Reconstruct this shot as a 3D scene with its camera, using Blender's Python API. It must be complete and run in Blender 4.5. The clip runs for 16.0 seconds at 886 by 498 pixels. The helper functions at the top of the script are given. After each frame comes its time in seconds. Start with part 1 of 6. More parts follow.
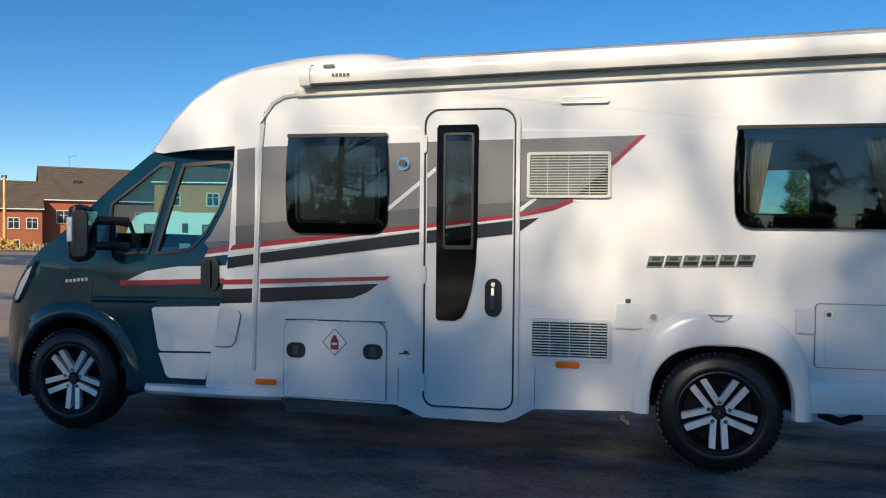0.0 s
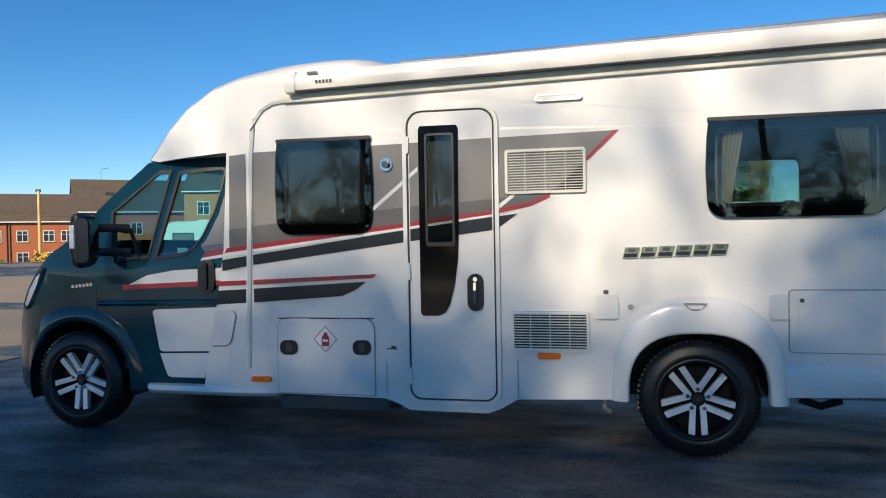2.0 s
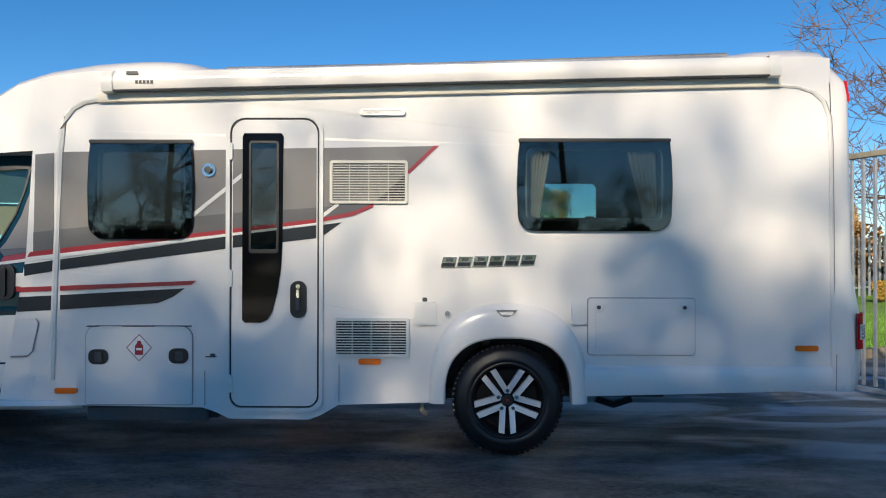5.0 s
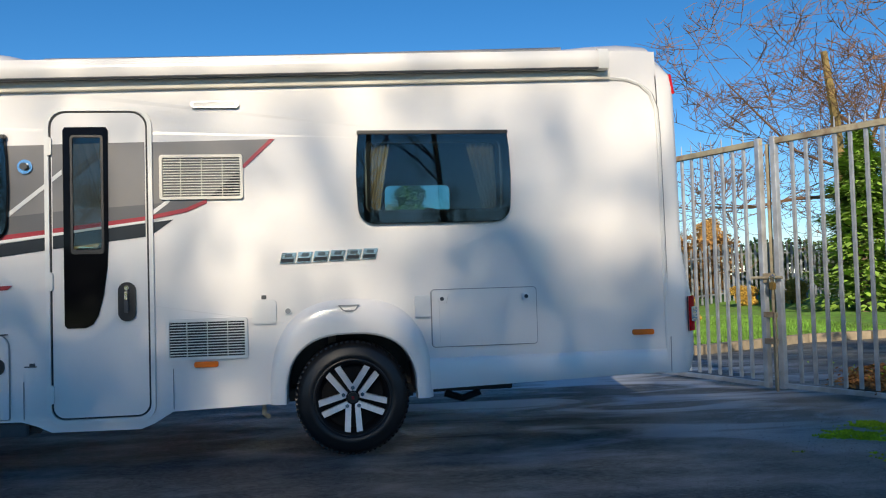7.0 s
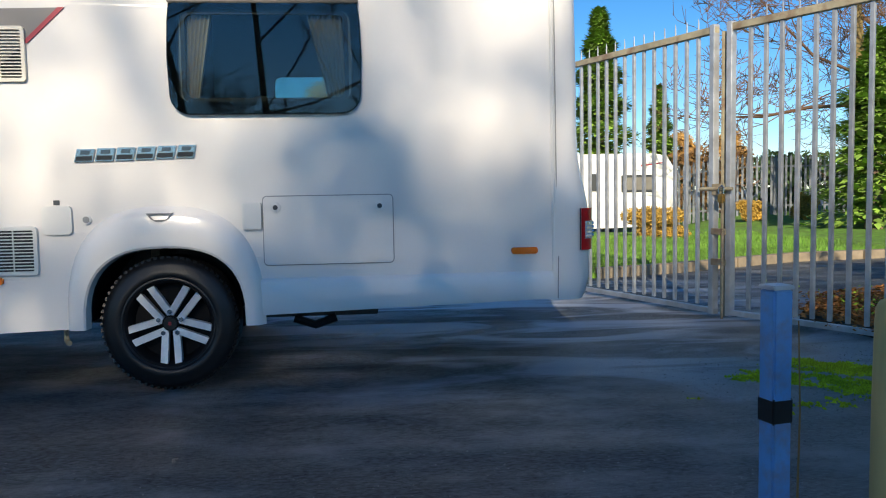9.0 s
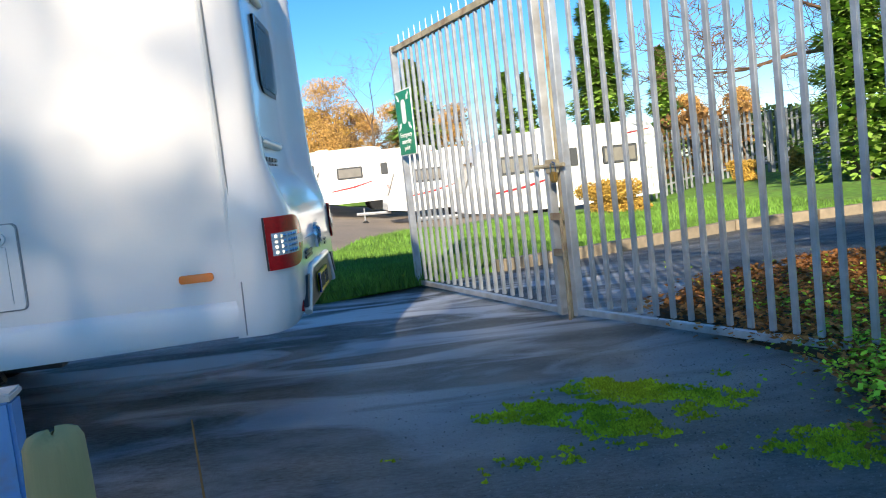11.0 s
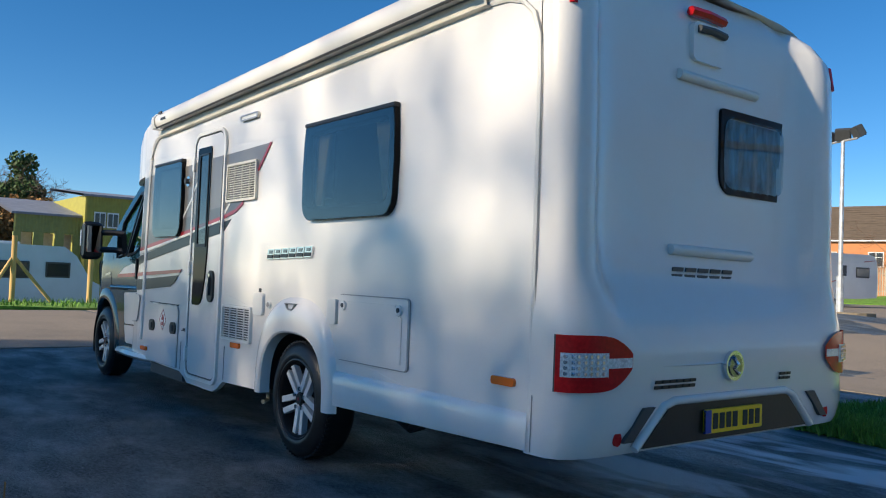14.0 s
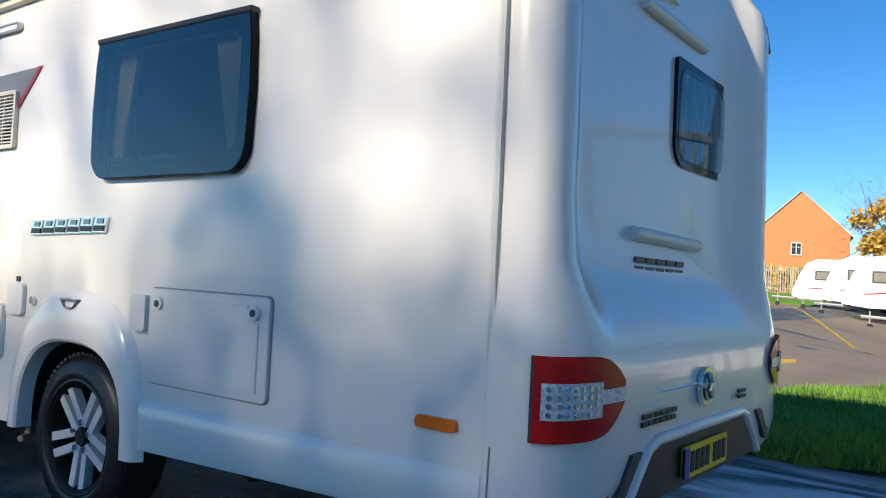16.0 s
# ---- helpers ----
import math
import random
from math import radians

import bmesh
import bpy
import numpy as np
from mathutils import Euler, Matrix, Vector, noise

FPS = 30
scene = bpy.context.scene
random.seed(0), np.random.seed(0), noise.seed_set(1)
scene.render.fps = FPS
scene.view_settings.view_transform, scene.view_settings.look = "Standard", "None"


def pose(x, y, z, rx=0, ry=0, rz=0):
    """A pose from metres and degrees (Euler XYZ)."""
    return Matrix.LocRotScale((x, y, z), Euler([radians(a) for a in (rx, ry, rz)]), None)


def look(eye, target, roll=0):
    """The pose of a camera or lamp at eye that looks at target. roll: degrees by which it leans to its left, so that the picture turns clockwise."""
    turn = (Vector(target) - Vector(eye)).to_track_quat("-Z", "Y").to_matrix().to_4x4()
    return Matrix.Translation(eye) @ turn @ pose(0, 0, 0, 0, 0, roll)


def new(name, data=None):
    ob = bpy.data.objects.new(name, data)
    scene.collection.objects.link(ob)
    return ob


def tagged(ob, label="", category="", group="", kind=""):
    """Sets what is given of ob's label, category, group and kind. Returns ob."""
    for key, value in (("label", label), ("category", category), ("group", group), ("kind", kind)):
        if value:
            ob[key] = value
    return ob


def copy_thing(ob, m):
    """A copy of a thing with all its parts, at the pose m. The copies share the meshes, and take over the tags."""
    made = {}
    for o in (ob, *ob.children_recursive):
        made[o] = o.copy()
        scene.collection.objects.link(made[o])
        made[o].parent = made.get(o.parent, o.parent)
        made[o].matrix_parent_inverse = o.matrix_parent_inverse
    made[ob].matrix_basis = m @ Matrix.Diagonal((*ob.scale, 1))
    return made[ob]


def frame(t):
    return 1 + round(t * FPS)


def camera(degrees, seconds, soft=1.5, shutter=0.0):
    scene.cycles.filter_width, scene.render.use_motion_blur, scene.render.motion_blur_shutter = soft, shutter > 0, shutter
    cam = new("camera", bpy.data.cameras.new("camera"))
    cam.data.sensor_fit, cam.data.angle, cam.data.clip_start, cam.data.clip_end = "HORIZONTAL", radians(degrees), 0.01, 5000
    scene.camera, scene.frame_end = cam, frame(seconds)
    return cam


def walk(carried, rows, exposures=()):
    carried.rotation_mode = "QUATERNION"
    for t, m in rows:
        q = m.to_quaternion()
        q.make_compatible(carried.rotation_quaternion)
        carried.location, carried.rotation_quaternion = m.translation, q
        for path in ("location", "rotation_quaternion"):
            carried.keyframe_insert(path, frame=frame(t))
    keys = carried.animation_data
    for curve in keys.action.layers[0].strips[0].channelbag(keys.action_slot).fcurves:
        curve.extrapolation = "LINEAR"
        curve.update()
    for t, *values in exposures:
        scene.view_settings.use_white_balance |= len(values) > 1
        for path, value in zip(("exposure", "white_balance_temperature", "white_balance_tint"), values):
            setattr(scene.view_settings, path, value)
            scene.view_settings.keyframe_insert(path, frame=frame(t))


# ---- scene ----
from mathutils import geometry

cam = camera(57.2, 16.0, soft=1.1)

PATH = [
    (0.0, pose(-0.634, -4.935, 1.422, 88.73, -0.55, 11.69)),
    (0.5, pose(-0.521, -5.019, 1.381, 89.10, 1.39, 13.45)),
    (1.0, pose(-0.452, -5.040, 1.352, 88.66, 2.00, 9.91)),
    (1.5, pose(-0.336, -5.024, 1.372, 88.61, -0.36, 6.94)),
    (2.0, pose(-0.312, -5.025, 1.393, 88.88, 0.98, 13.77)),
    (2.5, pose(-0.316, -5.046, 1.386, 89.33, 0.39, 14.32)),
    (3.0, pose(-0.330, -5.055, 1.383, 89.37, -0.12, 12.15)),
    (3.5, pose(-0.318, -5.063, 1.382, 89.29, 0.16, 9.26)),
    (4.0, pose(-0.397, -5.110, 1.374, 89.11, 0.09, 2.61)),
    (4.2, pose(-0.420, -5.130, 1.369, 89.24, -0.14, 1.10)),
    (6.3, look((-0.233, -5.199, 1.181), (-0.234, -3.2, 1.259), 0.1)),
    (6.5, look((-0.224, -5.192, 1.175), (-0.094, -3.197, 1.253), -0.4)),
    (7.0, look((-0.069, -5.115, 1.102), (0.187, -3.132, 1.174), -1.7)),
    (7.5, look((0.151, -5.03, 1.109), (0.396, -3.047, 1.189), -1.1)),
    (8.0, look((0.386, -4.848, 1.067), (0.655, -2.866, 1.029), 0.8)),
    (8.2, look((0.484, -4.727, 1.047), (0.751, -2.752, 0.893), 0.3)),
    (10.5, look((2.365, -3.735, 1.05), (2.403, -1.739, 0.937), -2.7)),
    (11.0, look((2.781, -3.473, 1.022), (2.873, -1.483, 0.848), -6.4)),
    (11.5, look((3.244, -3.142, 1.075), (3.218, -1.168, 0.755), -2.7)),
    (12.0, look((3.492, -2.728, 1.152), (3.191, -0.752, 1.091), -3.0)),
    (12.5, look((3.773, -2.497, 1.186), (2.898, -0.703, 1.311), -0.1)),
    (13.0, look((4.012, -2.445, 1.15), (2.802, -0.857, 1.264), -0.1)),
    (13.5, look((4.285, -2.439, 1.164), (2.814, -1.086, 1.236), -0.6)),
    (14.0, look((4.47, -2.357, 1.14), (2.89, -1.133, 1.213), 2.2)),
    (14.5, look((4.391, -2.334, 1.091), (2.844, -1.066, 1.062), 3.0)),
    (15.0, look((4.087, -2.338, 1.124), (2.831, -0.782, 1.098), 3.3)),
    (15.5, look((3.68, -2.077, 1.132), (2.458, -0.493, 1.118), 2.9)),
    (16.0, look((3.251, -1.879, 1.131), (2.071, -0.266, 1.198), 3.0)),
]
walk(cam, PATH, exposures=[(0.0, 0.34), (1.5, 0.42), (6.3, 0.38), (8.2, 0.38), (10.3, 0.85), (11.0, 1.0), (11.5, 1.45), (12.0, 0.75), (12.5, 0.22), (13.2, 0.42), (14.2, 0.52), (16.0, 0.66)])

# ---- light: low winter sun from the front near side, clear sky ----
SUN_AZ = Vector((-0.18, -0.98, 0)).normalized()
SUN_EL = radians(26)
world = bpy.data.worlds.new("sky")
scene.world = world
world.use_nodes = True
wn = world.node_tree.nodes
sky = wn.new("ShaderNodeTexSky")
sky.sky_type = "NISHITA"
sky.sun_disc = False
sky.sun_elevation = SUN_EL
sky.sun_rotation = math.atan2(SUN_AZ.x, SUN_AZ.y)
sky.air_density, sky.dust_density, sky.ozone_density = 0.75, 0.0, 3.8
wn["Background"].inputs["Strength"].default_value = 0.100
hs = wn.new("ShaderNodeHueSaturation")
hs.inputs["Saturation"].default_value, hs.inputs["Hue"].default_value = 1.25, 0.498
world.node_tree.links.new(sky.outputs[0], hs.inputs["Color"])
world.node_tree.links.new(hs.outputs[0], wn["Background"].inputs[0])
sun_data = bpy.data.lights.new("sun", "SUN")
sun_data.energy, sun_data.angle, sun_data.color = 5.0, radians(0.8), (1.0, 0.86, 0.66)
sun = new("sun", sun_data)
d = SUN_AZ * math.cos(SUN_EL) + Vector((0, 0, math.sin(SUN_EL)))
sun.matrix_world = look(d * 60, (0, 0, 0))


# ---- materials ----
def mat(name, color, rough=0.5, metal=0.0, coat=0.0, var=0.0, scale=8.0, bump=0.0, bump_scale=60.0, stain=None, stain_amt=0.0,
        stain_scale=1.5, spec=0.5, rand=0.0, stretch=(1, 1, 1)):
    m = bpy.data.materials.new(name)
    m.use_nodes = True
    n, l = m.node_tree.nodes, m.node_tree.links
    b = n["Principled BSDF"]
    b.inputs["Roughness"].default_value = rough
    b.inputs["Metallic"].default_value = metal
    b.inputs["Coat Weight"].default_value = coat
    b.inputs["Coat Roughness"].default_value = 0.05
    b.inputs["Specular IOR Level"].default_value = spec
    c = (*color, 1)
    b.inputs["Base Color"].default_value = c
    tc = n.new("ShaderNodeTexCoord")
    mp = n.new("ShaderNodeMapping")
    mp.inputs["Scale"].default_value = stretch
    l.new(tc.outputs["Object"], mp.inputs[0])
    out = None
    if var:
        no = n.new("ShaderNodeTexNoise")
        no.inputs["Scale"].default_value, no.inputs["Detail"].default_value = scale, 6
        l.new(mp.outputs[0], no.inputs["Vector"])
        ra = n.new("ShaderNodeValToRGB")
        ra.color_ramp.elements[0].position, ra.color_ramp.elements[1].position = 0.3, 0.7
        ra.color_ramp.elements[0].color = (*[max(0, v * (1 - var)) for v in color], 1)
        ra.color_ramp.elements[1].color = (*[min(1, v * (1 + var)) for v in color], 1)
        l.new(no.outputs[0], ra.inputs[0])
        out = ra.outputs[0]
    if stain:
        no = n.new("ShaderNodeTexNoise")
        no.inputs["Scale"].default_value, no.inputs["Detail"].default_value, no.inputs["Roughness"].default_value = stain_scale, 8, 0.65
        l.new(mp.outputs[0], no.inputs["Vector"])
        ra = n.new("ShaderNodeValToRGB")
        ra.color_ramp.elements[0].position, ra.color_ramp.elements[1].position = 0.48, 0.68
        ra.color_ramp.elements[0].color, ra.color_ramp.elements[1].color = (0, 0, 0, 1), (stain_amt,) * 3 + (1,)
        l.new(no.outputs[0], ra.inputs[0])
        mx = n.new("ShaderNodeMix")
        mx.data_type = "RGBA"
        l.new(ra.outputs[0], mx.inputs[0])
        mx.inputs[6].default_value, mx.inputs[7].default_value = c, (*stain, 1)
        if out:
            l.new(out, mx.inputs[6])
        out = mx.outputs[2]
    if rand:
        oi = n.new("ShaderNodeObjectInfo")
        ge = n.new("ShaderNodeNewGeometry")
        ad = n.new("ShaderNodeMath")
        l.new(oi.outputs["Random"], ad.inputs[0])
        l.new(ge.outputs["Random Per Island"], ad.inputs[1])
        fr = n.new("ShaderNodeMath")
        fr.operation = "FRACT"
        l.new(ad.outputs[0], fr.inputs[0])
        mr = n.new("ShaderNodeMapRange")
        mr.inputs[3].default_value, mr.inputs[4].default_value = 1 - rand, 1 + rand
        l.new(fr.outputs[0], mr.inputs[0])
        mu = n.new("ShaderNodeMix")
        mu.data_type, mu.blend_type = "RGBA", "MULTIPLY"
        mu.inputs[0].default_value = 1
        mu.inputs[6].default_value = c
        if out:
            l.new(out, mu.inputs[6])
        l.new(mr.outputs[0], mu.inputs[7])
        out = mu.outputs[2]
    if out:
        l.new(out, b.inputs["Base Color"])
    if bump:
        no = n.new("ShaderNodeTexNoise")
        no.inputs["Scale"].default_value, no.inputs["Detail"].default_value = bump_scale, 4
        l.new(mp.outputs[0], no.inputs["Vector"])
        bp = n.new("ShaderNodeBump")
        bp.inputs["Strength"].default_value, bp.inputs["Distance"].default_value = bump, 0.01
        l.new(no.outputs[0], bp.inputs["Height"])
        l.new(bp.outputs[0], b.inputs["Normal"])
    return m


def glass_mat(name, tint, low=0.05, high=0.7, rough=0.0):
    """Tinted pane: clear straight on, mirror-like at a glancing view."""
    m = bpy.data.materials.new(name)
    m.use_nodes = True
    n, l = m.node_tree.nodes, m.node_tree.links
    n.remove(n["Principled BSDF"])
    tr, gl, lw, mx = n.new("ShaderNodeBsdfTransparent"), n.new("ShaderNodeBsdfGlossy"), n.new("ShaderNodeLayerWeight"), n.new("ShaderNodeMixShader")
    tr.inputs[0].default_value = (*tint, 1)
    gl.inputs["Roughness"].default_value = rough
    pw = n.new("ShaderNodeMath")
    pw.operation = "POWER"
    pw.inputs[1].default_value = 3.0
    l.new(lw.outputs["Facing"], pw.inputs[0])
    mr = n.new("ShaderNodeMapRange")
    mr.inputs[3].default_value, mr.inputs[4].default_value = low, high
    l.new(pw.outputs[0], mr.inputs[0])
    l.new(mr.outputs[0], mx.inputs[0])
    l.new(tr.outputs[0], mx.inputs[1])
    l.new(gl.outputs[0], mx.inputs[2])
    l.new(mx.outputs[0], n["Material Output"].inputs[0])
    return m


WHITE = mat("white gelcoat", (0.82, 0.79, 0.75), 0.22, coat=0.5, var=0.025, scale=1.2, bump=0.015, bump_scale=3, stain=(0.62, 0.60, 0.55), stain_amt=0.12, stain_scale=0.9)
WHITE2 = mat("white plastic trim", (0.76, 0.75, 0.71), 0.35, var=0.04, scale=5)
CREAM = mat("cream rail", (0.74, 0.70, 0.60), 0.35, var=0.05, scale=4)
ALU = mat("grey aluminium rail", (0.45, 0.45, 0.45), 0.35, metal=0.8, var=0.1, scale=20)
CAB = mat("dark blue grey metallic paint", (0.006, 0.040, 0.056), 0.14, metal=0.0, coat=0.5, spec=0.25, var=0.08, scale=40)
BLACK = mat("black plastic", (0.012, 0.012, 0.013), 0.4, var=0.15, scale=30, bump=0.05)
GLOSSBLACK = mat("gloss black acrylic", (0.005, 0.005, 0.006), 0.06, spec=0.12)
GREY_IN = mat("dark grey plastic", (0.05, 0.055, 0.06), 0.5, var=0.1, scale=25)
SEAM = mat("dark joint", (0.03, 0.03, 0.03), 0.7)
JOINT = mat("grey sealant joint", (0.30, 0.30, 0.29), 0.6)
TAUPE = mat("taupe grey graphic", (0.20, 0.185, 0.17), 0.3, coat=0.4, var=0.12, scale=2.0)
TAUPE2 = mat("mid grey graphic", (0.115, 0.11, 0.108), 0.3, coat=0.4, var=0.1, scale=2.0)
CHAR = mat("charcoal graphic", (0.018, 0.023, 0.028), 0.3, coat=0.15, spec=0.3, var=0.1, scale=3)
RED = mat("red graphic", (0.36, 0.02, 0.03), 0.3, coat=0.4, var=0.05, scale=3)
SMOKED = mat("smoked chrome", (0.28, 0.28, 0.29), 0.15, metal=1.0)
CHROME = mat("chrome", (0.75, 0.75, 0.76), 0.12, metal=1.0)
SILVER = mat("machined alloy", (0.80, 0.81, 0.83), 0.3, metal=0.45, var=0.05, scale=40)
RIMDARK = mat("dark alloy", (0.006, 0.006, 0.007), 0.6, metal=0.0, spec=0.15)
RUBBER = mat("tyre rubber", (0.009, 0.010, 0.012), 0.38, spec=0.4, var=0.25, scale=15, bump=0.1, bump_scale=90)
AMBER = mat("amber lens", (0.92, 0.17, 0.004), 0.2, coat=0.6)
REDLENS = mat("red lamp lens", (0.58, 0.012, 0.015), 0.15, coat=0.05, spec=0.25, var=0.15, scale=60)
CLEARLENS = mat("clear lamp lens", (0.70, 0.70, 0.71), 0.12, metal=0.1, var=0.3, scale=90, bump=0.3, bump_scale=120)
YELLOW = mat("yellow plate", (0.90, 0.60, 0.01), 0.4)
BLUEPATCH = mat("blue plate band", (0.01, 0.05, 0.35), 0.4)
WINGLASS = glass_mat("tinted acrylic", (0.58, 0.62, 0.61), 0.06, 0.85)
CABGLASS = glass_mat("green tinted glass", (0.66, 0.90, 0.90), 0.06, 0.6)
HEADGLASS = glass_mat("clear lamp cover", (0.85, 0.88, 0.9))
REARGLASS = glass_mat("smoked rear acrylic", (0.75, 0.84, 0.88), 0.03, 0.25)
NET = mat("grey net curtain", (0.22, 0.30, 0.33), 0.9, var=0.5, scale=14, bump=0.3, stretch=(1, 1.6, 0.5))
BRASS = mat("tarnished brass", (0.30, 0.20, 0.06), 0.5, metal=0.6, var=0.3, scale=30)
MIRROR = mat("mirror glass", (0.25, 0.28, 0.29), 0.03, metal=1.0)
FABRIC = mat("cream curtain fabric", (0.78, 0.66, 0.50), 0.9, var=0.1, scale=30, bump=0.2)
SEATF = mat("grey seat fabric", (0.42, 0.42, 0.42), 0.9, var=0.15, scale=60, bump=0.2)
INNER = mat("dim interior panels", (0.14, 0.11, 0.085), 0.6, var=0.2, scale=3)
GALV = mat("galvanised steel", (0.52, 0.54, 0.56), 0.45, metal=0.55, var=0.2, scale=9, bump=0.05, stain=(0.30, 0.22, 0.14), stain_amt=0.3, stain_scale=4, rand=0.12)
RUSTY = mat("rusty painted steel", (0.36, 0.32, 0.22), 0.7, var=0.3, scale=6, stain=(0.17, 0.06, 0.025), stain_amt=0.9, stain_scale=5, bump=0.2)
GREEN_SIGN = mat("green sign", (0.0, 0.22, 0.10), 0.4, var=0.06, scale=6)
WHITE_SIGN = mat("white sign print", (0.8, 0.8, 0.78), 0.5)
BLUEPAINT = mat("faded blue painted steel", (0.13, 0.33, 0.62), 0.5, var=0.15, scale=8, stain=(0.25, 0.20, 0.16), stain_amt=0.7, stain_scale=9)
POSTWOOD = mat("weathered timber", (0.66, 0.43, 0.17), 0.9, var=0.35, scale=6, bump=0.5, bump_scale=25, stain=(0.16, 0.12, 0.05), stain_amt=0.4, stain_scale=5, stretch=(1, 1, 0.12))
BARK = mat("grey brown bark", (0.16, 0.115, 0.08), 0.9, var=0.3, scale=6, bump=0.4, bump_scale=20)
BARK2 = mat("ochre mossy bark", (0.22, 0.16, 0.06), 0.9, var=0.3, scale=6, bump=0.4, bump_scale=20)
TWIG = mat("reddish twigs", (0.17, 0.095, 0.055), 0.9, var=0.2, scale=3)
LEAF_G = mat("green foliage", (0.20, 0.33, 0.045), 0.7, rand=0.45, var=0.3, scale=2)
LEAF_D = mat("dark conifer foliage", (0.06, 0.11, 0.03), 0.75, rand=0.45, var=0.3, scale=1.5)
LEAF_Y = mat("autumn foliage", (0.46, 0.29, 0.05), 0.8, rand=0.4, var=0.3, scale=1)
LEAF_W = mat("fresh green weeds", (0.42, 0.62, 0.05), 0.8, spec=0.1, rand=0.5, var=0.3, scale=5)
LEAF_BR = mat("russet woodland", (0.30, 0.16, 0.05), 0.85, rand=0.4, var=0.4, scale=0.4)
LEAF_O = mat("orange autumn foliage", (0.52, 0.31, 0.09), 0.8, rand=0.4, var=0.3, scale=1)
LEAF_DEAD = mat("fallen leaves", (0.40, 0.17, 0.05), 0.8, spec=0.1, rand=0.55, var=0.3, scale=6)
GRASSB = mat("grass blades", (0.12, 0.25, 0.03), 0.75, rand=0.4, var=0.3, scale=0.7)
MOSS = mat("yellow green moss", (0.40, 0.43, 0.02), 0.95, spec=0.1, rand=0.35, var=0.4, scale=7)
BRICK = mat("red brick wall", (0.40, 0.125, 0.055), 0.9, var=0.16, scale=14, stain=(0.30, 0.11, 0.06), stain_amt=0.4, stain_scale=0.6)
BRICK_O = mat("orange brick wall", (0.50, 0.21, 0.085), 0.9, var=0.12, scale=14, stain=(0.42, 0.18, 0.09), stain_amt=0.4, stain_scale=0.6)
ROOFT = mat("brown roof tiles", (0.125, 0.095, 0.07), 0.85, var=0.25, scale=5, stretch=(0.3, 0.3, 4))
UPVC = mat("white window frame", (0.78, 0.78, 0.77), 0.45)
PANE = mat("house window pane", (0.03, 0.035, 0.04), 0.08)
CORR = mat("ochre green corrugated cladding", (0.34, 0.31, 0.055), 0.6, var=0.1, scale=3)
CORR2 = mat("moss green corrugated cladding", (0.25, 0.27, 0.08), 0.6, var=0.12, scale=3)
ROOFGREY = mat("grey sheet roof", (0.22, 0.24, 0.29), 0.6, var=0.15, scale=2)
SHUTTER = mat("cream shutter door", (0.55, 0.46, 0.32), 0.6, var=0.1, scale=4)
VANBLUE = mat("white van paint", (0.62, 0.66, 0.70), 0.35, coat=0.3, var=0.05, scale=2)
BLIND = mat("grey drawn blind behind acrylic", (0.20, 0.19, 0.17), 0.3, coat=0.4, var=0.15, scale=3)
CARAVAN = mat("white caravan body", (0.80, 0.79, 0.76), 0.3, coat=0.3, var=0.04, scale=1.5)
PALISADE = mat("weathered grey pales", (0.33, 0.30, 0.24), 0.7, var=0.2, scale=3, rand=0.2)
CONC = mat("concrete kerb", (0.27, 0.22, 0.15), 0.9, var=0.2, scale=10, bump=0.2)
LINE = mat("yellow road paint", (0.60, 0.38, 0.03), 0.8, var=0.25, scale=12)


# ---- mesh helpers ----
def part(name, bm, material, parent=None, label="", smooth=0):
    me = bpy.data.meshes.new(name)
    bmesh.ops.recalc_face_normals(bm, faces=bm.faces[:])
    bm.to_mesh(me)
    bm.free()
    for m in (material if isinstance(material, (list, tuple)) else [material]):
        me.materials.append(m)
    if smooth:
        me.polygons.foreach_set("use_smooth", [True] * len(me.polygons))
        me.set_sharp_from_angle(angle=radians(smooth))
    ob = new(name, me)
    ob.parent = parent
    if label:
        tagged(ob, label)
    return ob


def thing(name, label, category, at=(0, 0, 0), rz=0, group="", kind=""):
    ob = new(name)
    ob.matrix_basis = pose(*at, 0, 0, rz)
    return tagged(ob, label, category, group, kind)


def raw(name, verts, faces, material, parent=None, label=""):
    me = bpy.data.meshes.new(name)
    me.from_pydata(verts, [], faces)
    me.materials.append(material)
    ob = new(name, me)
    ob.parent = parent
    if label:
        tagged(ob, label)
    return ob


def box(x0, y0, z0, x1, y1, z1, bevel=0.0, bm=None):
    bm = bm or bmesh.new()
    r = bmesh.ops.create_cube(bm, size=1, matrix=Matrix.Translation(((x0 + x1) / 2, (y0 + y1) / 2, (z0 + z1) / 2)) @ Matrix.Diagonal((abs(x1 - x0), abs(y1 - y0), abs(z1 - z0), 1)))
    if bevel:
        vs = set(r["verts"])
        bmesh.ops.bevel(bm, geom=[e for e in bm.edges if e.verts[0] in vs and e.verts[1] in vs], offset=bevel, segments=2, affect="EDGES")
    return bm


def rr(x0, z0, x1, z1, r, n=5):
    """Rounded rectangle outline in x, z; r: one radius or four (bottom left, bottom right, top right, top left)."""
    rs = r if isinstance(r, (tuple, list)) else (r,) * 4
    pts = []
    for (cx, cz, a0), q in zip(((x0, z0, 180), (x1, z0, 270), (x1, z1, 0), (x0, z1, 90)), rs):
        sx, sz = (1 if cx == x0 else -1), (1 if cz == z0 else -1)
        for i in range(n + 1):
            a = radians(a0 + 90 * i / n)
            pts.append((cx + sx * q + q * math.cos(a), cz + sz * q + q * math.sin(a)))
    return pts


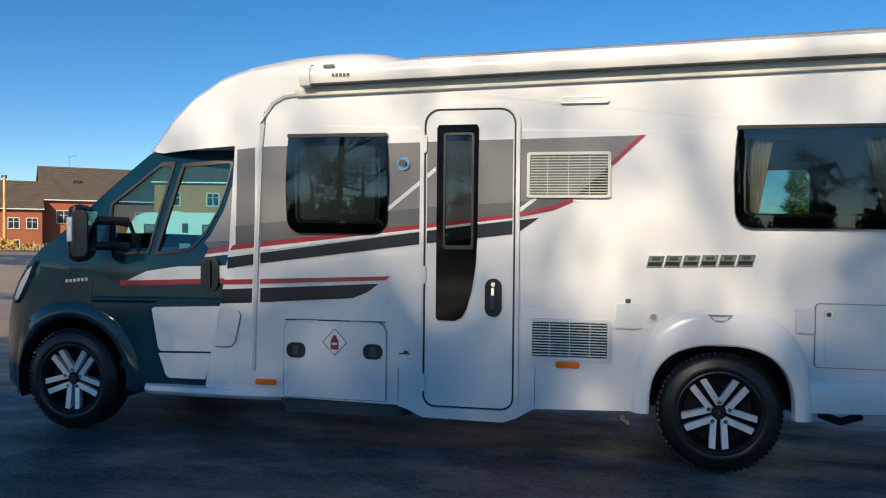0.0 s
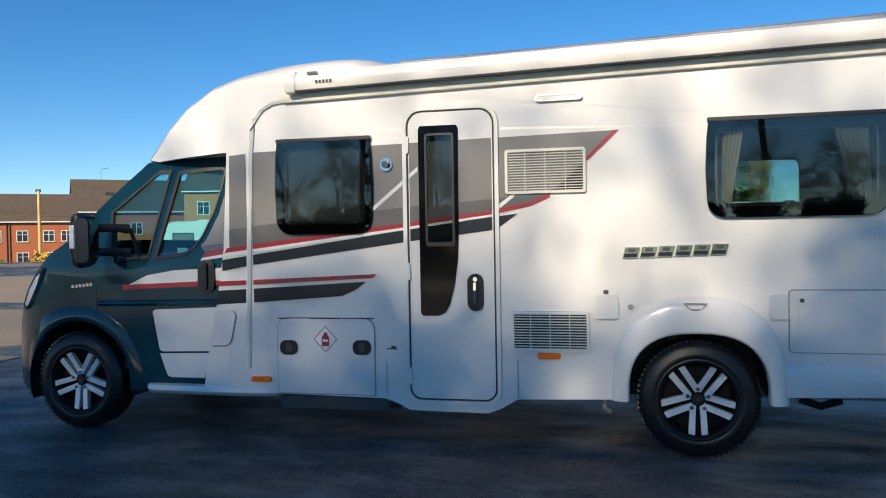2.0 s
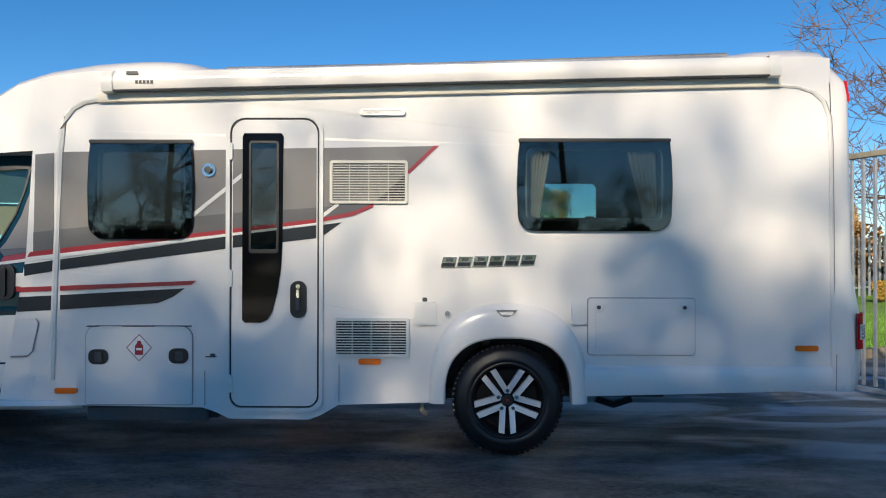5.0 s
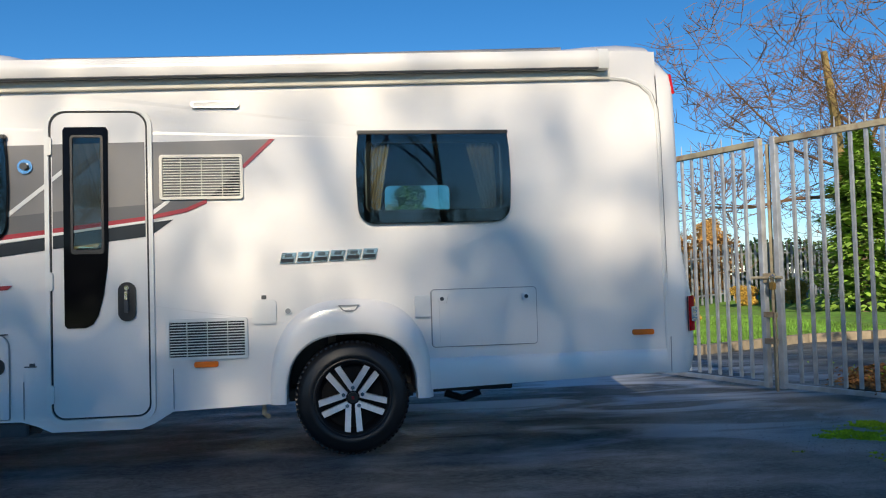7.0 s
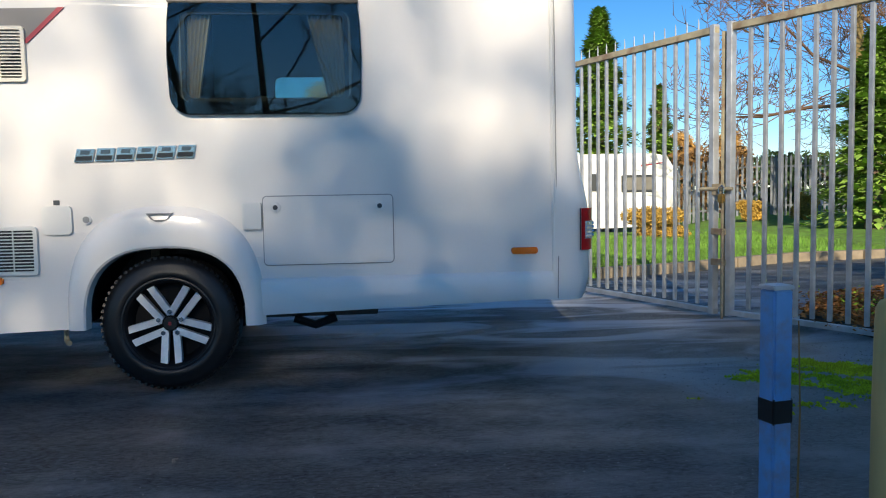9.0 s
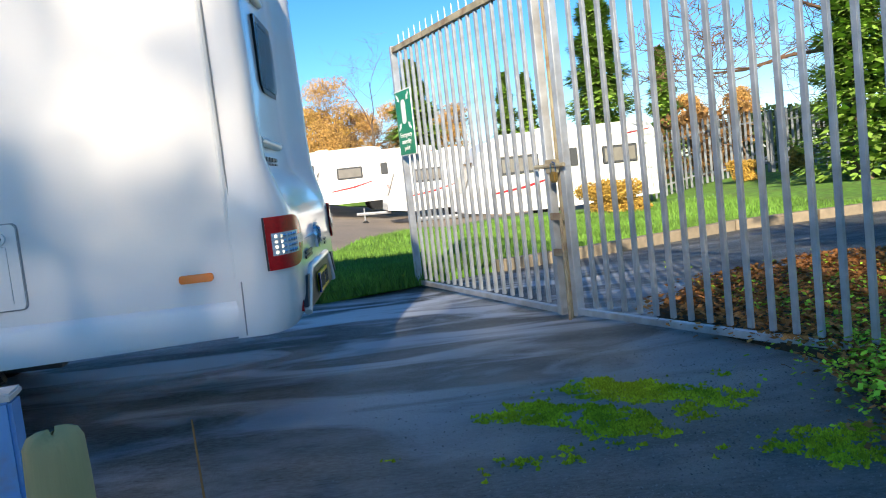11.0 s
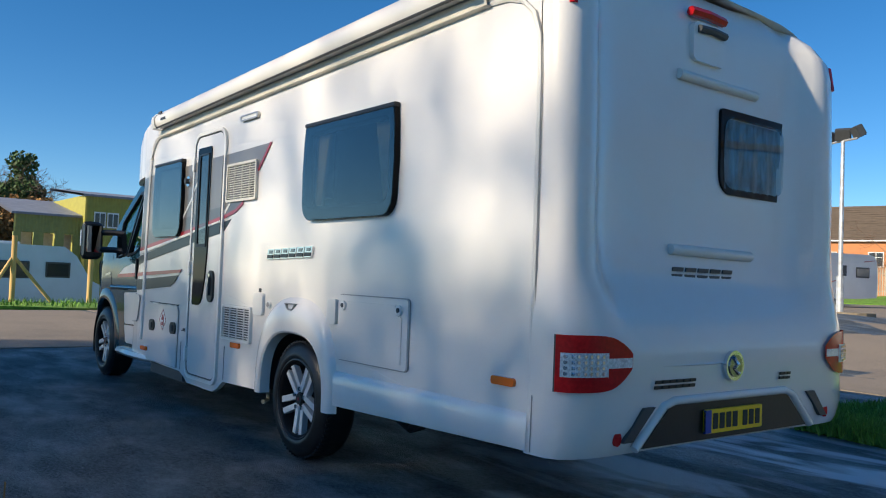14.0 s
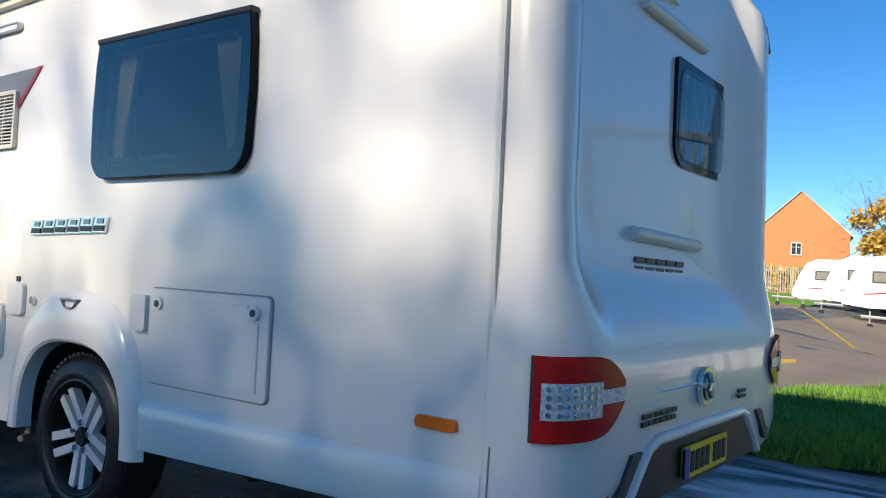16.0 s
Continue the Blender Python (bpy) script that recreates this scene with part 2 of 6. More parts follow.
def plate(outer, holes=(), y0=0.0, y1=0.02, xs=(), zs=(), bm=None):
    """A plate in the x-z plane from y0 to y1, with holes, cut at the given x and z lines."""
    bm = bm or bmesh.new()
    loops = [list(outer)] + [list(h) for h in holes]
    tris = geometry.tessellate_polygon([[Vector((x, z, 0)) for x, z in lp] for lp in loops])
    flat = [p for lp in loops for p in lp]
    a = [bm.verts.new((x, y0, z)) for x, z in flat]
    b = [bm.verts.new((x, y1, z)) for x, z in flat]
    new_faces = []
    for t in tris:
        if len(set(t)) < 3:
            continue
        for q in (a, b):
            try:
                bm.faces.new([q[i] for i in t])
            except ValueError:
                pass
    k = 0
    for lp in loops:
        m = len(lp)
        for i in range(m):
            j = (i + 1) % m
            try:
                bm.faces.new((a[k + i], a[k + j], b[k + j], b[k + i]))
            except ValueError:
                pass
        k += m
    for x in xs:
        bmesh.ops.bisect_plane(bm, geom=bm.verts[:] + bm.edges[:] + bm.faces[:], plane_co=(x, 0, 0), plane_no=(1, 0, 0))
    for z in zs:
        bmesh.ops.bisect_plane(bm, geom=bm.verts[:] + bm.edges[:] + bm.faces[:], plane_co=(0, 0, z), plane_no=(0, 0, 1))
    return bm


def clip_x(poly, x0, x1):
    for lim, sgn in ((x0, 1), (x1, -1)):
        out = []
        for (ax, az), (bx, bz) in zip(poly, poly[1:] + poly[:1]):
            ina, inb = (ax - lim) * sgn >= 0, (bx - lim) * sgn >= 0
            if ina:
                out.append((ax, az))
            if ina != inb:
                f = (lim - ax) / (bx - ax)
                out.append((lim, az + f * (bz - az)))
        poly = out
        if not poly:
            return []
    return poly


def grid(rows, close=False, bm=None):
    """Skin a list of rows of points."""
    bm = bm or bmesh.new()
    vs = [[bm.verts.new(p) for p in row] for row in rows]
    for r0, r1 in zip(vs, vs[1:]):
        m = len(r0)
        for i in range(m if close else m - 1):
            j = (i + 1) % m
            bm.faces.new((r0[i], r0[j], r1[j], r1[i]))
    return bm


def tube(pts, radius, n=8, bm=None, cap=True):
    """A tube along points; radius: one or one for each point."""
    bm = bm or bmesh.new()
    rs = radius if isinstance(radius, (list, tuple)) else [radius] * len(pts)
    pts = [Vector(p) for p in pts]
    rings = []
    for i, p in enumerate(pts):
        t = (pts[min(i + 1, len(pts) - 1)] - pts[max(i - 1, 0)]).normalized()
        up = Vector((0, 0, 1)) if abs(t.z) < 0.9 else Vector((1, 0, 0))
        u = t.cross(up).normalized()
        v = t.cross(u)
        rings.append([bm.verts.new(p + rs[i] * (u * math.cos(2 * math.pi * k / n) + v * math.sin(2 * math.pi * k / n))) for k in range(n)])
    for r0, r1 in zip(rings, rings[1:]):
        for k in range(n):
            bm.faces.new((r0[k], r0[(k + 1) % n], r1[(k + 1) % n], r1[k]))
    if cap:
        bm.faces.new(rings[0])
        bm.faces.new(rings[-1])
    return bm


def disc(cx, cy, cz, r, depth, n=20, axis="y", bm=None, r2=None):
    bm = bm or bmesh.new()
    rot = {"y": Matrix.Rotation(radians(90), 4, "X"), "z": Matrix.Identity(4), "x": Matrix.Rotation(radians(90), 4, "Y")}[axis]
    bmesh.ops.create_cone(bm, cap_ends=True, segments=n, radius1=r if r2 is None else r2, radius2=r, depth=depth, matrix=Matrix.Translation((cx, cy, cz)) @ rot)
    return bm


def spin(profile, cx, cz, n=40, bm=None):
    """Revolve (radius, y) points about the y axis through cx, cz."""
    rows = [[(cx + r * math.cos(2 * math.pi * i / n), y, cz + r * math.sin(2 * math.pi * i / n)) for i in range(n)] for r, y in profile]
    return grid(rows, True, bm)


def lerp_list(tab, x):
    if x <= tab[0][0]:
        return tab[0][1]
    for (a, fa), (b, fb) in zip(tab, tab[1:]):
        if x <= b:
            return fa + (fb - fa) * (x - a) / (b - a)
    return tab[-1][1]


def bend(ob, fn):
    for v in ob.data.vertices:
        v.co = fn(Vector(v.co))


# ---- the motorhome ----
W = 2.22
YC = W / 2
van = thing("motorhome", "white motorhome with dark grey cab and red and grey stripes", "motorhome")

# roof and overcab line: crown height and side edge height along x
CROWN = [(-3.75, 1.965), (-3.67, 2.055), (-3.55, 2.19), (-3.375, 2.335), (-3.155, 2.46), (-2.94, 2.525), (-2.69, 2.572), (-2.44, 2.597), (-2.2, 2.597), (-2.05, 2.57), (-1.93, 2.53), (-0.54, 2.56), (1.38, 2.615), (1.6, 2.65), (1.84, 2.67), (2.0, 2.655)]
EDGE = [(-3.75, 1.95), (-3.67, 2.02), (-3.55, 2.135), (-3.375, 2.27), (-3.155, 2.385), (-2.94, 2.445), (-2.69, 2.475), (-2.0, 2.48), (1.9, 2.57), (2.04, 2.56)]


def nose_in(x):
    return 0.15 * max(0.0, (-2.95 - x) / 0.72) ** 2


def side_y(v):
    v.y += nose_in(v.x)
    return v


def arch(cx, cz, r, a0, a1, n=16):
    return [(cx + r * math.cos(radians(a0 + (a1 - a0) * i / n)), cz + r * math.sin(radians(a0 + (a1 - a0) * i / n))) for i in range(n + 1)]


def squared_arch(a, b, n=24):
    """A flattened wheel arch about the rear hub, front foot to rear foot."""
    pts = []
    for i in range(n + 1):
        t = radians(180 - 180 * i / n)
        c, q = math.cos(t), max(0.0, math.sin(t))
        pts.append((a * math.copysign(abs(c) ** 0.77, c), 0.39 + b * q ** 0.77))
    return pts


SIDE = ([(-3.05, 1.965), (-3.09, 1.30), (-3.15, 0.95), (-3.25, 0.50), (-3.27, 0.345), (-2.72, 0.335), (-1.95, 0.325), (-1.86, 0.295), (-1.78, 0.255), (-1.27, 0.25), (-1.19, 0.28), (-1.08, 0.345)]
        + [(-0.405, 0.365)] + squared_arch(0.405, 0.385) + [(0.41, 0.405), (1.13, 0.425), (2.06, 0.45), (2.06, 1.8), (2.04, 2.56)]
        + [(x, lerp_list(EDGE, x)) for x in (1.9, -2.0, -2.69, -2.94, -3.155, -3.375, -3.55, -3.67, -3.745)] + [(-3.66, 1.935)])
W1 = (-2.665, 1.40, -2.02, 2.02)
W2 = (0.07, 1.455, 1.02, 2.03)
inset = lambda w, d: (w[0] + d, w[1] + d, w[2] - d, w[3] - d)
DOORG = (-1.64, 1.33, -1.47, 2.016)
holes = [rr(*inset(W1, 0.05), 0.06), rr(*inset(W2, 0.05), 0.06), rr(-1.67, 1.30, -1.45, 2.04, 0.02)]
cuts = [-3.5, -3.35, -3.2, -3.05]
o = part("side_wall", plate(SIDE, holes, 0, 0.035, cuts), WHITE, van)
bend(o, side_y)
FAR2 = (0.36, 1.52, 0.95, 1.95)
o = part("side_wall", plate(SIDE, [rr(*FAR2, 0.05), rr(-2.6, 1.45, -2.1, 1.95, 0.05)], W - 0.035, W, cuts), WHITE, van)
bend(o, lambda v: Vector((v.x, v.y - nose_in(v.x), v.z)))
o = part("window_pane", plate(rr(*FAR2, 0.05), (), W - 0.02, W - 0.01), CABGLASS, van)
o = part("window_pane", plate(rr(-2.6, 1.45, -2.1, 1.95, 0.05), (), W - 0.02, W - 0.01), CABGLASS, van)

# roof skin
rows = []
US = [-1, -0.985, -0.96, -0.92, -0.86, -0.75, -0.5, -0.2, 0, 0.2, 0.5, 0.75, 0.86, 0.92, 0.96, 0.985, 1]
xs_ = [-3.75, -3.71, -3.67, -3.61, -3.55, -3.46, -3.375, -3.26, -3.155, -3.05, -2.94, -2.82, -2.69, -2.55, -2.39, -2.27, -2.16, -2.05, -1.93, -1.6, -1.0, -0.5, 0, 0.5, 1.0, 1.38, 1.5, 1.6, 1.72, 1.84, 1.95, 2.0]
for x in xs_:
    ze, zc, row = lerp_list(EDGE, x), lerp_list(CROWN, x), []
    w = max(0.0, (-2.4 - x) / 1.27) ** 1.5
    for u in US:
        a = abs(u)
        yy = YC + u * (YC - nose_in(x))
        row.append((x - 0.24 * (1 - a ** 3) * w, yy, ze + (zc - ze) * (1 - a ** 9) + 0.02 * (1 - a * a)))
    rows.append(row)
part("roof", grid(rows), WHITE, van, "white moulded roof with a rounded overcab nose", 50)
# overcab underside
rows = [[(x - 0.24 * (1 - abs(u) ** 3) * max(0.0, (-2.4 - x) / 1.27) ** 1.5, YC + u * (YC - nose_in(x)), 1.955 - 0.01 * (x < -3.6)) for u in US] for x in (-3.745, -3.5, -3.3, -3.05)]
part("overcab_underside", grid(rows), WHITE2, van, smooth=40)

# rear shell: plan of the upper and of the lower part
UP = [(2.045, 0.0), (2.10, 0.0), (2.155, 0.010), (2.188, 0.040), (2.203, 0.085), (2.207, 0.13), (2.200, 0.18), (2.172, 0.222), (2.128, 0.27), (2.092, 0.33), (2.075, 0.45), (2.068, 0.70), (2.064, YC)]
LO = [(2.045, -0.014), (2.13, -0.014), (2.19, -0.008), (2.238, 0.018), (2.266, 0.065), (2.284, 0.13), (2.293, 0.20), (2.296, 0.26), (2.296, 0.33), (2.294, 0.40), (2.292, 0.50), (2.288, 0.72), (2.286, YC)]
rows = []
for z in [0.44, 0.47, 0.56, 0.66, 0.76, 0.86, 0.93, 0.98, 1.03, 1.08, 1.14, 1.2, 1.4, 1.6, 1.8, 2.0, 2.2, 2.35, 2.45, 2.53, 2.59, 2.63, 2.65]:
    f = min(1.0, max(0.0, (z - 0.86) / 0.44))
    f = f * f * (3 - 2 * f)
    dx = 0.04 * max(0, (0.56 - z) / 0.12) ** 2 + 0.02 * max(0, z - 1.6) + (0 if z < 2.35 else 0.24 * ((z - 2.35) / 0.30) ** 2.5)
    half = []
    for (ux, uy), (lx, ly) in zip(UP, LO):
        ang = min(1.0, uy / 0.2)
        zz = z if z < 2.2 else 2.2 + (z - 2.2) * (0.80 + 0.20 * ang)
        hump = 0.035 * math.exp(-((uy - 0.42) / 0.22) ** 2) if z > 2.4 else 0
        cx = lx + (ux - lx) * f
        half.append((cx - dx * min(1, 0.25 + max(0, cx - 2.04) / 0.12), ly + (uy - ly) * f + (0.05 * max(0, (z - 2.45) / 0.2) if uy < 0.1 else 0), zz + hump))
    rows.append(half + [(x, W - y, z2) for x, y, z2 in reversed(half[:-1])])
part("rear_panel", grid(rows), WHITE, van, "white moulded rear panel with rounded corners", 42)
part("underside", box(-3.2, 0.06, 0.37, -0.46, W - 0.06, 0.40), BLACK, van)
part("underside", box(-0.46, 0.53, 0.37, 0.5, W - 0.53, 0.40), BLACK, van)
part("underside", box(0.5, 0.14, 0.45, 2.05, W - 0.14, 0.48), BLACK, van)
part("chassis_rail", box(-3.0, 0.42, 0.33, 1.1, 0.50, 0.39, 0.005), BLACK, van)
part("chassis_rail", box(-3.0, W - 0.50, 0.33, 1.1, W - 0.42, 0.39, 0.005), BLACK, van)
part("axle", tube([(0, 0.3, 0.33), (0, W - 0.3, 0.33)], 0.05), BLACK, van)
part("spare_carrier", tube([(0.62, 0.35, 0.33), (0.74, 0.35, 0.29), (0.86, 0.35, 0.33)], 0.025), BLACK, van)
part("waste_tank", box(0.45, 0.45, 0.375, 1.15, 1.6, 0.46, 0.03), BLACK, van)
part("drain_valve", tube([(-0.55, 0.10, 0.36), (-0.55, 0.10, 0.29), (-0.52, 0.05, 0.28)], 0.015), RUSTY, van)
# floor, partitions and furniture inside
part("cabin_floor", box(-3.1, 0.04, 0.42, -0.46, W - 0.04, 0.45), INNER, van)
part("cabin_floor", box(-0.46, 0.53, 0.42, 0.46, W - 0.53, 0.45), INNER, van)
part("cabin_floor", box(0.46, 0.04, 0.482, 2.03, W - 0.04, 0.51), INNER, van)
part("partition", box(-0.15, 0.3, 0.45, -0.10, W - 0.06, 2.4), INNER, van)
part("partition", box(1.35, 0.06, 0.45, 1.40, W - 0.06, 2.45), INNER, van)
part("sofa", box(0.0, 0.12, 0.86, 1.3, 0.6, 1.28, 0.05), SEATF, van)
part("dinette_seat", box(-2.9, 0.8, 0.45, -2.3, 1.9, 1.35, 0.06), SEATF, van)


def stepped(poly, yb, parent, name, material, xs=()):
    return part(name, plate(poly, (), yb, yb + 0.004, xs), material, parent)


# stripes
LEDGE = [(-3.04, 1.31), (-2.87, 1.335), (-1.78, 1.46), (-1.233, 1.525), (-0.983, 1.575), (-0.87, 1.62)]
GREYP = [(-3.03, 1.94), (-2.84, 1.957), (-1.76, 1.972), (-0.46, 1.997), (-0.64, 1.825)] + list(reversed(LEDGE))
GREYL = [(-3.04, 1.44), (-2.87, 1.46), (-1.78, 1.565), (-1.233, 1.60), (-0.9, 1.635)] + list(reversed(LEDGE))
RED1 = [(-3.06, 1.315), (-2.87, 1.338), (-1.78, 1.463), (-1.233, 1.528), (-0.983, 1.578), (-0.86, 1.63), (-0.86, 1.605), (-0.983, 1.552), (-1.233, 1.503), (-1.78, 1.436), (-2.87, 1.306), (-3.08, 1.282)]
WHT1 = [(-3.08, 1.282), (-2.87, 1.306), (-1.78, 1.436), (-1.233, 1.503), (-1.1, 1.52), (-1.233, 1.49), (-1.78, 1.42), (-2.87, 1.28), (-3.08, 1.255)]
REDT = [(-0.443, 1.998), (-0.475, 1.998), (-0.66, 1.82), (-0.63, 1.82)]
BAND1 = [(-3.10, 1.235), (-2.87, 1.268), (-1.78, 1.418), (-1.062, 1.508), (-1.20, 1.409), (-1.79, 1.34), (-2.87, 1.20), (-3.10, 1.16)]
RED2 = [(-3.13, 1.088), (-1.99, 1.134), (-2.02, 1.108), (-3.13, 1.056)]
BAND2 = [(-3.14, 1.025), (-2.88, 1.039), (-2.065, 1.085), (-2.14, 1.03), (-2.236, 0.99), (-2.885, 0.945), (-3.15, 0.93)]
LINE1 = [(-2.01, 1.57), (-1.70, 1.82), (-1.70, 1.79), (-2.01, 1.54)]
LINE2 = [(-1.19, 1.56), (-1.08, 1.64), (-1.08, 1.615), (-1.19, 1.53)]
layers = [("stripe", GREYP, TAUPE, 0.0), ("stripe", GREYL, TAUPE2, 0.0012), ("stripe", BAND1, CHAR, 0.0), ("stripe", BAND2, CHAR, 0.0), ("stripe", RED1, RED, 0.0024), ("stripe", WHT1, WHITE2, 0.0024),
          ("stripe", RED2, RED, 0.0024), ("stripe", REDT, RED, 0.0024), ("stripe", LINE1, WHITE2, 0.0024), ("stripe", LINE2, WHITE2, 0.0024)]
for name, poly, material, lift in layers:
    for x0, x1, y in ((-3.2, -2.91, -0.005), (-2.865, -1.805, -0.005), (-1.755, -1.222, -0.018), (-1.19, 1.0, -0.005)):
        q = clip_x(poly, x0, x1)
        if len(q) > 2:
            bend(stepped(q, y - lift, van, name, material), side_y)

# body seam trims and awning
seam = [(-2.915, 0.50), (-2.905, 0.9), (-2.885, 1.5), (-2.868, 1.95), (-2.855, 2.10), (-2.83, 2.18), (-2.785, 2.24), (-2.71, 2.28), (-2.60, 2.295), (-1.2, 2.315), (0.3, 2.35), (1.70, 2.385), (1.84, 2.375), (1.93, 2.345), (2.0, 2.28), (2.035, 2.18), (2.045, 2.0), (2.05, 1.4), (2.055, 0.60)]
part("edge_trim", tube([(x, -0.002 + nose_in(x), z) for x, z in seam[:9]], 0.019, 6), WHITE2, van, "", 50)
part("edge_trim", tube([(x, -0.002, z) for x, z in seam[11:]], 0.013, 6), WHITE2, van, "", 50)
part("joint", tube([(x + 0.016, -0.006, z) for x, z in seam[11:]] + [(2.076, -0.016, 0.68), (2.072, -0.016, 0.45)], 0.003, 4), JOINT, van)
zl = lambda x: 2.325 + (x + 2.54) * 0.0235
part("cant_rail", grid([[(x, y, zl(x) + dz) for y, dz in ((0.0, -0.055), (-0.03, -0.05), (-0.04, -0.02), (-0.035, 0.005), (0.0, 0.01))] for x in (-2.62, -1, 0.5, 1.72)]), CREAM, van, "cream rail along the roof edge", 60)
awn = part("awning_case", grid([[(x, y, zl(x) + dz) for y, dz in ((0.0, 0.012), (-0.06, 0.005), (-0.10, 0.012), (-0.118, 0.05), (-0.115, 0.09), (-0.09, 0.122), (-0.04, 0.132), (0.02, 0.13))] for x in (-2.53, -1, 0.5, 1.66)]), WHITE, van, "white awning cassette along the roof edge", 40)
part("awning_lead_rail", tube([(x, -0.095, zl(x) + 0.006) for x in (-2.5, -0.5, 1.64)], 0.008, 6), GREY_IN, awn)
for x0, x1 in ((-2.56, -2.49), (1.62, 1.69)):
    part("end_cap", grid([[(x, y, zl(x) + dz) for y, dz in ((0.0, 0.002), (-0.07, -0.006), (-0.112, 0.0), (-0.126, 0.05), (-0.122, 0.095), (-0.09, 0.13), (0.0, 0.138))] for x in (x0, (x0 + x1) / 2, x1)]), WHITE2, awn, "", 40)
part("maker_mark", box(-2.40, -0.121, zl(-2.3) + 0.098, -2.33, -0.112, zl(-2.3) + 0.118), GREY_IN, awn)
for i in range(5):
    part("lettering_bar", box(-2.345 + i * 0.024, -0.1195, zl(-2.3) + 0.042, -2.328 + i * 0.024, -0.112, zl(-2.3) + 0.062), BLACK, awn)
part("roof_rail", tube([(x, 0.16, lerp_list(CROWN, x) - 0.004) for x in (-1.85, -0.5, 1.45)], 0.012, 6), ALU, van)
part("awning_light", plate(rr(-0.945, 2.19, -0.655, 2.232, 0.021), [rr(-0.925, 2.199, -0.675, 2.223, 0.012)], -0.022, 0.0), ALU, van)
part("light_lens", plate(rr(-0.925, 2.199, -0.675, 2.223, 0.012), (), -0.018, -0.004), WHITE2, van)

# entrance door
door = part("entrance_door", plate(rr(-1.765, 0.335, -1.212, 2.165, (0.07, 0.07, 0.09, 0.09)), [rr(-1.67, 1.30, -1.45, 2.04, 0.02)], -0.013, 0.02), WHITE, van, "white entrance door with a dark glazed panel")
part("seal", plate(rr(-1.772, 0.328, -1.205, 2.172, (0.075, 0.075, 0.095, 0.095)), [rr(-1.762, 0.338, -1.215, 2.162, (0.067, 0.067, 0.087, 0.087))], -0.0135, 0.0), SEAM, door)
part("door_frame", plate(rr(-1.80, 0.300, -1.178, 2.20, (0.09, 0.09, 0.12, 0.12)), [rr(-1.774, 0.326, -1.203, 2.174, (0.075, 0.075, 0.095, 0.095))], -0.02, 0.0), WHITE2, door)
GL = [(-1.692, 2.055), (-1.68, 2.075), (-1.445, 2.075), (-1.432, 2.055), (-1.436, 1.40), (-1.445, 1.22), (-1.468, 1.06), (-1.50, 0.94), (-1.53, 0.888), (-1.57, 0.868), (-1.675, 0.868), (-1.692, 0.885)]
part("black_panel", plate(GL, [rr(*DOORG, 0.015)], -0.024, -0.012), GLOSSBLACK, door, "gloss black sickle-shaped door panel")
part("pane", plate(rr(*DOORG, 0.015), (), -0.022, -0.018), WINGLASS, door)
part("pane_frame", plate(rr(-1.65, 1.31, -1.46, 2.026, 0.02), [rr(-1.636, 1.335, -1.474, 2.012, 0.012)], -0.029, -0.02), BLACK, door)
hnd = part("door_handle", plate(rr(-1.385, 0.90, -1.283, 1.135, 0.05), (), -0.03, -0.012), BLACK, door, "black oval handle recess")
part("lever", plate(rr(-1.347, 0.95, -1.322, 1.085, 0.012), (), -0.045, -0.028), GREY_IN, hnd)
part("lock", disc(-1.334, -0.033, 1.10, 0.014, 0.012), CHROME, hnd)
part("lever_tip", plate(rr(-1.343, 1.03, -1.326, 1.08, 0.006), (), -0.05, -0.04), CHROME, hnd)
for z in (1.96, 1.15, 0.48):
    part("hinge", plate(rr(-1.79, z - 0.055, -1.755, z + 0.055, 0.014), (), -0.032, -0.012), WHITE2, door)


